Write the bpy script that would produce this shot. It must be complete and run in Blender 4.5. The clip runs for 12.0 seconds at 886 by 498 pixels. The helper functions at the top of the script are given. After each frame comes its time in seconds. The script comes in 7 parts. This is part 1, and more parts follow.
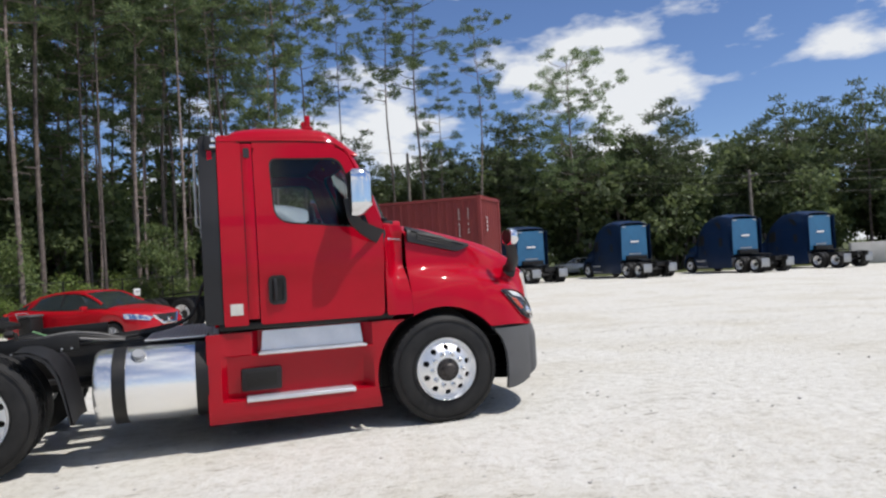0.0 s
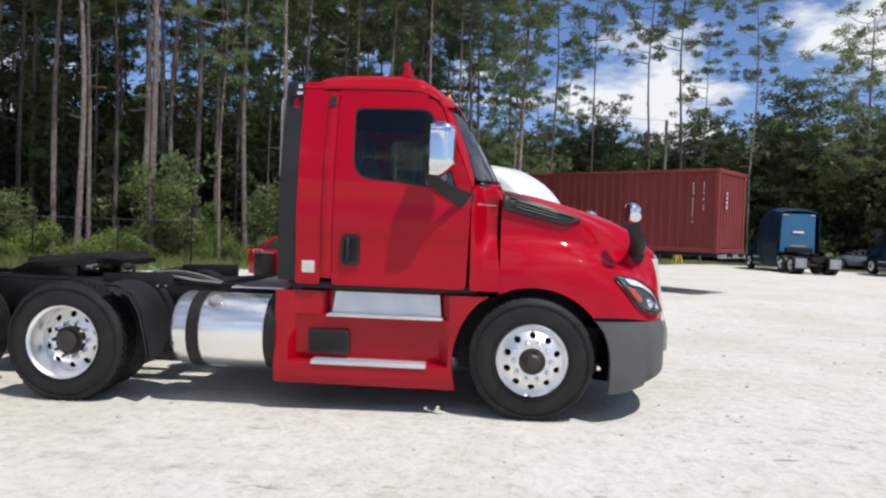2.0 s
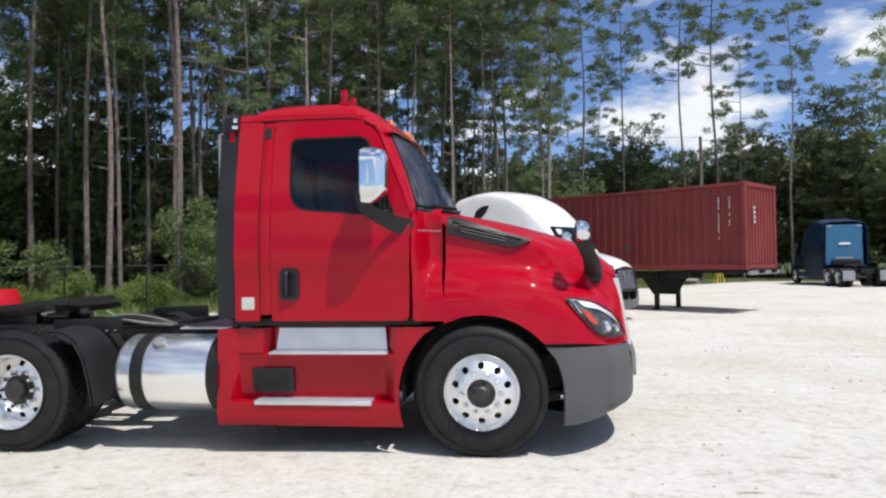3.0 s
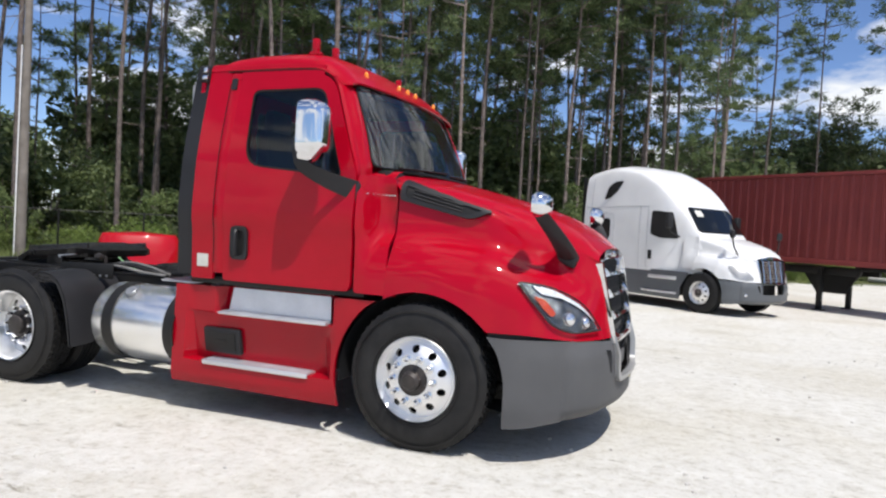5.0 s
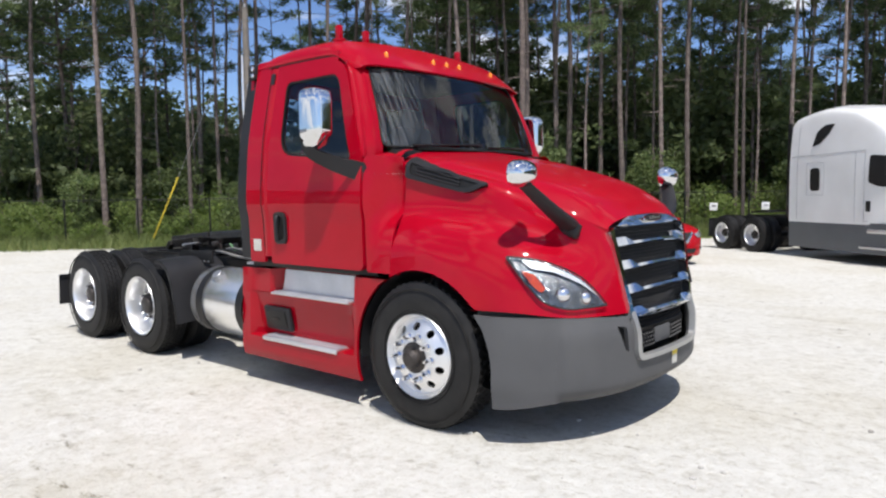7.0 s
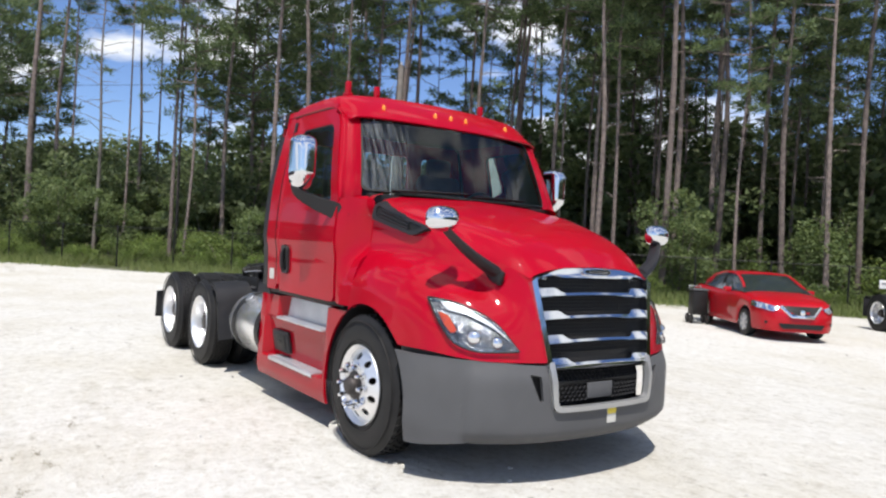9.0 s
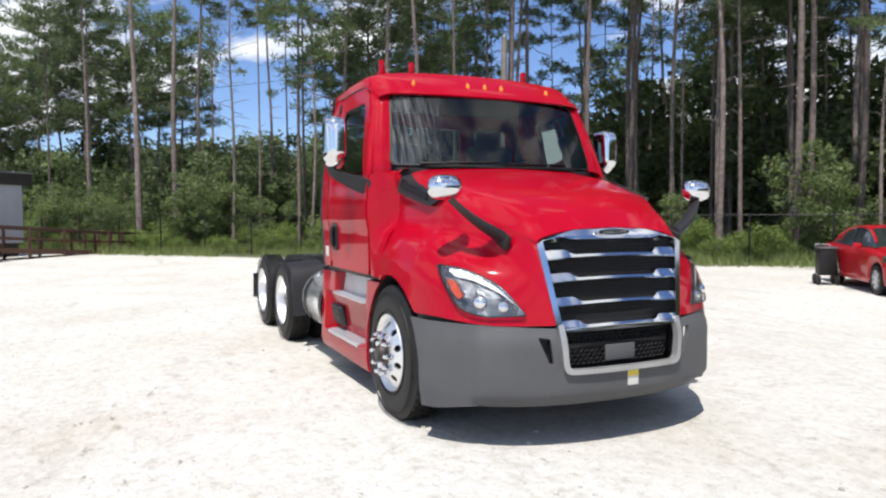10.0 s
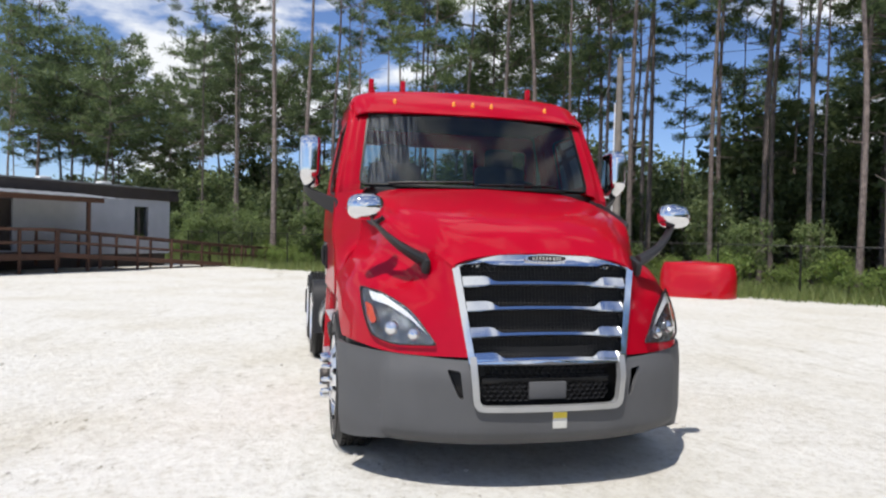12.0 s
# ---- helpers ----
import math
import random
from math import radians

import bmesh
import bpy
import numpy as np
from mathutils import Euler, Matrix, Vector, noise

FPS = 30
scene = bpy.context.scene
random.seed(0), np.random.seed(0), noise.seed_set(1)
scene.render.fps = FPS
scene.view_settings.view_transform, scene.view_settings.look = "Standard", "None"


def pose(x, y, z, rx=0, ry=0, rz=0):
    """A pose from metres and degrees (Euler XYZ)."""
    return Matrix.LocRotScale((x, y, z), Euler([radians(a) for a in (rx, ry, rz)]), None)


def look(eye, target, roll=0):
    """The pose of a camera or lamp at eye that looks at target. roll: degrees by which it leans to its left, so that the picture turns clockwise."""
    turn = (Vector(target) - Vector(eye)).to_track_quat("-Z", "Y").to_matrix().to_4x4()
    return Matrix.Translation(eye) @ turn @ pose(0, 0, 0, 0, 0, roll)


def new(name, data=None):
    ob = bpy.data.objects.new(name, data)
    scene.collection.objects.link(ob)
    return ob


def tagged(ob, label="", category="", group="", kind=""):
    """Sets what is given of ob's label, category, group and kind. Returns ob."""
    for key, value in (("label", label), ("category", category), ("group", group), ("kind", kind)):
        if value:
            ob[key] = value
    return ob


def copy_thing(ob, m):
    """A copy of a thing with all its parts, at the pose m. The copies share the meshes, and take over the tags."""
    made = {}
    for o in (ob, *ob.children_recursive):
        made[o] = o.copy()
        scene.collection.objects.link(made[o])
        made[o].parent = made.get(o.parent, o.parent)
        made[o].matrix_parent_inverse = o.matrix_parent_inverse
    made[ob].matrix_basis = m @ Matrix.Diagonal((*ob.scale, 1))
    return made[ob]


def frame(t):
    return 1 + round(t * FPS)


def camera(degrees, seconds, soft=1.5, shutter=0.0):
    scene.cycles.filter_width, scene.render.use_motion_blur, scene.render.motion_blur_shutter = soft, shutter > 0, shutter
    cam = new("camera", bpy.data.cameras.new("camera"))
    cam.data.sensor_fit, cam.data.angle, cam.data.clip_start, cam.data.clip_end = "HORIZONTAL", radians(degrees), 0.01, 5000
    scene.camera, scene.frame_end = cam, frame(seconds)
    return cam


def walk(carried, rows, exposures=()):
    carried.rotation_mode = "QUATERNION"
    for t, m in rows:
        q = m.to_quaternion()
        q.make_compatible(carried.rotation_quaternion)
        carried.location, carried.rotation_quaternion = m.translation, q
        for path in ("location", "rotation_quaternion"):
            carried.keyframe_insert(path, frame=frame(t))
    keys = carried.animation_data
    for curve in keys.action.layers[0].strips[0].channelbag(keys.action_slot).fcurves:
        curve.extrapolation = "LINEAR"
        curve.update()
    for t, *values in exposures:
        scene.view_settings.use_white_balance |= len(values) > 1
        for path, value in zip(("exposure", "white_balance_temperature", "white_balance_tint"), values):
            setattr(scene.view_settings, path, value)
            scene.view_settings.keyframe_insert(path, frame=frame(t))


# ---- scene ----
cam = camera(64.8, 12.0, soft=2.3)
PATH = [
    (0, (-1.942, -7.239, 1.518), (-1.325, -5.337, 1.554), -3.1),
    (0.5, (-1.577, -7.095, 1.522), (-1.098, -5.153, 1.543), 1.3),
    (1, (-1.227, -6.957, 1.52), (-0.895, -4.985, 1.488), -1.2),
    (1.5, (-0.822, -6.832, 1.522), (-0.686, -4.838, 1.455), -2.3),
    (2, (-0.426, -6.637, 1.538), (-0.536, -4.641, 1.483), 2.1),
    (2.5, (-0.023, -6.504, 1.528), (-0.177, -4.51, 1.548), 0.7),
    (2.7, (0.129, -6.442, 1.516), (-0.06, -4.452, 1.552), -0.3),
    (4.5, (1.454, -5.611, 1.536), (0.87, -3.699, 1.483), 5.2),
    (5, (1.807, -5.363, 1.533), (1.072, -3.504, 1.477), 3.1),
    (5.5, (2.146, -5.187, 1.535), (1.278, -3.39, 1.403), 0.1),
    (6, (2.439, -4.945, 1.544), (1.402, -3.247, 1.344), 0.9),
    (6.5, (2.739, -4.717, 1.582), (1.568, -3.107, 1.4), -1.7),
    (6.7, (2.876, -4.619, 1.615), (1.646, -3.052, 1.437), -1.0),
    (8.3, (3.959, -3.981, 1.612), (2.473, -2.644, 1.576), -2.3),
    (8.5, (4.092, -3.852, 1.585), (2.568, -2.556, 1.557), -0.1),
    (9, (4.323, -3.568, 1.575), (2.69, -2.413, 1.556), 3.1),
    (9.5, (4.571, -3.259, 1.561), (2.824, -2.286, 1.504), 1.3),
    (10, (4.799, -2.902, 1.546), (2.979, -2.079, 1.449), -0.3),
    (10.5, (4.885, -2.516, 1.552), (3.052, -1.721, 1.463), 1.4),
    (11, (5.021, -2.174, 1.542), (3.145, -1.486, 1.461), 2.5),
    (11.5, (5.064, -1.87, 1.554), (3.132, -1.358, 1.476), 4.9),
    (12, (5.038, -1.527, 1.55), (3.088, -1.087, 1.514), 1.3),
]
walk(cam, [(t, look(eye, target, roll)) for t, eye, target, roll in PATH], [(0, -0.04), (1.0, 0.0), (2.0, 0.07), (3.0, 0.14), (7.0, 0.19), (9.0, 0.29), (10.0, 0.36), (10.5, 0.32), (11.0, 0.17), (12, 0.18)])


# ---- light ----
SUN_AZ, SUN_EL = -40.0, 62.5
sun_dir = Vector((math.cos(radians(SUN_EL)) * math.cos(radians(SUN_AZ)), math.cos(radians(SUN_EL)) * math.sin(radians(SUN_AZ)), math.sin(radians(SUN_EL))))
sun = new("sun", bpy.data.lights.new("sun", "SUN"))
sun.data.energy, sun.data.angle, sun.data.color = 4.2, radians(0.53), (1.0, 0.955, 0.915)
sun.matrix_world = look(sun_dir * 50, (0, 0, 0))

world = bpy.data.worlds.new("sky")
scene.world = world
world.use_nodes = True
wn, wl = world.node_tree.nodes, world.node_tree.links
wn.clear()
w_sky = wn.new("ShaderNodeTexSky")
w_sky.sky_type, w_sky.sun_disc = "NISHITA", False
w_sky.sun_elevation, w_sky.sun_rotation = radians(SUN_EL), radians(90 - SUN_AZ)
w_sky.air_density, w_sky.dust_density, w_sky.ozone_density = 0.9, 0.15, 2.5
w_co = wn.new("ShaderNodeTexCoord")
w_map = wn.new("ShaderNodeMapping")
w_map.inputs["Scale"].default_value = (1.0, 1.0, 2.6)
w_map.inputs["Location"].default_value = (1.7, 0.9, 0.6)
w_n = wn.new("ShaderNodeTexNoise")
w_n.inputs["Scale"].default_value, w_n.inputs["Detail"].default_value, w_n.inputs["Roughness"].default_value = 3.2, 9.0, 0.55
w_r = wn.new("ShaderNodeValToRGB")
w_r.color_ramp.elements[0].position, w_r.color_ramp.elements[1].position = 0.51, 0.59
w_mix = wn.new("ShaderNodeMix")
w_mix.data_type = "RGBA"
w_cloud = w_mix.inputs[7]
w_cloud.default_value = (7.0, 7.2, 7.5, 1)
w_bg = wn.new("ShaderNodeBackground")
w_bg.inputs["Strength"].default_value = 0.12
w_out = wn.new("ShaderNodeOutputWorld")
wl.new(w_co.outputs["Generated"], w_map.inputs["Vector"])
wl.new(w_map.outputs["Vector"], w_n.inputs["Vector"])
wl.new(w_n.outputs["Fac"], w_r.inputs["Fac"])
wl.new(w_r.outputs["Color"], w_mix.inputs[0])
w_tint = wn.new("ShaderNodeMix")
w_tint.data_type, w_tint.blend_type = "RGBA", "MULTIPLY"
w_tint.inputs[0].default_value = 1.0
w_tint.inputs[7].default_value = (0.74, 0.81, 1.0, 1)
wl.new(w_sky.outputs["Color"], w_tint.inputs[6])
wl.new(w_tint.outputs[2], w_mix.inputs[6])
wl.new(w_mix.outputs[2], w_bg.inputs["Color"])
wl.new(w_bg.outputs["Background"], w_out.inputs["Surface"])

# ---- materials ----


def shader(name):
    m = bpy.data.materials.new(name)
    m.use_nodes = True
    nt = m.node_tree
    return m, nt.nodes, nt.links, nt.nodes["Principled BSDF"]


def surface(name, a, b, rough=0.6, metal=0.0, scale=4.0, fine=60.0, bump=0.1, coat=0.0, rough_var=0.15, per=0.0, dist=0.01, spec=0.5):
    """Two tones mixed by coarse and fine noise, with fine relief. per: spread of brightness between objects."""
    m, n, l, p = shader(name)
    co = n.new("ShaderNodeTexCoord")
    n1, n2 = n.new("ShaderNodeTexNoise"), n.new("ShaderNodeTexNoise")
    n1.inputs["Scale"].default_value, n1.inputs["Detail"].default_value = scale, 5.0
    n2.inputs["Scale"].default_value, n2.inputs["Detail"].default_value = fine, 4.0
    add = n.new("ShaderNodeMath")
    add.operation = "MULTIPLY_ADD"
    add.inputs[1].default_value = 0.45
    ramp = n.new("ShaderNodeValToRGB")
    ramp.color_ramp.elements[0].position, ramp.color_ramp.elements[1].position = 0.45, 0.95
    ramp.color_ramp.elements[0].color, ramp.color_ramp.elements[1].color = (*a, 1), (*b, 1)
    for t in (n1, n2):
        l.new(co.outputs["Object"], t.inputs["Vector"])
    l.new(n2.outputs["Fac"], add.inputs[0])
    l.new(n1.outputs["Fac"], add.inputs[2])
    l.new(add.outputs[0], ramp.inputs["Fac"])
    colour = ramp.outputs["Color"]
    if per:
        info, hsv, mr = n.new("ShaderNodeObjectInfo"), n.new("ShaderNodeHueSaturation"), n.new("ShaderNodeMapRange")
        mr.inputs["To Min"].default_value, mr.inputs["To Max"].default_value = 1 - per, 1 + per
        l.new(info.outputs["Random"], mr.inputs["Value"])
        l.new(mr.outputs["Result"], hsv.inputs["Value"])
        l.new(colour, hsv.inputs["Color"])
        colour = hsv.outputs["Color"]
    l.new(colour, p.inputs["Base Color"])
    rr = n.new("ShaderNodeMapRange")
    rr.inputs["To Min"].default_value, rr.inputs["To Max"].default_value = max(0.02, rough - rough_var), min(1, rough + rough_var)
    l.new(n1.outputs["Fac"], rr.inputs["Value"])
    l.new(rr.outputs["Result"], p.inputs["Roughness"])
    p.inputs["Metallic"].default_value = metal
    p.inputs["Specular IOR Level"].default_value = spec
    if coat:
        p.inputs["Coat IOR"].default_value = 1.5
        p.inputs["Coat Weight"].default_value, p.inputs["Coat Roughness"].default_value = coat, 0.04
    if bump:
        bp = n.new("ShaderNodeBump")
        bp.inputs["Strength"].default_value, bp.inputs["Distance"].default_value = bump, dist
        l.new(n2.outputs["Fac"], bp.inputs["Height"])
        l.new(bp.outputs["Normal"], p.inputs["Normal"])
    return m


def glass(name, tint, glare=0.0):
    m, n, l, p = shader(name)
    n.remove(p)
    tr, gl, mx, fr = n.new("ShaderNodeBsdfTransparent"), n.new("ShaderNodeBsdfGlossy"), n.new("ShaderNodeMixShader"), n.new("ShaderNodeFresnel")
    tr.inputs["Color"].default_value = (*tint, 1)
    gl.inputs["Roughness"].default_value = 0.015
    fr.inputs["IOR"].default_value = 1.52
    l.new(fr.outputs["Fac"], mx.inputs["Fac"])
    l.new(tr.outputs[0], mx.inputs[1])
    l.new(gl.outputs[0], mx.inputs[2])
    # sun glare painted as pale diffuse streaks, strongest towards the -y edge
    if glare:
        co, mp, nz, rp = n.new("ShaderNodeTexCoord"), n.new("ShaderNodeMapping"), n.new("ShaderNodeTexNoise"), n.new("ShaderNodeMapRange")
        mp.inputs["Scale"].default_value = (1.0, 17.0, 1.6)
        nz.inputs["Scale"].default_value, nz.inputs["Detail"].default_value = 2.2, 6.0
        rp.inputs["From Min"].default_value, rp.inputs["From Max"].default_value = 0.42, 0.68
        rp.inputs["To Min"].default_value, rp.inputs["To Max"].default_value = glare * 0.08, glare
        df, m2 = n.new("ShaderNodeBsdfDiffuse"), n.new("ShaderNodeMixShader")
        df.inputs["Color"].default_value = (0.62, 0.66, 0.66, 1)
        l.new(co.outputs["Object"], mp.inputs["Vector"])
        l.new(mp.outputs["Vector"], nz.inputs["Vector"])
        l.new(nz.outputs["Fac"], rp.inputs["Value"])
        sx, sm, mu = n.new("ShaderNodeSeparateXYZ"), n.new("ShaderNodeMapRange"), n.new("ShaderNodeMath")
        sm.inputs["From Min"].default_value, sm.inputs["From Max"].default_value = -0.42, -0.85
        sm.inputs["To Min"].default_value, sm.inputs["To Max"].default_value = 0.03, 1.0
        mu.operation = "MULTIPLY"
        l.new(co.outputs["Object"], sx.inputs[0])
        l.new(sx.outputs["Y"], sm.inputs["Value"])
        l.new(rp.outputs["Result"], mu.inputs[0])
        l.new(sm.outputs["Result"], mu.inputs[1])
        l.new(mu.outputs[0], m2.inputs["Fac"])
        l.new(mx.outputs[0], m2.inputs[1])
        l.new(df.outputs[0], m2.inputs[2])
        mx = m2
    l.new(mx.outputs[0], n["Material Output"].inputs["Surface"])
    return m


def leafy(name, a, b, rough=0.6, trans=0.35):
    """Foliage: colour varies leaf by leaf and tree by tree, with light coming through."""
    m, n, l, p = shader(name)
    geo, info = n.new("ShaderNodeNewGeometry"), n.new("ShaderNodeObjectInfo")
    ramp, hsv, mr = n.new("ShaderNodeValToRGB"), n.new("ShaderNodeHueSaturation"), n.new("ShaderNodeMapRange")
    ramp.color_ramp.elements[0].color, ramp.color_ramp.elements[1].color = (*a, 1), (*b, 1)
    mr.inputs["To Min"].default_value, mr.inputs["To Max"].default_value = 0.75, 1.3
    l.new(geo.outputs["Random Per Island"], ramp.inputs["Fac"])
    l.new(info.outputs["Random"], mr.inputs["Value"])
    l.new(ramp.outputs["Color"], hsv.inputs["Color"])
    l.new(mr.outputs["Result"], hsv.inputs["Value"])
    tl, mx = n.new("ShaderNodeBsdfTranslucent"), n.new("ShaderNodeMixShader")
    mx.inputs["Fac"].default_value = trans
    l.new(hsv.outputs["Color"], p.inputs["Base Color"])
    l.new(hsv.outputs["Color"], tl.inputs["Color"])
    p.inputs["Roughness"].default_value = rough
    l.new(p.outputs[0], mx.inputs[1])
    l.new(tl.outputs[0], mx.inputs[2])
    l.new(mx.outputs[0], n["Material Output"].inputs["Surface"])
    return m


RED = surface("red_paint", (0.335, 0.0004, 0.010), (0.385, 0.001, 0.014), 0.45, 0.0, 1.5, 11, 0.03, 0.48, 0.04, spec=0.03)
RED_SKIRT = surface("red_moulded_paint", (0.28, 0.0004, 0.008), (0.345, 0.001, 0.011), 0.45, 0.0, 2.5, 200, 0.02, 0.6, 0.06, spec=0.04)
GREY_PLASTIC = surface("grey_moulded_plastic", (0.070, 0.070, 0.072), (0.092, 0.092, 0.094), 0.6, 0.0, 3, 500, 0.06, 0, 0.08, dist=0.002, spec=0.35)
DARK_PLASTIC = surface("charcoal_plastic", (0.010, 0.010, 0.011), (0.02, 0.02, 0.022), 0.5, 0.0, 3, 400, 0.05, 0, 0.1, dist=0.002, spec=0.35)
BLACK = surface("black_steel", (0.005, 0.005, 0.005), (0.014, 0.013, 0.012), 0.5, 0.0, 5, 120, 0.1, 0, 0.2, spec=0.35)
RUBBER = surface("tyre_rubber", (0.005, 0.005, 0.0055), (0.021, 0.020, 0.019), 0.55, 0.0, 8, 150, 0.12, 0, 0.12, dist=0.003, spec=0.3)
CHROME = surface("chrome", (0.72, 0.73, 0.75), (0.80, 0.81, 0.83), 0.07, 1.0, 2, 50, 0.0, 0, 0.03)
ALU = surface("polished_aluminium", (0.78, 0.78, 0.78), (0.90, 0.90, 0.90), 0.40, 1.0, 6, 180, 0.04, 0, 0.08, dist=0.002)
TREAD = surface("aluminium_tread_plate", (0.60, 0.60, 0.61), (0.74, 0.74, 0.75), 0.42, 0.8, 6, 90, 0.25, 0, 0.1, dist=0.004)
DUSTY_HOSE = surface("dusty_hose", (0.07, 0.07, 0.068), (0.2, 0.195, 0.185), 0.8, 0, 9, 120, 0.1)
HUB = surface("oily_hub_iron", (0.02, 0.018, 0.016), (0.06, 0.05, 0.045), 0.45, 0.3, 9, 80, 0.2, 0, 0.2)
GREASE = surface("greasy_black_iron", (0.008, 0.008, 0.008), (0.022, 0.019, 0.017), 0.35, 0.2, 7, 60, 0.3, 0, 0.2)
INTERIOR = surface("dark_cab_trim", (0.03, 0.031, 0.034), (0.05, 0.05, 0.053), 0.8, 0, 6, 200, 0.1)
SEAT = surface("grey_seat_cloth", (0.07, 0.072, 0.078), (0.11, 0.11, 0.115), 0.9, 0, 10, 300, 0.2)
# the last value sets how strong the painted sun-glare streaks are
WINDSCREEN = glass("glare_streaked_windscreen_glass", (0.54, 0.66, 0.64), 0.2)
TINTED = glass("tinted_glass", (0.55, 0.60, 0.62))
LENS = glass("lamp_lens", (0.86, 0.89, 0.90))
REFLECTOR = surface("orange_red_reflector", (0.34, 0.03, 0.012), (0.5, 0.07, 0.025), 0.25, 0, 8, 90, 0.05, 0.4)
TANK = surface("polished_aluminium_tank", (0.84, 0.84, 0.84), (0.93, 0.93, 0.93), 0.24, 0.9, 3, 90, 0.02, 0, 0.05, dist=0.003)
AMBER = surface("amber_lens", (0.75, 0.22, 0.02), (0.85, 0.30, 0.03), 0.2, 0, 8, 90, 0.05, 0.6)
REDLENS = surface("red_lens", (0.5, 0.02, 0.015), (0.62, 0.04, 0.03), 0.2, 0, 8, 90, 0.05, 0.6)
WHITE = surface("white_paint", (0.70, 0.70, 0.69), (0.80, 0.80, 0.79), 0.35, 0, 1.5, 200, 0.0, 0.6, 0.06)
OFFWHITE = surface("aged_white_label", (0.5, 0.49, 0.44), (0.62, 0.61, 0.56), 0.6, 0, 12, 90, 0.05)
YELLOW = surface("yellow_paint", (0.62, 0.47, 0.03), (0.74, 0.58, 0.06), 0.5, 0, 5, 90, 0.05)
# blue deepened to hold the shade on the parked tractors' sides
BLUE = surface("shaded_blue_paint", (0.004, 0.016, 0.05), (0.006, 0.024, 0.075), 0.4, 0, 1.2, 200, 0.0, 0.4, 0.08, spec=0.2)
SATIN = surface("satin_silver_trim", (0.36, 0.36, 0.35), (0.44, 0.44, 0.43), 0.4, 0.6, 5, 120, 0.03)
# brighter blue: the sunlight on the tractors' backs is put into the colour
BLUE_BACK_LIT = surface("sunlit_blue_rear_panel", (0.014, 0.105, 0.22), (0.022, 0.135, 0.27), 0.5, 0, 2, 120, 0.05, 0.2, 0.08)
RUST_RED = surface("container_paint", (0.150, 0.014, 0.014), (0.21, 0.028, 0.024), 0.6, 0, 1.3, 30, 0.15, 0, 0.12)
GALV = surface("galvanised_steel", (0.30, 0.31, 0.32), (0.42, 0.43, 0.44), 0.5, 0.8, 6, 90, 0.1)
POLE = surface("weathered_pole_wood", (0.122, 0.104, 0.086), (0.216, 0.194, 0.169), 0.85, 0, 3, 40, 0.4)
TIMBER = surface("brown_stained_timber", (0.066, 0.030, 0.019), (0.110, 0.055, 0.036), 0.8, 0, 4, 60, 0.3, per=0.2)
SIDING = surface("pale_grey_siding", (0.40, 0.42, 0.46), (0.48, 0.50, 0.54), 0.6, 0, 2, 80, 0.08)
DARK_TRIM = surface("dark_brown_trim", (0.035, 0.028, 0.027), (0.06, 0.05, 0.047), 0.7, 0, 4, 80, 0.1)
CONCRETE = surface("pale_concrete", (0.38, 0.37, 0.35), (0.5, 0.49, 0.46), 0.85, 0, 1.5, 50, 0.3)
BARK = surface("pine_bark", (0.08, 0.062, 0.055), (0.225, 0.18, 0.158), 0.9, 0, 5, 22, 0.9, per=0.4, dist=0.05)
NEEDLES = leafy("pine_needles", (0.068, 0.105, 0.047), (0.205, 0.262, 0.112), trans=0.5)
# darker copy of the needle colour: shade of the far wood painted in
FAR_NEEDLES = leafy("shaded_far_pine_needles", (0.04, 0.06, 0.026), (0.115, 0.148, 0.062), trans=0.45)
# broad leaf colour toned down to carry the shade inside the wood
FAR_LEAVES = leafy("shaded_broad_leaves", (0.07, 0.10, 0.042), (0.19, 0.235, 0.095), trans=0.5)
LEAVES = leafy("broad_leaves", (0.085, 0.13, 0.045), (0.23, 0.285, 0.105), trans=0.5)
WEEDS = leafy("weed_leaves", (0.11, 0.18, 0.04), (0.29, 0.36, 0.10), trans=0.5)
GRASS = leafy("grass_blades", (0.10, 0.155, 0.035), (0.28, 0.31, 0.11))

# ---- mesh helpers ----


def part(name, bm, material, parent=None, label="", soft=32):
    """Links a bmesh as one mesh object, under parent if given."""
    me = bpy.data.meshes.new(name)
    bm.to_mesh(me)
    bm.free()
    me.materials.append(material)
    if soft:
        me.polygons.foreach_set("use_smooth", [True] * len(me.polygons))
        me.set_sharp_from_angle(angle=radians(soft))
    ob = new(name, me)
    if parent:
        ob.parent = parent
    if label:
        ob["label"] = label
    return ob


def thing(name, label, category, group="", m=None):
    ob = tagged(new(name), label, category, group)
    ob.empty_display_size = 0.2
    if m is not None:
        ob.matrix_world = m
    return ob


def smooth(a, b, x):
    t = min(1.0, max(0.0, (x - a) / (b - a)))
    return t * t * (3 - 2 * t)


def curve(*knots):
    """A smooth monotone function through the knots (x, y)."""
    xs, ys = [k[0] for k in knots], [k[1] for k in knots]
    d = [(ys[i + 1] - ys[i]) / (xs[i + 1] - xs[i]) for i in range(len(xs) - 1)]
    m = [d[0]] + [0 if d[i] * d[i + 1] <= 0 else 2 * d[i] * d[i + 1] / (d[i] + d[i + 1]) for i in range(len(d) - 1)] + [d[-1]]

    def f(x):
        x = min(max(x, xs[0]), xs[-1])
        i = max(j for j in range(len(d)) if x >= xs[j])
        h = xs[i + 1] - xs[i]
        t = (x - xs[i]) / h
        return ys[i] * (1 + 2 * t) * (1 - t) ** 2 + m[i] * h * t * (1 - t) ** 2 + ys[i + 1] * t * t * (3 - 2 * t) + m[i + 1] * h * t * t * (t - 1)
    return f


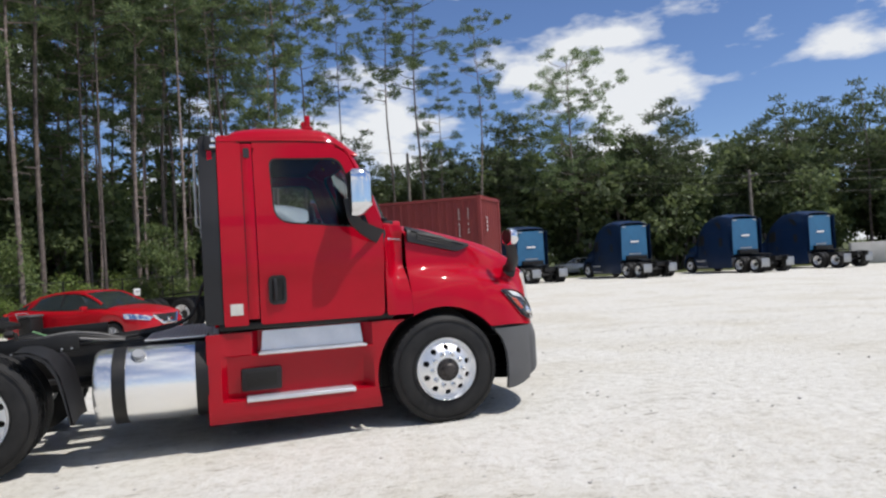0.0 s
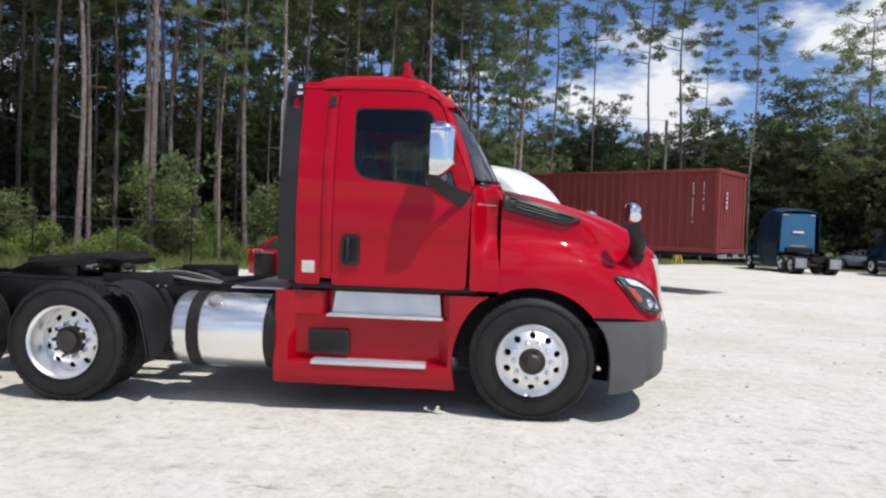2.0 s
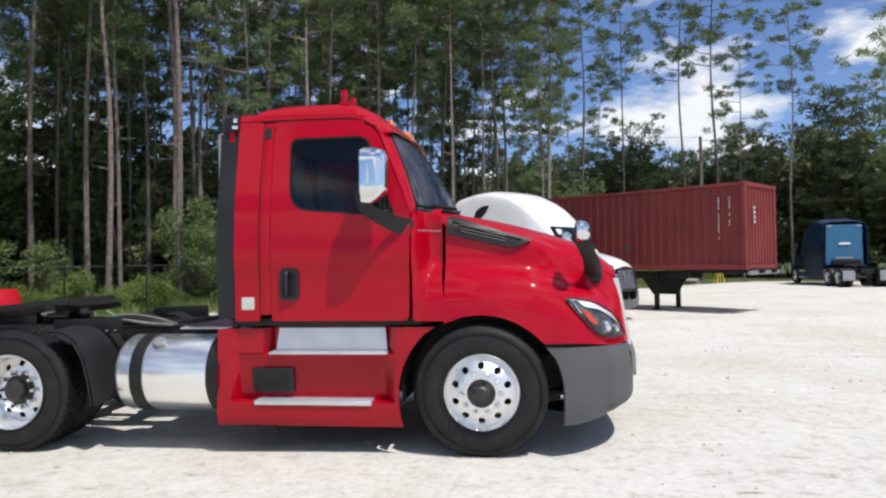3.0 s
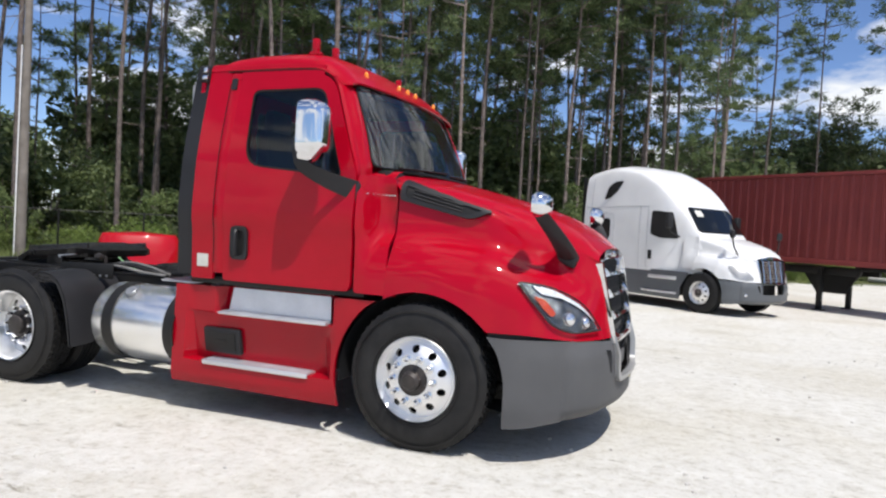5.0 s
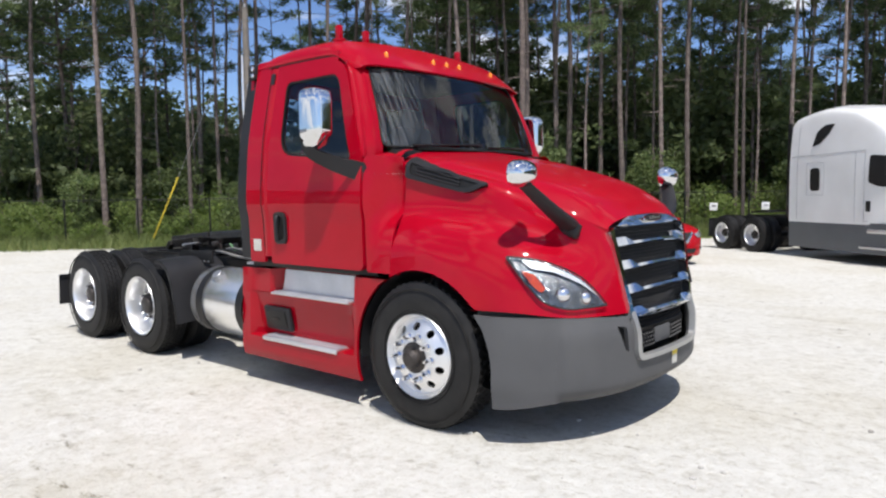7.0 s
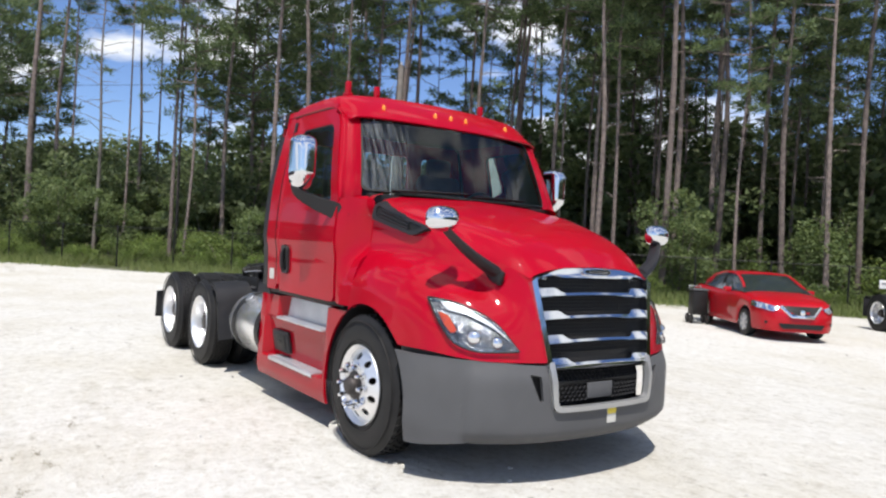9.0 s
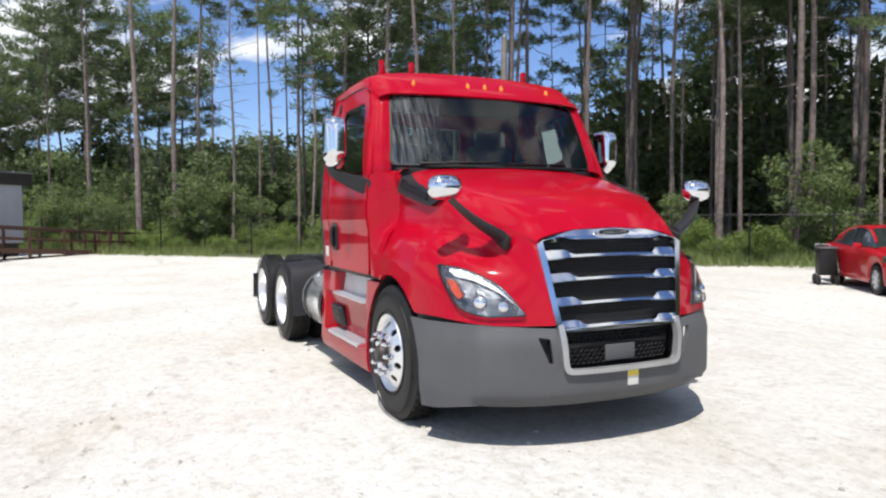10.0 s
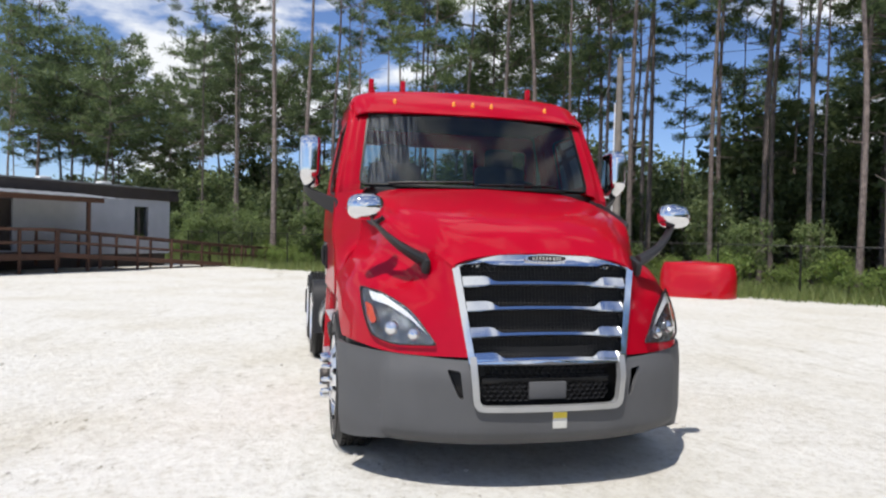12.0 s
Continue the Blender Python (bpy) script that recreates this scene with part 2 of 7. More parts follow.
def spline(pts, n):
    """Catmull-Rom through pts, n steps between each pair."""
    p = [Vector(q) for q in pts]
    p = [2 * p[0] - p[1]] + p + [2 * p[-1] - p[-2]]
    out = []
    for i in range(1, len(p) - 2):
        for k in range(n):
            t = k / n
            out.append(0.5 * (2 * p[i] + (p[i + 1] - p[i - 1]) * t + (2 * p[i - 1] - 5 * p[i] + 4 * p[i + 1] - p[i + 2]) * t * t + (3 * p[i] - p[i - 1] - 3 * p[i + 1] + p[i + 2]) * t ** 3))
    return out + [p[-2]]


def box(bm, c, s, bevel=0.0, rot=None, seg=2):
    """A box of size s at c, with rounded edges, turned by rot (degrees)."""
    g = bmesh.ops.create_cube(bm, size=1.0)
    bmesh.ops.scale(bm, vec=s, verts=g["verts"])
    if bevel:
        es = list({e for v in g["verts"] for e in v.link_edges})
        g = bmesh.ops.bevel(bm, geom=es, offset=min(bevel, 0.45 * min(s)), segments=seg, affect="EDGES", profile=0.5)
    vs = [v for v in g["verts"]]
    m = Matrix.Translation(c)
    if rot:
        m = m @ Euler([radians(a) for a in rot]).to_matrix().to_4x4()
    bmesh.ops.transform(bm, matrix=m, verts=vs)
    return vs


def boxes(*items):
    bm = bmesh.new()
    for it in items:
        box(bm, *it)
    return bm


def grid(rows, closed=False, caps=False):
    """A surface through rows of points, all of one length."""
    bm = bmesh.new()
    vv = [[bm.verts.new(p) for p in r] for r in rows]
    n = len(rows[0])
    for a, b in zip(vv, vv[1:]):
        for i in range(n if closed else n - 1):
            j = (i + 1) % n
            bm.faces.new((a[i], a[j], b[j], b[i]))
    if caps:
        bm.faces.new(vv[0])
        bm.faces.new(list(reversed(vv[-1])))
    bmesh.ops.recalc_face_normals(bm, faces=bm.faces)
    return bm


def lathe(profile, n=40, bm=None, at=(0, 0, 0), axis="y"):
    """Turns (radius, along) round an axis."""
    rows = []
    for k in range(n):
        a = 2 * math.pi * k / n
        c, s = math.cos(a), math.sin(a)
        rows.append([{"y": (r * c, h, r * s), "z": (r * c, r * s, h), "x": (h, r * c, r * s)}[axis] for r, h in profile])
    own = bm is None
    bm = bm or bmesh.new()
    vv = [[bm.verts.new(Vector(p) + Vector(at)) for p in r] for r in rows]
    fs = []
    for k in range(n):
        a, b = vv[k], vv[(k + 1) % n]
        for i in range(len(profile) - 1):
            fs.append(bm.faces.new((a[i], a[i + 1], b[i + 1], b[i])))
    bmesh.ops.remove_doubles(bm, verts=[v for r in vv for v in r], dist=1e-5)
    if own:
        bmesh.ops.recalc_face_normals(bm, faces=bm.faces)
    return bm


def tube(points, radius, n=8, bm=None):
    """A round bar along points; radius a number or one for each point."""
    bm = bm or bmesh.new()
    pts = [Vector(p) for p in points]
    rad = radius if isinstance(radius, (list, tuple)) else [radius] * len(pts)
    prev = None
    u = Vector((0, 0, 1))
    for i, p in enumerate(pts):
        d = (pts[min(i + 1, len(pts) - 1)] - pts[max(i - 1, 0)]).normalized()
        if abs(d.dot(u)) > 0.95:
            u = Vector((1, 0, 0)) if abs(d.x) < 0.9 else Vector((0, 1, 0))
        a = d.cross(u).normalized()
        b = d.cross(a).normalized()
        u = a.cross(d)
        ring = [bm.verts.new(p + rad[i] * (math.cos(2 * math.pi * k / n) * a + math.sin(2 * math.pi * k / n) * b)) for k in range(n)]
        if prev:
            for k in range(n):
                bm.faces.new((prev[k], prev[(k + 1) % n], ring[(k + 1) % n], ring[k]))
        else:
            bm.faces.new(list(reversed(ring)))
        prev = ring
    bm.faces.new(prev)
    return bm


def rounded(corners, r, n=5):
    """A polygon with its corners rounded; r a number or one for each corner."""
    out = []
    k = len(corners)
    for i in range(k):
        p, q, s = Vector(corners[i - 1]), Vector(corners[i]), Vector(corners[(i + 1) % k])
        rr = r[i] if isinstance(r, (list, tuple)) else r
        a, b = (p - q).normalized(), (s - q).normalized()
        cut = min(rr, 0.45 * (p - q).length, 0.45 * (s - q).length)
        if cut < 1e-4:
            out.append(tuple(q))
            continue
        for j in range(n + 1):
            t = j / n
            out.append(tuple((1 - t) ** 2 * (q + a * cut) + 2 * t * (1 - t) * q + t * t * (q + b * cut)))
    return out


def circle(cx, cy, r, n=16):
    return [(cx + r * math.cos(2 * math.pi * k / n), cy + r * math.sin(2 * math.pi * k / n)) for k in range(n)]


def sheet(outer, holes=(), cu=(), cv=(), fn=None, thick=0.0, flip=False):
    """A flat outline with holes, cut at the lines cu and cv, then bent by fn(u, v) and given thickness."""
    bm = bmesh.new()
    for loop in (outer, *holes):
        vs = [bm.verts.new((p[0], p[1], 0)) for p in loop]
        for i in range(len(vs)):
            bm.edges.new((vs[i], vs[(i + 1) % len(vs)]))
    bmesh.ops.triangle_fill(bm, use_beauty=True, use_dissolve=False, edges=bm.edges[:])
    for axis, cuts in ((0, cu), (1, cv)):
        for c in cuts:
            co, no = [0, 0, 0], [0, 0, 0]
            co[axis], no[axis] = c, 1
            bmesh.ops.bisect_plane(bm, geom=bm.verts[:] + bm.edges[:] + bm.faces[:], plane_co=co, plane_no=no, dist=1e-5)
    for f in bm.faces:
        if f.normal.z < 0:
            f.normal_flip()
    if flip:
        bmesh.ops.reverse_faces(bm, faces=bm.faces[:])
    if fn:
        for v in bm.verts:
            v.co = fn(v.co.x, v.co.y)
    bm.normal_update()
    return solid(bm, thick) if thick else bm


def solid(bm, thick):
    """Gives a surface thickness, inwards along its smoothed normals."""
    bm.normal_update()
    faces, verts = bm.faces[:], bm.verts[:]
    rim = [e for e in bm.edges if len(e.link_faces) == 1]
    back = {}
    for v in verts:
        n = Vector((0, 0, 0))
        for f in v.link_faces:
            n += f.normal * f.calc_area()
        back[v] = v.co - n.normalized() * thick
    back = {v: bm.verts.new(c) for v, c in back.items()}
    for f in faces:
        bm.faces.new([back[v] for v in reversed(f.verts)])
    for e in rim:
        lo = e.link_loops[0]
        a, b = lo.vert, lo.link_loop_next.vert
        bm.faces.new((b, a, back[a], back[b]))
    return bm


def steps(a, b, n):
    return [a + (b - a) * i / n for i in range(1, n)]


def moved(bm, m):
    bmesh.ops.transform(bm, matrix=m, verts=bm.verts)
    return bm


def joined(*bms):
    out = bmesh.new()
    for b in bms:
        me = bpy.data.meshes.new("t")
        b.to_mesh(me)
        b.free()
        out.from_mesh(me)
        bpy.data.meshes.remove(me)
    return out


def mirrored(bm):
    bmesh.ops.scale(bm, vec=(1, -1, 1), verts=bm.verts)
    bmesh.ops.reverse_faces(bm, faces=bm.faces[:])
    return bm


def sided(bm, s):
    """Parts are modelled on the left (+y); s = -1 lays them on the right."""
    return bm if s > 0 else mirrored(bm)


# ---- ground ----


def gz(x, y):
    """The yard is level round the truck, rises a little at its front and falls towards the trees."""
    return (0.034 * smooth(-10.0, -6.5, x) + 0.021 * smooth(-2.6, -0.7, x)) * smooth(5.0, 2.0, x) * smooth(4.5, 2.0, abs(y)) - 0.2 * max(smooth(2.5, 9.0, y), smooth(-7.0, -15.0, x), smooth(9, 16, x)) + 0.10 * math.exp(-((x + 4.9) ** 2 + (y - 12.2) ** 2) / 30)


def on_ground(x, y, heading=0.0, dz=0.0):
    return pose(x, y, gz(x, y) + dz, 0, 0, heading)


def ground_material():
    m, n, l, p = shader("limestone_yard_and_forest_floor")
    geo = n.new("ShaderNodeNewGeometry")
    pos = geo.outputs["Position"]

    def noise_tex(scale, detail=6.0, rough=0.6, stretch=None):
        t = n.new("ShaderNodeTexNoise")
        t.inputs["Scale"].default_value, t.inputs["Detail"].default_value, t.inputs["Roughness"].default_value = scale, detail, rough
        if stretch:
            mp = n.new("ShaderNodeMapping")
            mp.inputs["Scale"].default_value, mp.inputs["Rotation"].default_value = stretch, (0, 0, radians(28))
            l.new(pos, mp.inputs["Vector"])
            l.new(mp.outputs["Vector"], t.inputs["Vector"])
        else:
            l.new(pos, t.inputs["Vector"])
        return t.outputs["Fac"]

    def ramp(fac, *stops):
        r = n.new("ShaderNodeValToRGB")
        while len(r.color_ramp.elements) < len(stops):
            r.color_ramp.elements.new(0.5)
        for e, (q, c) in zip(r.color_ramp.elements, stops):
            e.position, e.color = q, (*c, 1)
        l.new(fac, r.inputs["Fac"])
        return r.outputs["Color"]

    def mix(fac, a, b, mode="MIX"):
        x = n.new("ShaderNodeMix")
        x.data_type, x.blend_type = "RGBA", mode
        if isinstance(fac, float):
            x.inputs[0].default_value = fac
        else:
            l.new(fac, x.inputs[0])
        l.new(a, x.inputs[6])
        l.new(b, x.inputs[7])
        return x.outputs[2]

    broad, grain, fine, track = noise_tex(0.35, 5), noise_tex(7.0, 8, 0.7), noise_tex(60.0, 3), noise_tex(1.6, 6, 0.65, (0.16, 1.0, 1.0))
    lime = ramp(grain, (0.30, (0.47, 0.452, 0.40)), (0.44, (0.60, 0.585, 0.535)), (0.70, (0.68, 0.67, 0.625)))
    stain = ramp(track, (0.27, (0.66, 0.64, 0.60)), (0.33, (0.90, 0.89, 0.865)), (0.42, (1, 1, 1)))
    patch = ramp(broad, (0.36, (0.91, 0.89, 0.845)), (0.54, (1, 1, 1)))
    # small broken crusts gathered in loose patches and old wheel tracks
    crust = ramp(noise_tex(11.0, 7, 0.75, (0.35, 1.0, 1.0)), (0.33, (0.40, 0.38, 0.345)), (0.385, (0.80, 0.785, 0.75)), (0.42, (1, 1, 1)))
    where = ramp(noise_tex(0.9, 5, 0.65, (0.4, 1.0, 1.0)), (0.47, (0, 0, 0)), (0.60, (1, 1, 1)))
    speck = ramp(fine, (0.28, (0.80, 0.775, 0.73)), (0.40, (1, 1, 1)))
    lime = mix(1.0, lime, stain, "MULTIPLY")
    clod = ramp(noise_tex(17.0, 5, 0.65), (0.36, (0.86, 0.845, 0.81)), (0.48, (1, 1, 1)))
    lime = mix(1.0, lime, clod, "MULTIPLY")
    lime = mix(1.0, lime, patch, "MULTIPLY")
    lime = mix(1.0, lime, speck, "MULTIPLY")
    lime = mix(where, lime, mix(1.0, lime, crust, "MULTIPLY"))
    soil = ramp(noise_tex(1.2, 8, 0.7), (0.3, (0.05, 0.045, 0.025)), (0.5, (0.07, 0.09, 0.03)), (0.7, (0.16, 0.125, 0.08)))
    sep = n.new("ShaderNodeSeparateXYZ")
    l.new(pos, sep.inputs[0])

    def math_node(op, a, b):
        q = n.new("ShaderNodeMath")
        q.operation = op
        for i, v in enumerate((a, b)):
            if isinstance(v, (int, float)):
                q.inputs[i].default_value = v
            else:
                l.new(v, q.inputs[i])
        return q.outputs[0]

    # the forest edge runs along y - x = 28.5 and, far off, along y + 0.55 x = 62
    wob = math_node("MULTIPLY", math_node("SUBTRACT", noise_tex(0.5, 6, 0.7), 0.5), 7.0)
    e1 = math_node("SUBTRACT", math_node("SUBTRACT", sep.outputs[1], sep.outputs[0]), 27.6)
    e2 = math_node("SUBTRACT", math_node("ADD", sep.outputs[1], math_node("MULTIPLY", sep.outputs[0], 0.55)), 52.0)
    e = math_node("ADD", math_node("MAXIMUM", e1, e2), wob)
    mr = n.new("ShaderNodeMapRange")
    mr.inputs["From Min"].default_value, mr.inputs["From Max"].default_value = -0.5, 0.9
    l.new(e, mr.inputs["Value"])
    l.new(mix(mr.outputs["Result"], lime, soil), p.inputs["Base Color"])
    p.inputs["Roughness"].default_value = 0.95
    p.inputs["Specular IOR Level"].default_value = 0.2
    b1, b2 = n.new("ShaderNodeBump"), n.new("ShaderNodeBump")
    b1.inputs["Strength"].default_value, b1.inputs["Distance"].default_value = 0.7, 0.05
    b2.inputs["Strength"].default_value, b2.inputs["Distance"].default_value = 0.45, 0.012
    l.new(grain, b1.inputs["Height"])
    l.new(fine, b2.inputs["Height"])
    l.new(b1.outputs["Normal"], b2.inputs["Normal"])
    l.new(b2.outputs["Normal"], p.inputs["Normal"])
    return m


def build_ground():
    near = [i * 0.5 for i in range(-80, 81)]
    far = [45, 52, 60, 75, 95, 130, 200, 350, 700, 1800]
    ax = [-v for v in reversed(far)] + near + far
    rows = []
    for y in ax:
        rows.append([(x, y, gz(x, y) + (0.022 * noise.noise(Vector((x * 0.45, y * 0.45, 0))) * smooth(0.5, 4, abs(math.hypot(x + 2, y * 1.6)) - 4) if abs(x) < 60 and abs(y) < 60 else 0)) for x in ax])
    tagged(part("ground", grid(rows), ground_material(), soft=60), "pale crushed limestone yard running into grassy forest floor", "ground", kind="structure")


build_ground()

# ---- wheels ----


def tyre_bm(r, w, tread=True, n=56):
    """A lorry tyre lying round the y axis, its outer face at y = 0 and its body towards -y."""
    h = r - 0.285
    prof = [(0.282, -0.03), (0.288, -0.008), (0.285 + 0.3 * h, 0.0), (0.285 + 0.62 * h, -0.004), (r - 0.035, -0.018), (r - 0.012, -0.034)]
    bands = 5
    a, b = -0.036, -w + 0.036
    for i in range(bands):
        y0, y1 = a + (b - a) * i / bands, a + (b - a) * (i + 1) / bands
        prof += [(r, y0 - 0.003), (r, y1 + 0.006)]
        if i < bands - 1:
            prof += [(r - 0.011, y1 + 0.004), (r - 0.011, y1 - 0.002)]
    prof += [(r - 0.012, -w + 0.034), (r - 0.035, -w + 0.018), (0.285 + 0.62 * h, -w + 0.004), (0.285 + 0.3 * h, -w), (0.295, -w + 0.008), (0.285, -w + 0.03)]
    bm = lathe(prof, n)
    # raised bead rings and lettering band on the sidewall
    for rr in (0.31, 0.285 + 0.8 * h):
        lathe([(rr - 0.004, -0.006), (rr - 0.002, 0.004), (rr + 0.002, 0.004), (rr + 0.004, -0.006)], n, bm)
    if tread:
        for k in range(52):
            ang = 2 * math.pi * k / 52
            for j in range(bands):
                y = a + (b - a) * (j + 0.5) / bands
                q = ang + (0.03 if j % 2 else -0.03)
                vs = box(bm, (0, 0, 0), (0.024, (a - b) / bands - 0.018, 0.04))
                bmesh.ops.transform(bm, matrix=Matrix.Translation((0, y, 0)) @ Matrix.Rotation(-q, 4, "Y") @ Matrix.Translation((0, 0, r - 0.012)) @ Matrix.Rotation(0.35 if j % 2 else -0.35, 4, "Z"), verts=vs)
    return bm


def disc_bm(depth, holes=10, n=48, hand=0.026, outer=0.272, holes_at=0.212):
    """The pressed wheel disc with its hand holes; depth(r) gives its place along y."""
    out = circle(0, 0, outer, n)
    cut = [circle(holes_at * math.cos(2 * math.pi * (k + 0.5) / holes), holes_at * math.sin(2 * math.pi * (k + 0.5) / holes), hand, 12) for k in range(holes)]
    centre = circle(0, 0, 0.105, 24)
    cuts = steps(-0.272, 0.272, 14)
    return sheet(out, [*cut, centre], cuts, cuts, lambda u, v: Vector((u, depth(math.hypot(u, v)), v)), 0.014, flip=True)


NUT = {}


def nuts(wheel, s, y, r=0.143, n=10, size=0.019, length=0.062):
    """Ten lug nuts that share one mesh."""
    for k in range(n):
        a = 2 * math.pi * k / n
        if s not in NUT:
            o = part("lug_nut", sided(lathe([(0.001, length), (size * 0.6, length), (size, length * 0.6), (size, 0.004), (size * 1.5, 0.004), (size * 1.5, -0.004)], 8), s), CHROME, wheel)
            NUT[s] = o.data
        else:
            o = new("lug_nut", NUT[s])
            o.parent = wheel
        o.matrix_basis = Matrix.Translation((r * math.cos(a), s * y, r * math.sin(a)))


def steer_wheel(parent, x, s, r=0.505, y=1.215, rim=ALU, fine=True, dz=0.0):
    """Front wheel: the disc bulges outwards."""
    w = thing("front_wheel", "", "")
    w.parent = parent
    w.matrix_basis = Matrix.Translation((x, s * y, r))
    w.location.z += dz
    dep = curve((0.0, 0.034), (0.11, 0.032), (0.16, 0.030), (0.178, 0.020), (0.24, -0.022), (0.275, -0.046))
    part("tyre", sided(tyre_bm(r, 0.285, fine), s), RUBBER, w)
    part("rim", sided(lathe([(0.252, -0.055), (0.256, -0.03), (0.264, -0.018), (0.274, -0.004), (0.280, 0.003), (0.284, -0.003), (0.284, -0.03), (0.276, -0.09), (0.258, -0.11), (0.248, -0.08)], 56), s), rim, w)
    part("disc", sided(disc_bm(dep, outer=0.262, holes_at=0.203), s), rim, w, "polished aluminium disc with round hand holes")
    if fine:
        nuts(w, s, 0.032)
    part("brake_drum", sided(lathe([(0.001, -0.08), (0.2, -0.08), (0.21, -0.1), (0.21, -0.26), (0.001, -0.26)], 28), s), BLACK, w)
    part("hub_cap", sided(lathe([(0.001, 0.098), (0.045, 0.096), (0.05, 0.09), (0.056, 0.086), (0.062, 0.080), (0.065, 0.070), (0.066, 0.046), (0.088, 0.042), (0.104, 0.034), (0.106, 0.01)], 28), s), HUB, w, "dark oily hub cap")
    return w


def drive_wheel(parent, x, s, r=0.505, y=1.215, rim=ALU, fine=True, dz=0.0):
    """Rear wheels: two tyres side by side, the outer disc deep inside the rim."""
    w = thing("drive_wheel", "", "")
    w.parent = parent
    w.matrix_basis = Matrix.Translation((x, s * y, r + dz))
    part("tyre", sided(tyre_bm(r, 0.285, fine), s), RUBBER, w)
    part("inner_tyre", sided(moved(tyre_bm(r, 0.285, False, 36), Matrix.Translation((0, -0.335, 0))), s), RUBBER, w)
    part("rim", sided(lathe([(0.300, -0.002), (0.297, 0.006), (0.288, 0.002), (0.279, -0.012), (0.272, -0.03), (0.268, -0.10), (0.262, -0.165), (0.275, -0.18), (0.29, -0.1)], 56), s), rim, w)
    dep = curve((0.0, -0.135), (0.15, -0.135), (0.18, -0.142), (0.235, -0.165), (0.275, -0.172))
    part("disc", sided(disc_bm(dep), s), rim, w)
    if fine:
        nuts(w, s, -0.132)
    part("hub_cap", sided(lathe([(0.001, -0.05), (0.07, -0.05), (0.082, -0.056), (0.088, -0.07), (0.09, -0.10), (0.118, -0.104), (0.122, -0.112), (0.122, -0.138)], 28), s), HUB, w, "greasy axle hub with studs")
    return w


# ---- the red day-cab tractor ----
truck = thing("semi_truck_tractor", "red day cab semi tractor with chrome grille on limestone yard", "truck")

hood_top = curve((-0.32, 1.94), (0.0, 1.875), (0.37, 1.785), (0.7, 1.685), (0.9, 1.585), (1.0, 1.51), (1.06, 1.462))
hood_sh = curve((-0.32, 0.90), (0.0, 0.84), (0.35, 0.76), (0.7, 0.655), (0.9, 0.60), (1.06, 0.545))
d_y = curve((-0.32, 0.965), (0.35, 0.885), (0.7, 0.735), (0.9, 0.655), (1.06, 0.555))
d_z = curve((-0.32, 1.80), (0.35, 1.66), (0.7, 1.50), (0.9, 1.41), (1.06, 1.35))
e_y = curve((-0.32, 0.985), (0.35, 0.93), (0.7, 0.80), (0.9, 0.70), (1.0, 0.62), (1.06, 0.545))
e_z = curve((-0.32, 1.53), (0.35, 1.46), (0.7, 1.345), (0.9, 1.25), (1.06, 1.20))
f_y = curve((-0.32, 1.05), (0.0, 1.075), (0.35, 1.07), (0.6, 1.0), (0.75, 0.92), (0.9, 0.79), (1.0, 0.66), (1.06, 0.525))
f_z = curve((-0.32, 1.37), (0.0, 1.38), (0.35, 1.345), (0.7, 1.255), (0.9, 1.15), (1.06, 1.08))
g_y = curve((-0.32, 1.12), (0.0, 1.145), (0.35, 1.145), (0.6, 1.09), (0.75, 1.01), (0.9, 0.865), (1.0, 0.69), (1.06, 0.505))
g_z = curve((-0.32, 1.22), (0.0, 1.25), (0.35, 1.18), (0.7, 1.09), (1.06, 0.99))
h_y = curve((-0.32, 1.145), (0.0, 1.165), (0.35, 1.17), (0.6, 1.125), (0.75, 1.045), (0.9, 0.895), (1.0, 0.70), (1.06, 0.49))


def arch_z(x, r=0.605):
    return max(0.895 - 0.04 * smooth(0.62, 1.0, x), 0.505 + math.sqrt(max(0.0, r * r - x * x)))


def hood_half(x):
    zb, zt = arch_z(x), hood_top(x)
    gzz = max(g_z(x), zb + 0.06)
    pts = [(0, zt, 0), (0.5 * hood_sh(x), zt - 0.010, 0), (0.88 * hood_sh(x), zt - 0.045 + 0.022 * smooth(0.2, -0.3, x), 0), (hood_sh(x) + 0.02, 0.55 * (zt - 0.06) + 0.45 * d_z(x) + 0.015 * smooth(0.2, -0.3, x), 0), (d_y(x), d_z(x), 0), (e_y(x), e_z(x), 0), (f_y(x), max(f_z(x), gzz + 0.08), 0), (g_y(x), gzz, 0), (h_y(x), zb, 0)]
    out = []
    for p in spline(pts, 6):
        y, z = p.x, p.y
        out.append(Vector((x + smooth(0.45, 1.06, x) * 0.19 * max(0, 1.45 - z) - 0.05 * smooth(0.8, 1.06, x) * (y / 0.56) ** 2 * smooth(1.5, 1.4, z) * 0.4 - 0.235 * (y / 0.95) ** 2 * smooth(0.15, -0.275, x) * smooth(1.80, 1.88, z), y, z)))
    return out


def hood_bm():
    rows = []
    xs = [-0.275 + (1.335) * i / 54 for i in range(55)]
    for x in xs:
        half = hood_half(x)
        rows.append([Vector((p.x, -p.y, p.z)) for p in reversed(half[1:])] + half)
    bm = grid(rows)
    return bm


from mathutils.bvhtree import BVHTree

hood_mesh = hood_bm()
HOOD_TREE = BVHTree.FromBMesh(hood_mesh)
solid(hood_mesh, 0.012)
hood = part("hood", hood_mesh, RED, truck, soft=50)


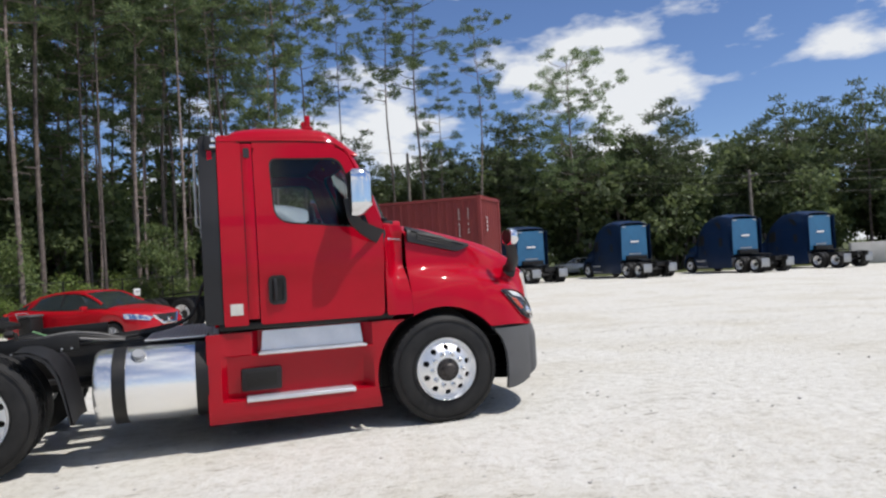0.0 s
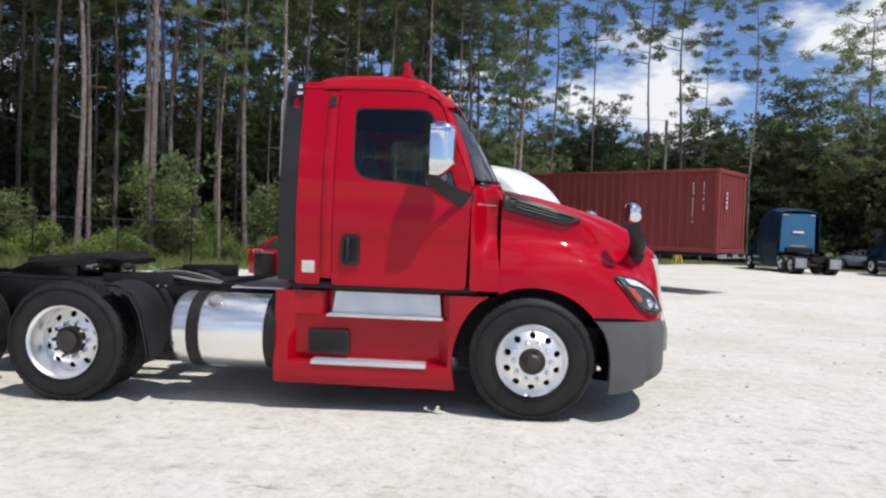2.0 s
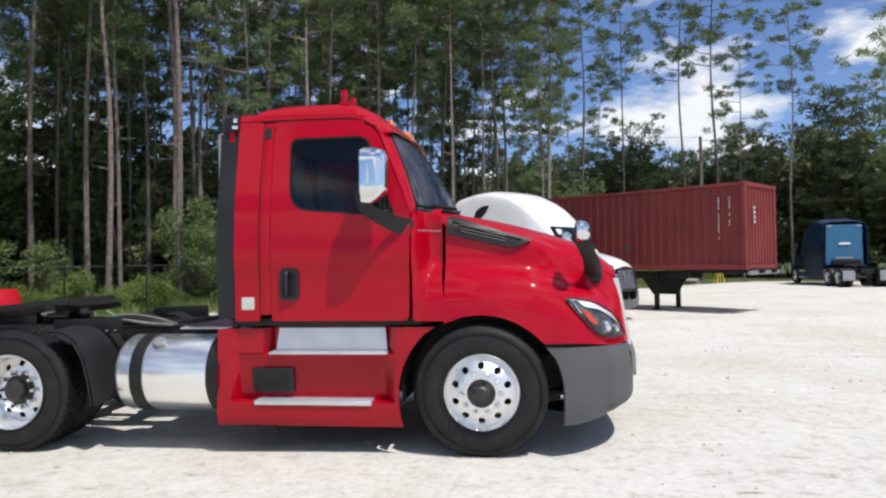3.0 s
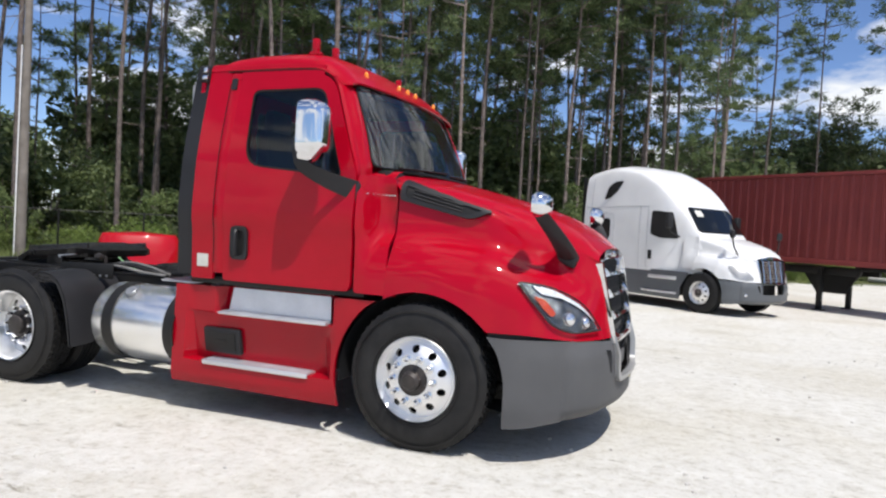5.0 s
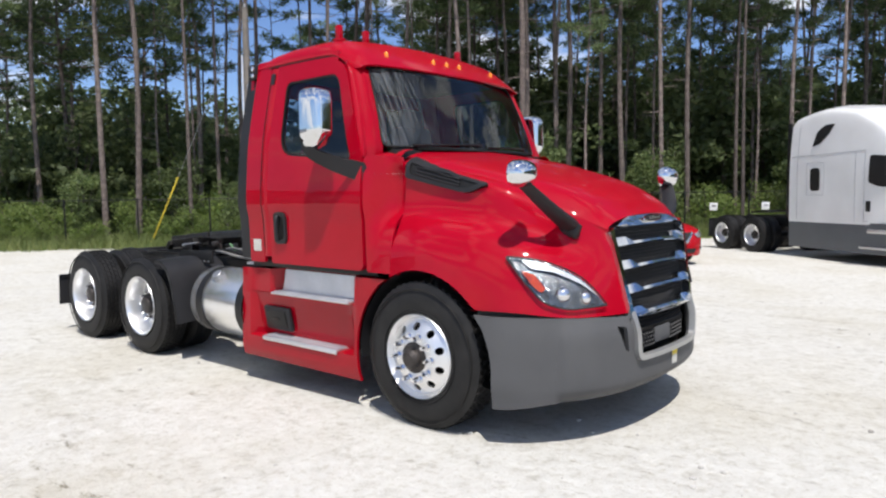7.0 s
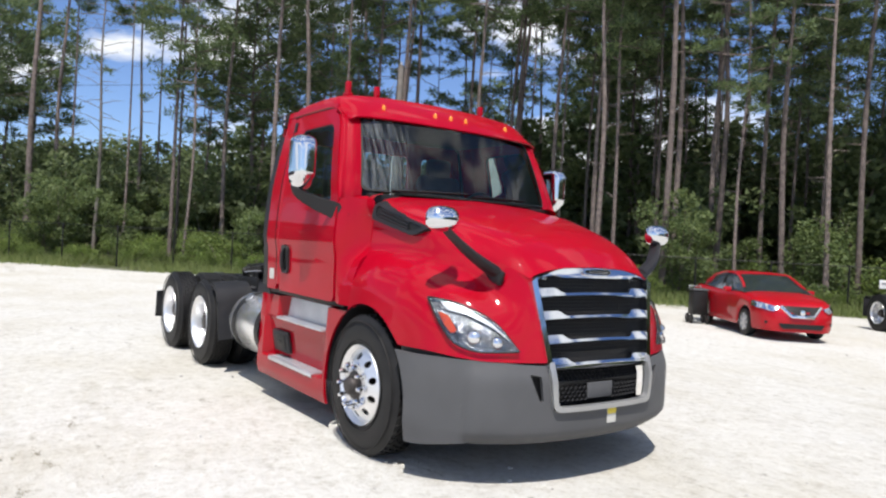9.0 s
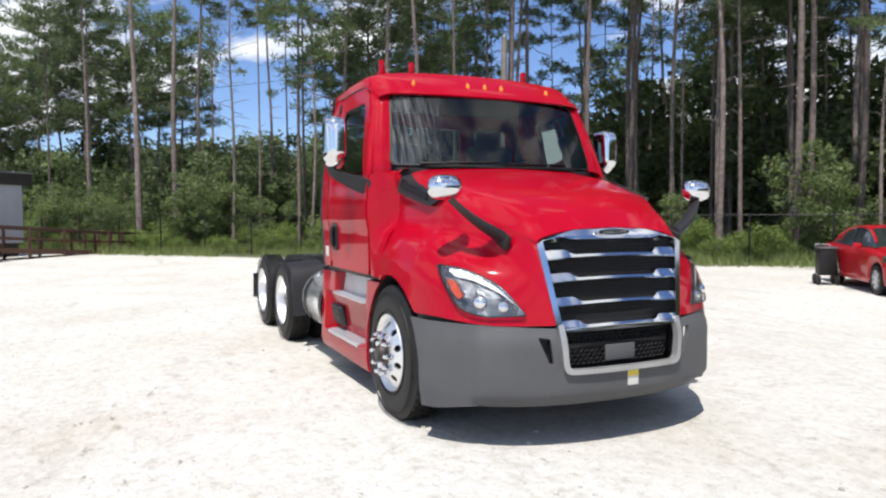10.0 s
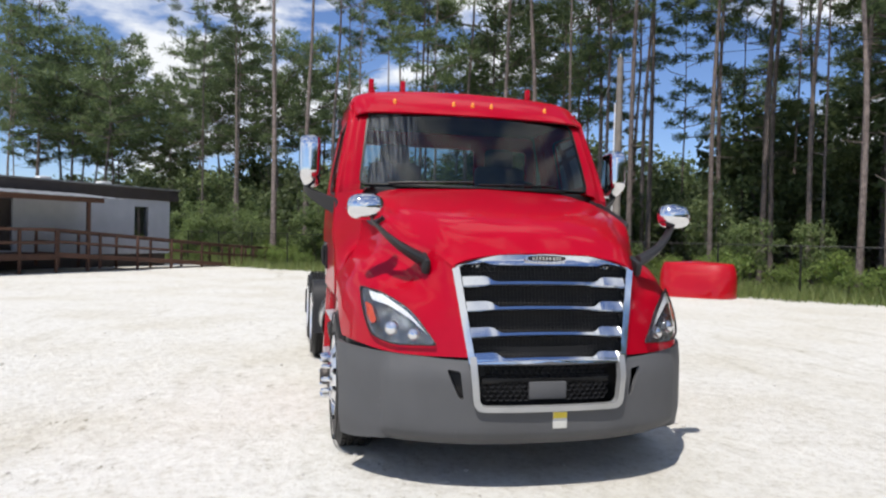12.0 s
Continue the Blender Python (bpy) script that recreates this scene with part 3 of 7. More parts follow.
def on_hood_front(y, z, off=0.0):
    """The hood's skin met from the front."""
    hit = HOOD_TREE.ray_cast(Vector((3, y, z)), Vector((-1, 0, 0)))
    if hit[0] is None:
        hit = HOOD_TREE.find_nearest(Vector((1.0, y, z)))
    nrm = hit[1] if hit[1].x > 0 else -hit[1]
    return hit[0] + nrm * off


def on_hood_side(x, z, s, off=0.0):
    hit = HOOD_TREE.ray_cast(Vector((x, 3 * s, z)), Vector((0, -s, 0)))
    if hit[0] is None:
        hit = HOOD_TREE.find_nearest(Vector((x, s, z)))
    nrm = hit[1] if hit[1].y * s > 0 else -hit[1]
    return hit[0] + nrm * off


# hood side vents
for s in (1, -1):
    vent_out = rounded([(-0.262, 1.845), (-0.262, 1.72), (0.24, 1.605), (0.375, 1.655)], [0.02, 0.02, 0.05, 0.015])
    vent_in = rounded([(-0.225, 1.81), (-0.225, 1.745), (0.225, 1.635), (0.315, 1.662)], [0.02, 0.02, 0.03, 0.015])
    cu = steps(-0.3, 0.4, 16)
    v = part("side_vent", sheet(vent_out, [vent_in], cu, steps(1.6, 1.85, 6), lambda a, b: on_hood_side(a, b, s, 0.030), 0.04, flip=s > 0), DARK_PLASTIC, truck, "black slotted hood side vent")
    part("backing", sheet([(a + 0.004, b) for a, b in vent_out], (), cu, steps(1.6, 1.85, 6), lambda a, b: on_hood_side(a, b, s, 0.021), 0, flip=s > 0), BLACK, v)
    for k in range(3):
        t = (k + 0.5) / 3
        pts = [on_hood_side(a, (1.81 - 0.262 * (a + 0.225) + 0.0) * (1 - t) + (1.745 - 0.244 * (a + 0.225)) * t, s, 0.028) for a in steps(-0.225, 0.24, 8)]
        part("slat", tube(pts, 0.007, 6), DARK_PLASTIC, v)

LAMPBODY = surface("satin_lamp_reflector", (0.03, 0.031, 0.033), (0.42, 0.43, 0.45), 0.2, 0.9, 18, 60, 0.5, dist=0.02)
DRL = surface("white_lamp_strip", (0.72, 0.73, 0.74), (0.8, 0.81, 0.82), 0.25, 0.2, 4, 80, 0.0, 0.6)
# headlights, with a chrome running strip, amber-red side reflector and two projectors
LAMP = [(1.046, 1.220), (0.94, 1.197), (0.785, 1.108), (0.655, 0.915), (0.90, 0.905), (1.0, 0.945), (1.042, 1.085)]
for s in (1, -1):
    cu, cv = steps(0.6, 1.1, 12), steps(0.9, 1.22, 8)
    out = rounded(LAMP, [0.02, 0.08, 0.1, 0.02, 0.06, 0.08, 0.06])
    lamp = part("headlight", sheet(out, (), cu, cv, lambda a, b: on_hood_front(s * a, b, 0.004), 0.0), LAMPBODY, truck, "swept-back headlight with chrome strip and amber reflector")
    inner = [((a - 0.86) * 0.965 + 0.86, (b - 1.06) * 0.955 + 1.06) for a, b in out]
    part("rim", sheet(out, [inner], cu, cv, lambda a, b: on_hood_front(s * a, b, 0.016), 0.012, flip=s > 0), DARK_PLASTIC, lamp)
    strip = rounded([(1.005, 1.198), (0.93, 1.178), (0.80, 1.085), (0.70, 0.97), (0.79, 1.05), (0.91, 1.125), (0.99, 1.145)], 0.015)
    part("running_strip", sheet(strip, (), cu, cv, lambda a, b: on_hood_front(s * a, b, 0.013), 0.006, flip=s > 0), DRL, lamp)
    side = rounded([(1.026, 1.135), (0.992, 1.115), (0.972, 1.03), (0.995, 1.01), (1.016, 1.055)], 0.012)
    part("side_reflector", sheet(side, (), cu, cv, lambda a, b: on_hood_front(s * a, b, 0.016), 0.006, flip=s > 0), REFLECTOR, lamp, "amber-red side reflector")
    for yy, zz, rr in ((0.89, 0.995, 0.052), (0.775, 0.968, 0.046)):
        c = on_hood_front(s * yy, zz, 0.006)
        q = bmesh.new()
        bmesh.ops.create_uvsphere(q, u_segments=16, v_segments=10, radius=rr, matrix=Matrix.Translation(c - Vector((rr * 0.45, 0, 0))))
        part("projector", q, CHROME, lamp)
    part("lens", sheet(inner, (), cu, cv, lambda a, b: on_hood_front(s * a, b, 0.022), 0.0, flip=s < 0), LENS, lamp).visible_shadow = False

# grille
GX = lambda y, z: 1.058 + 0.185 * (1.45 - z) - 0.075 * y * y
gz_top = lambda y: 1.478 - 0.115 * y * y / 0.33


def g_half(z):
    return 0.575 + (0.485 - 0.575) * (1.44 - z) / (1.44 - 0.80)


grille = thing("grille", "chrome-framed radiator grille with four chrome bars", "")
grille.parent = truck
outer = [(-g_half(0.82), 0.82), (g_half(0.82), 0.82)] + [(y, gz_top(y)) for y in (0.575, 0.50, 0.38, 0.2, 0, -0.2, -0.38, -0.50, -0.575)]
inner = [(-0.453, 0.845), (0.453, 0.845)] + [(0.535, 1.385), (0.39, 1.405), (0.33, 1.390), (-0.33, 1.390), (-0.39, 1.405), (-0.535, 1.385)]
part("surround", sheet(outer, [inner], steps(-0.6, 0.6, 24), steps(0.8, 1.5, 8), lambda y, z: Vector((GX(y, z) + 0.028 - 0.55 * max(0.0, z - 1.40), y, z)), 0.075, flip=False), CHROME, grille)
part("mesh_backing", sheet([(-0.52, 0.78), (0.52, 0.78), (0.55, 1.42), (-0.55, 1.42)], (), steps(-0.55, 0.55, 8), (), lambda y, z: Vector((GX(y, z) - 0.05, y, z)), 0.01), BLACK, grille)
mesh_wires = bmesh.new()
for k in range(46):
    y = -0.51 + 1.02 * k / 45
    tube([(GX(y, z) - 0.035, y, z) for z in (0.81, 1.1, 1.39)], 0.0035, 4, mesh_wires)
for k in range(26):
    z = 0.82 + 0.57 * k / 25
    tube([(GX(y, z) - 0.035, y, z) for y in (-0.5, -0.25, 0, 0.25, 0.5)], 0.0035, 4, mesh_wires)
part("mesh", mesh_wires, BLACK, grille)
for z0 in (1.285, 1.14, 0.99, 0.845):
    rows = []
    for i in range(41):
        t = -1 + 2 * i / 40
        y = t * (g_half(z0) - 0.04)
        wedge = smooth(0.60, 0.74, abs(t))
        zt = z0 + 0.010 + 0.034 * wedge - 0.012 * t * t
        zb = z0 - 0.016 - 0.012 * t * t
        xf = GX(y, z0)
        rows.append([(xf - 0.04, y, zb + 0.004), (xf + 0.022, y, zb), (xf + 0.034, y, zb + 0.012), (xf + 0.020 - 0.022 * wedge, y, zt), (xf - 0.02, y, zt + 0.004), (xf - 0.04, y, zt)])
    part("bar", grid(rows, closed=True, caps=True), CHROME, grille, soft=25)
oval = [(0.125 * math.cos(a) * (1 + 0.18 * abs(math.sin(2 * a))), 1.432 + 0.024 * math.sin(a)) for a in [2 * math.pi * k / 32 for k in range(32)]]
oval2 = [((y) * 0.93, 1.432 + (z - 1.432) * 0.75) for y, z in oval]
badge = part("badge", sheet(oval, (), (), (), lambda y, z: Vector((GX(y, z) + 0.036, y, z)), 0.012), CHROME, grille, "oval chrome maker's badge")
part("badge_field", sheet(oval2, (), (), (), lambda y, z: Vector((GX(y, z) + 0.040, y, z)), 0.003), BLACK, badge)
marks = bmesh.new()
for k in range(9):
    y = -0.084 + 0.021 * k
    box(marks, (GX(y, 1.432) + 0.041, y, 1.432), (0.003, 0.013, 0.020))
part("badge_marks", marks, CHROME, badge)

# bumper: plan curve from the middle round the corner, bent from a flat outline
BUMP = spline([(1.175, 0, 0), (1.165, 0.25, 0), (1.125, 0.5, 0), (1.05, 0.72, 0), (0.93, 0.92, 0), (0.78, 1.06, 0), (0.62, 1.15, 0), (0.48, 1.175, 0)], 8)
BLEN = [0.0]
for a, b in zip(BUMP, BUMP[1:]):
    BLEN.append(BLEN[-1] + (b - a).length)


def bump_pt(u, z, off=0.0):
    s, a = (1 if u >= 0 else -1), abs(u)
    i = max(j for j in range(len(BLEN) - 1) if a >= BLEN[j] - 1e-9)
    t = min(1.0, (a - BLEN[i]) / (BLEN[i + 1] - BLEN[i]))
    p, d = BUMP[i].lerp(BUMP[i + 1], t), (BUMP[i + 1] - BUMP[i]).normalized()
    nx, ny = d.y, -d.x
    front = smooth(1.01, 0.93, a)
    tuck = -0.02 * smooth(0.46, 0.28, z) - 0.012 * smooth(0.74, 0.88, z) + front * (0.026 * smooth(0.86, 0.72, z) - 0.075 * smooth(0.425, 0.345, z))
    k = tuck + off
    return Vector((p.x + nx * k, s * (p.y + ny * k), z))


bump_low = lambda u: 0.305 + 0.05 * smooth(1.35, 0.90, abs(u))
UMAX = BLEN[-1]
ULOW = UMAX - 0.12
# the rear edge follows the wheel arch
b_edge = [(UMAX - max(0.0, math.sqrt(0.36 - max(0.0, z - 0.53) ** 2) - 0.48), z) for z in steps(0.38, 0.84, 9)]
b_out = [(u, bump_low(u)) for u in [-ULOW + 2 * ULOW * i / 40 for i in range(41)]] + b_edge + [(UMAX, 0.868), (0.95, 0.858), (0.62, 0.832), (0.50, 0.826), (-0.50, 0.826), (-0.62, 0.832), (-0.95, 0.858), (-UMAX, 0.868)] + [(-u, z) for u, z in reversed(b_edge)]
u_hole = rounded([(-0.455, 0.805), (-0.425, 0.565), (0.425, 0.565), (0.455, 0.805)], [0.015, 0.05, 0.05, 0.015])
slots = [rounded([(s * 0.60, 0.775), (s * 0.525, 0.765), (s * 0.505, 0.615), (s * 0.53, 0.62)], 0.012) for s in (1, -1)]
bumper = part("bumper", sheet(b_out, [u_hole, *slots], steps(-UMAX, UMAX, 44) + [-1.01, -0.99, -0.97, -0.95, -0.93, 0.93, 0.95, 0.97, 0.99, 1.01], steps(0.28, 0.88, 16) + [0.345, 0.365, 0.385, 0.405, 0.425], bump_pt, 0.03, flip=True), GREY_PLASTIC, truck, "grey moulded plastic bumper", soft=40)
for s in (1, -1):
    part("slot_insert", sheet(slots[0 if s > 0 else 1], (), (), (), lambda u, z: bump_pt(u, z, -0.028), 0.0), BLACK, bumper)
ring_in = rounded([(-0.440, 0.86), (-0.412, 0.582), (0.412, 0.582), (0.440, 0.86)], [0.0, 0.04, 0.04, 0.0])
ring_out = rounded([(-0.478, 0.85), (-0.445, 0.55), (0.445, 0.55), (0.478, 0.85)], [0.0, 0.06, 0.06, 0.0])
u_ring = [p for p in ring_out] + [(0.439, 0.85)] + [p for p in reversed(ring_in) if p[1] < 0.849] + [(-0.439, 0.85)]
part("lower_grille_surround", sheet(u_ring, (), steps(-0.48, 0.48, 16), steps(0.56, 0.85, 5), lambda u, z: bump_pt(u, z, 0.018), 0.04, flip=True), SATIN, bumper, "silver lower grille surround")
part("lower_grille_backing", sheet([(-0.50, 0.38), (0.50, 0.38), (0.50, 0.885), (-0.50, 0.885)], (), steps(-0.50, 0.50, 8), steps(0.38, 0.88, 6), lambda u, z: bump_pt(u, z, -0.075), 0.0), BLACK, bumper)
honey = bmesh.new()
for r in range(9):
    for c in range(22):
        u, z = -0.40 + 0.038 * c + (0.019 if r % 2 else 0), 0.612 + 0.026 * r
        if abs(u) > 0.395 or (0.695 < z < 0.735) or (abs(u) < 0.125 and z < 0.72):
            continue
        ctr = bump_pt(u, z, -0.03)
        hexo, hexi = circle(0, 0, 0.0185, 6), circle(0, 0, 0.0135, 6)
        vo = [honey.verts.new(ctr + Vector((0, p[0] * 1.1, p[1] * 0.95))) for p in hexo]
        vi = [honey.verts.new(ctr + Vector((-0.012, p[0] * 1.1, p[1] * 0.95))) for p in hexi]
        for i in range(6):
            honey.faces.new((vo[i], vo[(i + 1) % 6], vi[(i + 1) % 6], vi[i]))
tagged(part("lower_grille_mesh", honey, DARK_PLASTIC, bumper, "black honeycomb mesh", soft=0), kind="stuff")
cross = bmesh.new()
box(cross, (1.135, 0, 0.715), (0.03, 0.80, 0.038), 0.008)
part("lower_grille_bar", cross, BLACK, bumper)
part("plate_bracket", boxes(((1.165, 0.0, 0.655), (0.02, 0.235, 0.105), 0.008)), GREY_PLASTIC, bumper, "blank grey number plate bracket")
part("warning_sticker", sheet([(0.008, 0.445), (0.098, 0.445), (0.098, 0.542), (0.008, 0.542)], (), (), steps(0.43, 0.52, 4), lambda u, z: bump_pt(u, z, 0.034), 0), OFFWHITE, bumper, "white and yellow warning sticker")
part("sticker_band", sheet([(0.010, 0.505), (0.096, 0.505), (0.096, 0.540), (0.010, 0.540)], (), (), steps(0.43, 0.52, 4), lambda u, z: bump_pt(u, z, 0.036), 0), YELLOW, bumper)
part("bumper_gap_strip", sheet([(-UMAX, 0.855), (-0.7, 0.82), (0.7, 0.82), (UMAX, 0.855), (UMAX, 0.91), (-UMAX, 0.91)], (), steps(-UMAX, UMAX, 44), (), lambda u, z: bump_pt(u, z, -0.03), 0), BLACK, truck)

# hidden mass behind the grille and over the wheels
part("radiator_and_engine", boxes(((0.35, 0, 1.05), (1.2, 0.9, 0.85), 0.05), ((0.3, 0, 0.55), (1.5, 0.85, 0.35), 0.04), ((-0.42, 0, 1.5), (0.1, 1.9, 0.85), 0.02)), BLACK, truck)
part("underbody_tray", boxes(((0.50, 0, 0.45), (0.8, 1.3, 0.05), 0.01)), BLACK, truck)
part("engine_cover", boxes(((0.30, 0.0, 1.25), (1.1, 1.3, 0.2), 0.05)), BLACK, truck)
# added unseen sheet behind the bumper top, keeps sun out of the truck's shadow
shelf = []
for i in range(45):
    u = -UMAX + 2 * UMAX * i / 44
    q = bump_pt(u, 0.81, -0.085 if abs(u) < 0.48 else -0.012)
    shelf.append([(q.x, q.y, 0.81), (min(q.x, 0.62) - 0.05, q.y * 0.85, 0.81), (min(q.x, 0.55) - 0.1, q.y * 0.5, 0.81)])
part("bumper_top_light_stop", grid(shelf), BLACK, truck)
# second added sheet, closes the bumper's underside against leaking sunlight
chin = []
for i in range(45):
    q = bump_pt(-ULOW + 2 * ULOW * i / 44, 0.40, -0.012)
    chin.append([(q.x, q.y, 0.40), (q.x - 0.2, q.y * 0.92, 0.405), (min(q.x - 0.35, 0.62), q.y * 0.85, 0.41)])
part("chin_light_stop", grid(chin), BLACK, truck)
# unseen masses added under the cab to deepen the shade below the truck
part("gearbox", boxes(((-1.35, 0, 0.62), (1.5, 0.62, 0.46), 0.06), ((-0.45, 0, 0.66), (0.9, 0.74, 0.56), 0.08)), BLACK, truck)
for y in (-0.66, 0.66):
    part("underbody_light_stop", boxes(((-1.42, y, 0.63), (1.15, 0.58, 0.44), 0.03)), BLACK, truck)
part("drive_shaft", tube([(-2.1, 0, 0.62), (-3.6, 0, 0.58)], 0.065, 10), BLACK, truck)
part("front_axle", tube([(0, -1.0, 0.49), (0, -0.7, 0.49), (0, -0.5, 0.40), (0, 0.5, 0.40), (0, 0.7, 0.49), (0, 1.0, 0.49)], 0.06, 8), BLACK, truck)
for s in (1, -1):
    rows = [[(0.605 * math.cos(a), y, 0.505 + 0.605 * math.sin(a)) for y in (0.62, 0.9, 1.12)] for a in [radians(q) for q in range(30, 190, 6)]]
    part("wheel_arch_liner", sided(grid(rows), s), DARK_PLASTIC, truck)
    part("arch_inner_wall", sided(grid([[(x, 0.62, 0.35), (x, 0.62, 1.15)] for x in (-0.6, 0.6)]), s), BLACK, truck)

# cab sides
side_y = lambda z: 1.15 - 0.012 * smooth(1.6, 1.05, z) - 0.105 * smooth(1.75, 2.95, z) * 1.6 + 0.016 * smooth(1.42, 1.53, z) * smooth(1.86, 1.55, z)


def door_front(z):
    return -0.525 if z < 1.88 else -0.525 - (z - 1.88) * 0.40


cab = thing("cab", "red steel day cab", "")
cab.parent = truck
DOOR = rounded([(-1.61, 1.07), (-0.54, 1.07), (-0.52, 1.88), (-0.815, 2.60), (-1.61, 2.60)], [0.03, 0.05, 0.06, 0.14, 0.06])
WIN = rounded([(-1.462, 1.925), (-0.63, 1.85), (-0.865, 2.50), (-1.482, 2.495)], [0.15, 0.05, 0.09, 0.07])
WIN_IN = [(-1.14 + (u + 1.14) * 0.965, 2.20 + (v - 2.20) * 0.95) for u, v in WIN]
for s in (1, -1):
    cv = steps(1.07, 2.6, 26)
    door = part("door", sheet(DOOR, [WIN], steps(-1.6, -0.5, 6), cv, lambda u, v: Vector((u, s * (side_y(v) + 0.006), v)), 0.045, flip=s > 0), RED, truck, "red cab door with dark tinted window", soft=40)
    part("window_gasket", sheet(WIN, [WIN_IN], (), cv, lambda u, v: Vector((u, s * (side_y(v) + 0.002), v)), 0.02, flip=s > 0), BLACK, door)
    part("window_glass", sheet(WIN_IN, (), (), cv, lambda u, v: Vector((u, s * (side_y(v) - 0.010), v)), 0.0, flip=s > 0), TINTED, door)
    bez = rounded([(-1.537, 1.23), (-1.387, 1.23), (-1.387, 1.475), (-1.537, 1.475)], 0.05)
    rec = rounded([(-1.51, 1.26), (-1.41, 1.26), (-1.41, 1.447), (-1.51, 1.447)], 0.035)
    handle = part("door_handle", sheet(bez, [rec], (), steps(1.24, 1.5, 4), lambda u, v: Vector((u, s * (side_y(v) + 0.026), v)), 0.024, flip=s > 0), DARK_PLASTIC, door, "black moulded door handle")
    part("recess", sheet(rec, (), (), (), lambda u, v: Vector((u, s * (side_y(v) + 0.009), v)), 0, flip=s > 0), BLACK, handle)
    part("grip", tube(spline([(-1.487, s * (side_y(1.44) + 0.015), 1.447), (-1.482, s * (side_y(1.41) + 0.040), 1.412), (-1.482, s * (side_y(1.3) + 0.040), 1.295), (-1.487, s * (side_y(1.3) + 0.015), 1.26)], 4), 0.017, 8), DARK_PLASTIC, handle)
    # sill, rear column and cowl side
    col = rounded([(-1.905, 1.07), (-1.708, 1.07), (-1.708, 2.60), (-1.708, 2.70), (-1.905, 2.70)], [0.02, 0.02, 0, 0.03, 0.03])
    post = [[Vector((-1.708 + 0.092 * k / 6, s * (side_y(v) + 0.010 * math.sin(math.pi * k / 6) - 0.004), v)) for v in steps(1.058, 2.69, 26)] for k in range(7)]
    part("door_post", solid(grid(post if s < 0 else post[::-1]), 0.02), RED, cab, soft=60)
    part("door_post_seam", tube([(-1.706, s * (side_y(v) + 0.0), v) for v in steps(1.08, 2.66, 14)], 0.003, 5), BLACK, cab)
    colp = part("rear_pillar", sheet(col, (), (), steps(1.07, 2.72, 26), lambda u, v: Vector((u, s * side_y(v), v)), 0.03, flip=s > 0), RED, cab, soft=40)
    part("marker_plate", sheet(rounded([(-1.675, 2.50), (-1.625, 2.50), (-1.625, 2.585), (-1.675, 2.585)], 0.012), (), (), (), lambda u, v: Vector((u - 0.012, s * (side_y(v) + 0.014), v)), 0.01, flip=s > 0), DARK_PLASTIC, cab)
    part("inspection_label", sheet([(-1.852, 1.16), (-1.75, 1.16), (-1.75, 1.255), (-1.852, 1.255)], (), (), (), lambda u, v: Vector((u, s * (side_y(v) + 0.004), v)), 0.003, flip=s > 0), OFFWHITE, cab, "square cream label")
    cz = curve((1.06, 1.142), (1.22, 1.125), (1.37, 1.07), (1.5, 0.995), (1.6, 0.985), (1.7, 0.985), (1.88, 0.965))

    def cowl(u, v, s=s):
        t = smooth(-0.515, -0.40, u)
        pinch = 0.05 * smooth(-0.44, -0.35, u) * smooth(1.40, 1.52, v) * smooth(1.82, 1.74, v)
        return Vector((u, s * ((side_y(v) - 0.004) * (1 - t) + cz(v) * t - pinch), v))
    cw = rounded([(-0.512, 1.065), (-0.19, 1.065), (-0.275, 1.21), (-0.302, 1.45), (-0.300, 1.875), (-0.512, 1.885)], [0.03, 0.02, 0.08, 0.05, 0.05, 0.05])
    cap = [[cowl(u, 1.872), Vector((u + 0.004, s * 0.935, 1.905)), Vector((u + 0.01, s * 0.86, 1.925))] for u in steps(-0.53, -0.28, 8)]
    part("cowl_cap", grid(cap), RED, truck, soft=60)
    cow = part("cowl_panel", sheet(cw, (), steps(-0.52, -0.2, 12), steps(1.06, 1.88, 18), cowl, 0.02, flip=s > 0), RED, truck, soft=45)
    mk = bmesh.new()
    for k in range(8):
        u = -0.465 + 0.02 * k
        c = cowl(u, 1.752)
        box(mk, (c.x, c.y + s * 0.002, c.z), (0.013, 0.004, 0.011))
    tagged(part("model_badge", mk, CHROME, cow, "small chrome badge"), kind="stuff")
    # side extender behind the cab
    ext = rounded([(-2.055, 1.09), (-1.908, 1.09), (-1.908, 2.70), (-2.055, 2.70)], [0.02, 0.0, 0.0, 0.05])
    ex = part("side_extender", sheet(ext, (), steps(-2.05, -1.91, 3), steps(1.1, 2.7, 14), lambda u, v: Vector((u, s * (side_y(v) - 0.012 - 0.25 * (u + 1.908) ** 2), v)), 0.025, flip=s > 0), DARK_PLASTIC, truck, "charcoal rubber-edged side extender")
    part("grab_rail", tube([(-2.03, s * 0.98, 1.9), (-2.09, s * 0.98, 1.93), (-2.09, s * 0.98, 2.55), (-2.03, s * 0.98, 2.58)], 0.014, 8), GALV, ex)
    part("work_light", boxes(((-1.955, s * 1.0, 2.63), (0.10, 0.09, 0.13), 0.02)), DARK_PLASTIC, ex)
    part("work_light_lens", boxes(((-1.93, s * 1.047, 2.655), (0.035, 0.012, 0.04), 0.006), ((-1.935, s * 1.047, 2.60), (0.05, 0.012, 0.03), 0.006)), CHROME, ex)

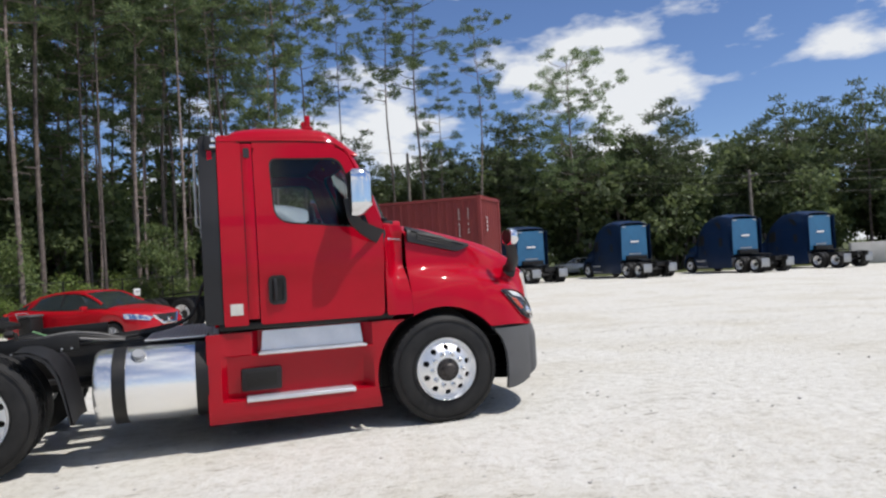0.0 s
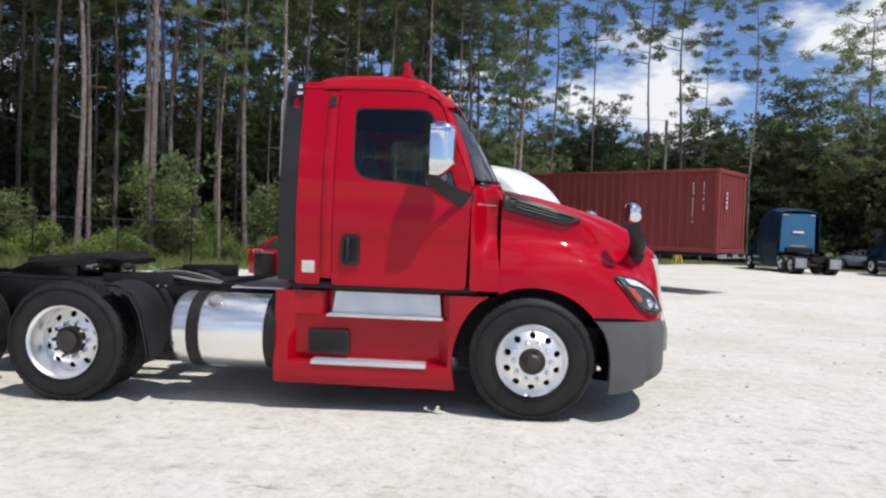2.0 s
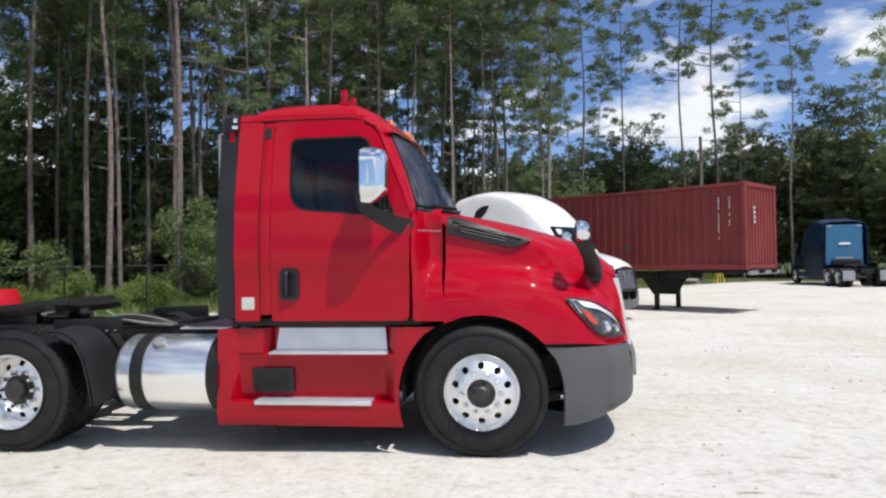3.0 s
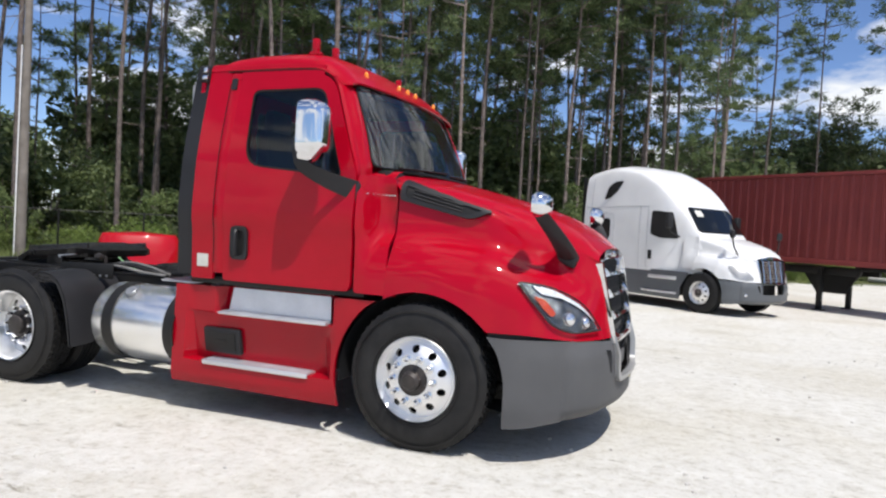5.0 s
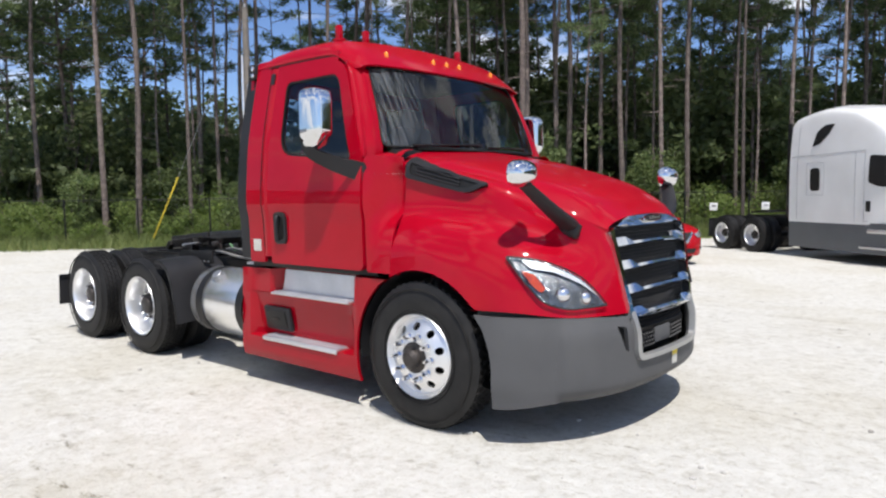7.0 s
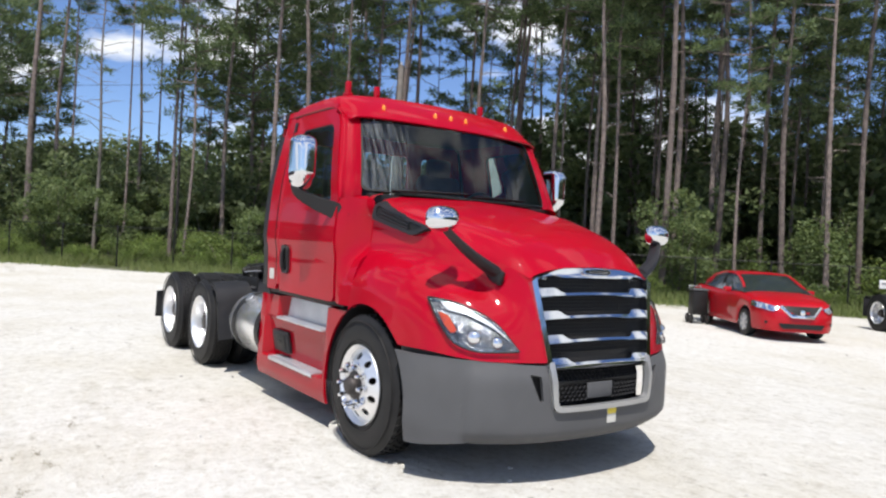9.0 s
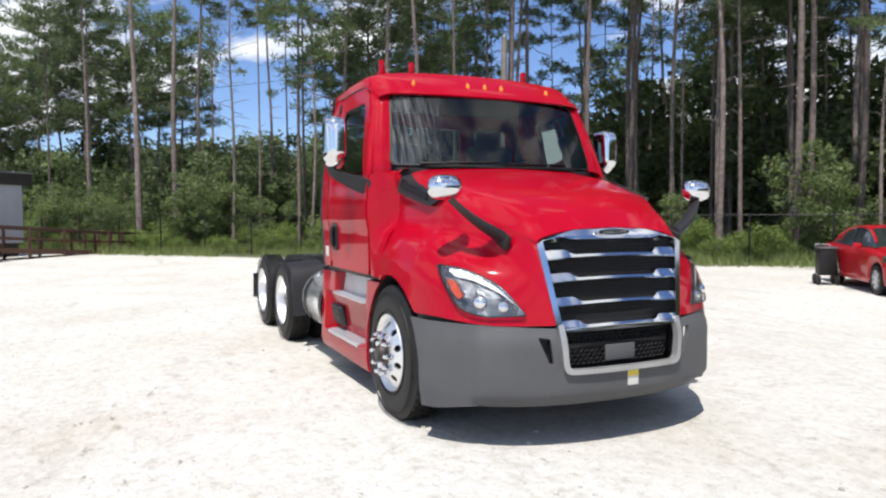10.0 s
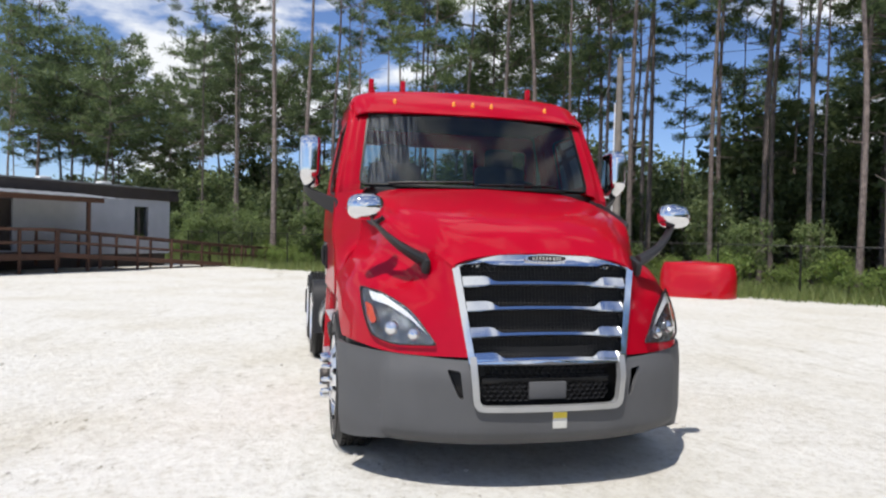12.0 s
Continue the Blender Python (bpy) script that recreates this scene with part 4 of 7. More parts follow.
# roof, from sections along the length
roof_z = curve((-1.96, 2.705), (-1.82, 2.71), (-1.775, 2.765), (-1.70, 2.79), (-1.5, 2.812), (-1.2, 2.815), (-1.0, 2.795), (-0.87, 2.745), (-0.76, 2.685), (-0.66, 2.615), (-0.605, 2.562))
rows = []
for x in sorted([-1.96 + 1.355 * i / 40 for i in range(41)] + [-1.83, -1.81, -1.80, -1.785, -1.765]):
    zt = roof_z(x)
    front = smooth(-1.0, -0.64, x)
    edge = 2.648 - 0.125 * front
    w = side_y(edge) + 0.006 - 0.05 * front
    k = zt - edge
    prof = [(0, zt + 0.025 * (1 - front), 0), (0.45, zt + 0.015 * (1 - front), 0), (0.78, zt - 0.07 * k, 0), (0.89, zt - 0.20 * k, 0), (w - 0.045, zt - 0.42 * k, 0), (w - 0.012, edge + 0.30 * k, 0), (w - 0.002, edge + 0.10 * k, 0), (w, edge, 0)]
    half = [Vector((x - front * 0.075 * (p.x / 0.95) ** 2, p.x, p.y)) for p in spline(prof, 4)]
    rows.append([Vector((p.x, -p.y, p.z)) for p in reversed(half[1:])] + half)
roof_bm = grid(rows)
ROOF_TREE = BVHTree.FromBMesh(roof_bm)
solid(roof_bm, 0.015)
part("roof", roof_bm, RED, cab, soft=45)
for s in (1, -1):
    rain = spline([(-1.74, s * (side_y(2.652) + 0.004), 2.652), (-1.35, s * (side_y(2.656) + 0.005), 2.656), (-1.02, s * (side_y(2.652) + 0.004), 2.652), (-0.90, s * (side_y(2.63) - 0.002), 2.63), (-0.80, s * (side_y(2.57) - 0.012), 2.57)], 4)
    rail = [[Vector((x, s * (side_y(z) + 0.003), z)) for x in steps(-1.715, -0.79, 9)] for z in (2.585, 2.62, 2.668)]
    part("door_header", solid(grid(rail if s > 0 else rail[::-1]), 0.02), RED, cab, soft=50)
    part("rain_gutter", tube(rain, 0.010, 6), RED, cab)
    part("gutter_seam", tube([p - Vector((0, 0, 0.012)) for p in rain], 0.005, 5), BLACK, cab)
for y in (-0.66, -0.165, 0.0, 0.165, 0.66):
    hit = ROOF_TREE.ray_cast(Vector((0.5, y, 2.655)), Vector((-1, 0, 0)))[0]
    q = bmesh.new()
    bmesh.ops.create_uvsphere(q, u_segments=12, v_segments=8, radius=1, matrix=Matrix.Translation(hit) @ Matrix.Diagonal((0.019, 0.016, 0.037, 1)))
    part("clearance_light", q, AMBER, cab, "amber roof clearance light")
for y in (-0.82, -0.54, 0.62):
    part("roof_bracket", boxes(((-1.10, y, 2.85), (0.05, 0.045, 0.13), 0.012), ((-1.10, y, 2.80), (0.09, 0.06, 0.03), 0.01)), RED, cab, "red fairing mounting bracket")

# windscreen and front pillars
wx_c = curve((1.915, -0.25), (2.2, -0.395), (2.55, -0.615), (2.62, -0.662))
wx_k = curve((1.915, 0.255), (2.25, 0.20), (2.55, 0.14))


def screen(y, z, off=0.0):
    return Vector((wx_c(z) - wx_k(z) * y * y + off, y, z))


wsc_w = lambda z: 0.975 - 0.085 * (z - 1.92) / 0.63
WS = rounded([(-wsc_w(1.925), 1.95), (0, 1.935), (wsc_w(1.925), 1.95), (wsc_w(2.54), 2.555), (0, 2.585), (-wsc_w(2.54), 2.555)], [0.06, 0, 0.06, 0.09, 0, 0.09])
WS_IN = [(y * 0.984, 2.245 + (z - 2.245) * 0.965) for y, z in WS]
cu, cv = steps(-1, 1, 24), steps(1.92, 2.59, 8)
wsp = part("windscreen", sheet(WS_IN, (), cu, cv, lambda y, z: screen(y, z), 0.0), WINDSCREEN, cab, soft=60)
part("gasket", sheet(WS, [WS_IN], cu, cv, lambda y, z: screen(y, z, 0.006), 0.02), BLACK, wsp)
for s in (1, -1):
    rows = []
    for i in range(19):
        z = 1.875 + 0.715 * i / 18
        zz = min(max(z, 1.94), 2.55)
        w = wsc_w(zz)
        a = screen(w, zz) + Vector((-1.6 * max(0.0, z - 2.53), -0.01, z - zz))
        b = Vector((door_front(z) + 0.012, side_y(z), z))
        c = Vector((0.5 * a.x + 0.5 * max(a.x, b.x) - 0.03, 0.25 * a.y + 0.75 * (b.y - 0.006), z))
        pts = spline([a, (a + c) / 2 + Vector((0.012, 0.012, 0)), c, (b + c) / 2 + Vector((0.006, 0.006, 0)), b], 4)
        rows.append([Vector((p.x, s * p.y, p.z)) for p in pts])
    bm = grid(rows)
    solid(bm, 0.02)
    part("front_pillar", bm, RED, cab, soft=60)
    part("cowl_top", sided(grid([[Vector((screen(y, 1.945).x + dx, y, 1.94 - 0.5 * abs(dx))) for y in steps(-0.02, 0.80, 10)] for dx in (-0.03, 0.0, 0.02)]), s), BLACK, cab)
for y0, y1 in ((-0.75, -0.1), (-0.05, 0.62)):
    pts = [screen(y0 + (y1 - y0) * t, 1.962 + 0.018 * t, 0.014) for t in (0, 0.25, 0.5, 0.75, 1)]
    part("wiper", tube(pts, 0.008, 6), BLACK, wsp)

# rear wall with its window, floor, seats, dash
RW = rounded([(-1.06, 1.06), (1.06, 1.06), (1.02, 2.68), (-1.02, 2.68)], 0.05)
RWH = [rounded([(a, 1.98), (b, 1.98), (b, 2.45), (a, 2.45)], 0.06) for a, b in ((-0.92, -0.52), (-0.36, 0.36), (0.52, 0.92))]
rw = part("rear_wall", sheet(RW, RWH, (), (), lambda y, z: Vector((-1.945, y, z)), 0.04), RED, cab)
for h in RWH:
    part("rear_window", sheet(h, (), (), (), lambda y, z: Vector((-1.955, y, z)), 0), TINTED, rw)
part("floor_pan", boxes(((-1.2, 0, 1.06), (1.5, 2.18, 0.06), 0.01)), BLACK, cab)
part("headliner", boxes(((-1.4, 0, 2.60), (0.96, 1.9, 0.03), 0.01)), INTERIOR, cab)
dash = part("dashboard", boxes(((-0.52, 0, 1.83), (0.30, 1.9, 0.16), 0.05), ((-0.60, 0.45, 1.72), (0.2, 0.7, 0.3), 0.06)), INTERIOR, cab)
part("steering_wheel", joined(lathe([(0.225 + 0.016 * math.cos(a), 0.016 * math.sin(a)) for a in [2 * math.pi * k / 8 for k in range(9)]], 32, axis="x", at=(-0.86, 0.5, 1.82)), boxes(((-0.86, 0.5, 1.82), (0.02, 0.40, 0.05), 0.005))), BLACK, cab)
for y in (-0.52, 0.52):
    seat = thing("seat", "", "")
    seat.parent = truck
    seat.matrix_basis = Matrix.Translation((-1.35, y, 1.1))
    part("cushion", boxes(((0.05, 0, 0.42), (0.5, 0.52, 0.16), 0.06)), SEAT, seat)
    part("backrest", boxes(((-0.22, 0, 0.80), (0.14, 0.50, 0.70), 0.06, (0, -8, 0))), SEAT, seat)
    part("headrest", boxes(((-0.27, 0, 1.22), (0.10, 0.28, 0.2), 0.04)), SEAT, seat)
    part("pedestal", boxes(((0, 0, 0.18), (0.35, 0.35, 0.32), 0.03)), BLACK, seat)

# door mirrors and hood mirrors
for s in (1, -1):
    arm = bmesh.new()
    rows = []
    for k, c in enumerate(spline([(-0.53, 1.125, 1.765), (-0.70, 1.26, 1.835), (-0.825, 1.365, 1.93), (-0.868, 1.36, 2.10)], 5)):
        t = k / 15
        hh, ww = 0.07 * (1 - t) + 0.03 * t, 0.03
        d = Vector((-0.5 - 0.5 * t, 0, -1 + t * 0.6)).normalized() * hh
        rows.append([c + d + Vector((0, -0.015, 0)), c + d + Vector((0, 0.02, 0)), c - d + Vector((0, 0.02, 0)), c - d + Vector((0, -0.015, 0))])
    mir = part("door_mirror", sided(joined(grid(rows, closed=True, caps=True), boxes(((-0.60, 1.128, 1.775), (0.20, 0.05, 0.13), 0.02, (0, 12, 0)))), s), DARK_PLASTIC, truck, "chrome-backed door mirror on a black arm")
    rows = []
    for i in range(17):
        t = -1 + 2 * i / 16
        z = 2.14 + 0.208 * t
        k = max(0.0, 1 - abs(t) ** 7) ** 0.35
        low = smooth(-0.45, -1.0, t)
        cx, cy = -0.765 - 0.02 * low, 1.345 - 0.015 * low
        ry, rx = (0.088 - 0.02 * low) * (0.55 + 0.45 * k), (0.145 - 0.055 * low) * (0.45 + 0.55 * k)
        ring = []
        for q in range(28):
            a = 2 * math.pi * q / 28
            c, sn = math.cos(a), math.sin(a)
            ring.append((cx - 0.03 + rx * (math.copysign(abs(c) ** 0.75, c) if c > -0.2 else -0.3), cy + ry * math.copysign(abs(sn) ** 0.55, sn), z))
        rows.append(ring)
    part("shell", sided(grid(rows, closed=True, caps=True), s), CHROME, mir, "chrome mirror shell", soft=50)
    part("mirror_glass", sided(boxes(((-0.842, 1.345, 2.15), (0.012, 0.155, 0.35), 0.02)), s), BLACK, mir)
    foot, head = Vector((0.865, 0.70, 1.40)), Vector((0.745, 1.03, 1.66))
    rows = []
    for t in [k / 10 for k in range(11)]:
        c = foot.lerp(head, t) + Vector((0.03 * math.sin(math.pi * t), 0.02 * math.sin(math.pi * t), -0.02 * math.sin(math.pi * t)))
        ww = 0.074 * (1 - t) + 0.05 * t
        rows.append([c + Vector((ww * math.cos(a), 0.022 * math.sin(a), 0.75 * ww * math.sin(a))) for a in [2 * math.pi * q / 10 for q in range(10)]])
    hm = part("hood_mirror", sided(joined(grid(rows, closed=True, caps=True), boxes(((0.862, 0.698, 1.385), (0.15, 0.05, 0.10), 0.02, (0, 20, 0)))), s), DARK_PLASTIC, truck, "chrome-backed hood mirror on a black arm")
    q = bmesh.new()
    bmesh.ops.create_uvsphere(q, u_segments=20, v_segments=14, radius=1)
    for v in q.verts:
        c = v.co
        c.y, c.z = math.copysign(abs(c.y) ** 0.75, c.y), math.copysign(abs(c.z) ** 0.75, c.z)
        v.co = Vector((0.735 + 0.085 * max(c.x, -0.25), 1.05 + 0.115 * c.y, 1.722 + 0.082 * c.z))
    part("shell", sided(q, s), CHROME, hm, "chrome mirror bowl", soft=60)
    q = lathe([(0.001, 0.0), (0.95, 0.0)], 24, axis="x")
    part("mirror_glass", sided(moved(q, Matrix.Translation((0.711, 1.05, 1.722)) @ Matrix.Diagonal((1, 0.105, 0.072, 1))), s), BLACK, hm)

# side skirts with two steps
sk_y = curve((0.26, 1.125), (0.34, 1.145), (0.46, 1.14), (0.8, 1.128), (1.01, 1.118))


def skirt(u, v):
    win = smooth(-1.95, -1.90, u) * smooth(-0.66, -0.74, u)
    deep = 0.02 + 0.105 * smooth(-1.70, -1.64, u)
    rec = 0.0
    if v > 0.823:
        rec = deep
    elif v > 0.813:
        rec = 0.03 + (deep - 0.03) * (v - 0.813) / 0.01
    elif v > 0.455:
        rec = 0.03 + 0.075 * (0.813 - v) / 0.358
    elif v > 0.445:
        rec = 0.105 * (v - 0.445) / 0.01
    return Vector((u, sk_y(v) - rec * win, v))


front_edge = [(-0.60 + 0.0 * t, 0.265) for t in (0,)] + [(-0.63 * math.cos(radians(a)) , 0.505 + 0.63 * math.sin(radians(a))) for a in range(-12, 53, 6)]
front_edge = [p for p in front_edge if p[1] < 1.0]
SK = [(-2.06, 0.268), *front_edge, (-0.345, 1.02), (-2.06, 1.01)]
for s in (1, -1):
    cv = sorted(set(steps(0.27, 1.02, 10) + [0.813, 0.823, 0.445, 0.455]))
    sk = part("side_skirt", sided(sheet(SK, (), steps(-2.05, -0.4, 8) + [-1.95, -1.925, -1.90, -1.70, -1.67, -1.64, -0.74, -0.70, -0.66], cv, skirt, 0.02, flip=True), s), RED_SKIRT, truck, "red moulded side skirt with two steps", soft=30)
    up = part("upper_step", sided(joined(boxes(((-1.178, 1.075, 0.824), (0.93, 0.135, 0.02), 0.006)), sheet(rounded([(-1.615, 0.838), (-0.73, 0.838), (-0.748, 1.008), (-1.597, 1.008)], 0.01), (), (), (), lambda u, v: Vector((u, 1.04 - 0.12 * (v - 0.838), v)), 0.01, flip=True)), s), TREAD, sk, "bright aluminium step and kick plate")
    lo = part("lower_step", sided(boxes(((-1.295, 1.085, 0.456), (0.92, 0.14, 0.02), 0.006), ((-1.295, 1.152, 0.445), (0.92, 0.012, 0.03), 0.004)), s), TREAD, sk, "bright aluminium step")
    knobs = bmesh.new()
    for k in range(32):
        for zz in (0.840, 0.472):
            for j in range(3):
                box(knobs, (-1.615 + 0.028 * k + (0 if zz > 0.8 else -0.115), 1.045 + 0.035 * j, zz - 0.004), (0.014, 0.012, 0.008))
    tagged(part("grip_studs", sided(knobs, s), TREAD, sk, soft=0), kind="stuff")
    bb = part("access_flap", sided(boxes(((-1.625, 1.078, 0.608), (0.335, 0.05, 0.20), 0.02, (-11.0, 0, 0))), s), DARK_PLASTIC, sk, "black plastic access flap")
    part("flap_panel", sided(boxes(((-1.625, 1.106, 0.608), (0.26, 0.012, 0.14), 0.015, (-11.0, 0, 0)), ((-1.625, 1.113, 0.612), (0.10, 0.012, 0.02), 0.004, (-11.0, 0, 0))), s), BLACK, bb)
    part("skirt_return", sided(boxes(((-2.045, 0.90, 0.64), (0.015, 0.42, 0.72), 0.004)), s), BLACK, truck)

# chassis
for s in (1, -1):
    part("frame_rail", boxes(((-2.55, s * 0.43, 0.825), (6.3, 0.075, 0.27), 0.01)), BLACK, truck)
    part("frame_flange", boxes(((-2.55, s * 0.41, 0.965), (6.3, 0.12, 0.018), 0.004)), GREASE, truck)
for x in (-2.3, -3.1, -4.45, -5.65):
    part("cross_member", boxes(((x, 0, 0.86), (0.14, 0.8, 0.2), 0.01)), BLACK, truck)
part("gearbox", boxes(((-1.4, 0, 0.72), (1.2, 0.55, 0.5), 0.12)), BLACK, truck)
part("drive_shaft", tube([(-2.0, 0, 0.7), (-3.6, 0, 0.55)], 0.06, 10), BLACK, truck)
for x in (-3.78, -5.09):
    part("drive_axle", joined(tube([(x, -1.0, 0.505), (x, 1.0, 0.505)], 0.09, 12), lathe([(0.001, -0.22), (0.12, -0.2), (0.2, -0.08), (0.22, 0), (0.2, 0.08), (0.001, 0.2)], 16, at=(x, 0, 0.505), axis="x")), BLACK, truck)
for s in (1, -1):
    steer_wheel(truck, 0.0, s, 0.488, 1.175, dz=0.052)
    for x in (-3.78, -5.09):
        drive_wheel(truck, x, s, 0.485, 1.20, dz=0.033)
    for x in (-3.78, -5.09):
        part("air_spring", lathe([(0.001, 0.84), (0.13, 0.84), (0.15, 0.76), (0.14, 0.66), (0.15, 0.58), (0.12, 0.52), (0.001, 0.52)], 18, at=(x - 0.3, s * 0.42, 0), axis="z"), RUBBER, truck)
    # fuel tank
    tank = part("fuel_tank", sided(lathe([(0.001, -2.93), (0.24, -2.93), (0.285, -2.917), (0.308, -2.88), (0.308, -2.10), (0.285, -2.07), (0.001, -2.06)], 48, at=(0, 0.845, 0.635), axis="x"), s), TANK, truck, "polished aluminium fuel tank with black straps")
    for x in (-2.733, -2.10):
        part("strap", sided(lathe([(0.306, x - 0.05), (0.314, x - 0.05), (0.314, x + 0.05), (0.306, x + 0.05)], 40, at=(0, 0.845, 0.635), axis="x"), s), BLACK, tank)
    cap = lathe([(0.001, 0.035), (0.045, 0.035), (0.05, 0.03), (0.05, 0.005), (0.06, 0.005), (0.06, -0.02)], 16, axis="z")
    part("filler_cap", sided(moved(cap, Matrix.Translation((-2.585, 1.032, 0.884)) @ Matrix.Rotation(radians(-38), 4, "X")), s), GALV, tank)
    part("tank_bracket", sided(boxes(((-2.733, 0.55, 0.60), (0.08, 0.2, 0.5), 0.01), ((-2.10, 0.55, 0.60), (0.08, 0.2, 0.5), 0.01)), s), BLACK, truck)
    # quarter fender ahead of the drive wheels
    prof = [(-3.44, 1.0), (-3.33, 0.995), (-3.21, 0.93), (-3.13, 0.79), (-3.085, 0.60), (-3.05, 0.41)]
    rows = [[Vector((p.x, y, p.y + (0.02 if 0.65 < y < 1.18 else 0))) for y in (0.60, 0.62, 0.9, 1.18, 1.20)] for p in spline([(a, b, 0) for a, b in prof], 4)]
    bm = grid(rows)
    solid(bm, 0.012)
    qf = part("quarter_fender", sided(bm, s), DARK_PLASTIC, truck, "black plastic quarter fender")
    part("side_lip", sided(sheet([(-3.44, 1.0), (-3.33, 0.995), (-3.21, 0.93), (-3.13, 0.79), (-3.085, 0.60), (-3.05, 0.41), (-3.075, 0.41), (-3.112, 0.60), (-3.158, 0.775), (-3.232, 0.905), (-3.335, 0.965), (-3.44, 0.972)], (), (), (), lambda u, v: Vector((u, 1.20, v)), 0.01, flip=True), s), DARK_PLASTIC, qf)
    part("fender_guard", sided(boxes(((-3.36, 0.80, 1.005), (0.62, 0.02, 0.13), 0.01, (0, -2, 0))), s), BLACK, truck, "black steel fender guard with bolts")
    for k in range(8):
        part("guard_bolt", boxes(((-3.62 + 0.073 * k, s * 0.815, 0.955 + 0.0025 * k), (0.016, 0.014, 0.016), 0)), GALV, truck, soft=0)
    # rear mud flap
    part("mud_flap", sided(joined(boxes(((-5.74, 0.93, 0.52), (0.012, 0.58, 0.34), 0.004, (0, 5, 0))), tube([(-5.55, 0.45, 0.95), (-5.66, 0.62, 0.86), (-5.72, 0.66, 0.70), (-5.72, 1.22, 0.69)], 0.018, 6)), s), DARK_PLASTIC, truck, "black rubber mud flap on a steel hanger")
    part("tail_light", sided(lathe([(0.001, -0.02), (0.055, -0.02), (0.06, 0.0), (0.06, 0.03)], 16, at=(-5.74, 0.62, 0.80), axis="x"), s), REDLENS, truck)

# fifth wheel
fifth = thing("fifth_wheel", "greasy black fifth wheel coupling plate", "")
fifth.parent = truck
fifth.matrix_basis = Matrix.Translation((-4.24, 0, 0.965))
plate = rounded([(0.52, -0.30), (0.52, 0.30), (0.28, 0.48), (-0.30, 0.46), (-0.62, 0.34), (-0.56, 0.08), (-0.10, 0.06), (-0.10, -0.06), (-0.56, -0.08), (-0.62, -0.34), (-0.30, -0.46), (0.28, -0.48)], 0.06)
part("top_plate", sheet(plate, (), steps(-0.6, 0.5, 10), (), lambda u, v: Vector((u, v, 0.225 + 0.10 * u - 0.10 * smooth(-0.30, -0.62, u) - 0.09 * smooth(0.30, 0.52, u) - 0.06 * smooth(0.30, 0.48, abs(v)))), 0.05), GREASE, fifth)
part("skirt_ribs", boxes(((0.0, 0.36, 0.15), (0.8, 0.03, 0.14), 0.01, (0, -5, 0)), ((0.0, -0.36, 0.15), (0.8, 0.03, 0.14), 0.01, (0, -5, 0)), ((0.25, 0, 0.16), (0.03, 0.7, 0.12), 0.01)), GREASE, fifth)
for y in (0.36, -0.36):
    part("trunnion", boxes(((0, y, 0.08), (0.22, 0.10, 0.16), 0.03)), GREASE, fifth)
part("slider_base", boxes(((0, 0.36, 0.01), (1.3, 0.14, 0.03), 0.005), ((0, -0.36, 0.01), (1.3, 0.14, 0.03), 0.005)), BLACK, fifth)
part("release_handle", tube([(0.3, -0.35, 0.14), (0.32, -0.62, 0.13), (0.38, -0.66, 0.13)], 0.012, 6), GALV, fifth)
part("grease_lump", boxes(((0.58, -0.40, 0.13), (0.09, 0.07, 0.07), 0.03), ((0.62, -0.36, 0.08), (0.03, 0.03, 0.12), 0.01)), HUB, fifth)

# deck plate and air lines behind the cab
ridge = [(-2.56, 0.985)]
for k in range(20):
    x = -2.54 + 0.03 * k
    ridge += [(x, 0.985), (x + 0.005, 0.995), (x + 0.013, 0.995), (x + 0.018, 0.985)]
part("deck_plate", solid(grid([[Vector((x, y, z)) for x, z in ridge] for y in (-0.75, 0.75)]), 0.012), TREAD, truck, "ridged aluminium catwalk deck plate", soft=0)
for k, y in enumerate((-0.25, -0.1, 0.05)):
    pts = spline([(-1.97, y, 1.60), (-2.08, y - 0.03, 1.42), (-2.22, y - 0.06, 1.12), (-2.6, y - 0.12 + 0.1 * k, 1.015), (-3.1, y - 0.2, 1.0), (-3.6, y - 0.1, 1.0)], 6)
    part("air_line", tube(pts, 0.014, 6), BLACK, truck)
part("green_air_line", tube(spline([(-2.9, -0.45, 0.99), (-3.1, -0.44, 1.0), (-3.3, -0.38, 1.03), (-3.5, -0.32, 1.10)], 6), 0.008, 6), surface("green_hose", (0.10, 0.24, 0.10), (0.2, 0.38, 0.18), 0.5), truck)
part("air_tank", lathe([(0.001, -0.3), (0.08, -0.3), (0.11, -0.26), (0.11, 0.26), (0.08, 0.3), (0.001, 0.3)], 18, at=(-2.95, 0.1, 0.86), axis="x"), BLACK, truck)
for k in range(3):
    coil = spline([(-2.75, -0.50 + 0.03 * k, 0.985), (-2.95, -0.58 + 0.05 * k, 1.01 + 0.02 * k), (-3.2, -0.60 + 0.06 * k, 1.045 + 0.015 * k), (-3.45, -0.52 + 0.05 * k, 1.035), (-3.62, -0.40 + 0.04 * k, 1.0)], 6)
    part("slack_hose", tube(coil, 0.015, 6), RUBBER if k == 1 else DUSTY_HOSE, truck, "dusty grey slack air hose")

# ---- trees ----
rnd = random.Random(7)


def triangles(name, pts, material, parent, corners=3):
    """One mesh of loose triangles or diamonds from an array of corner points."""
    n = len(pts) // corners
    me = bpy.data.meshes.new(name)
    me.from_pydata(np.asarray(pts).reshape(-1, 3).tolist(), [], np.arange(n * corners).reshape(n, corners).tolist())
    me.materials.append(material)
    ob = new(name, me)
    if parent:
        ob.parent = parent
    return ob


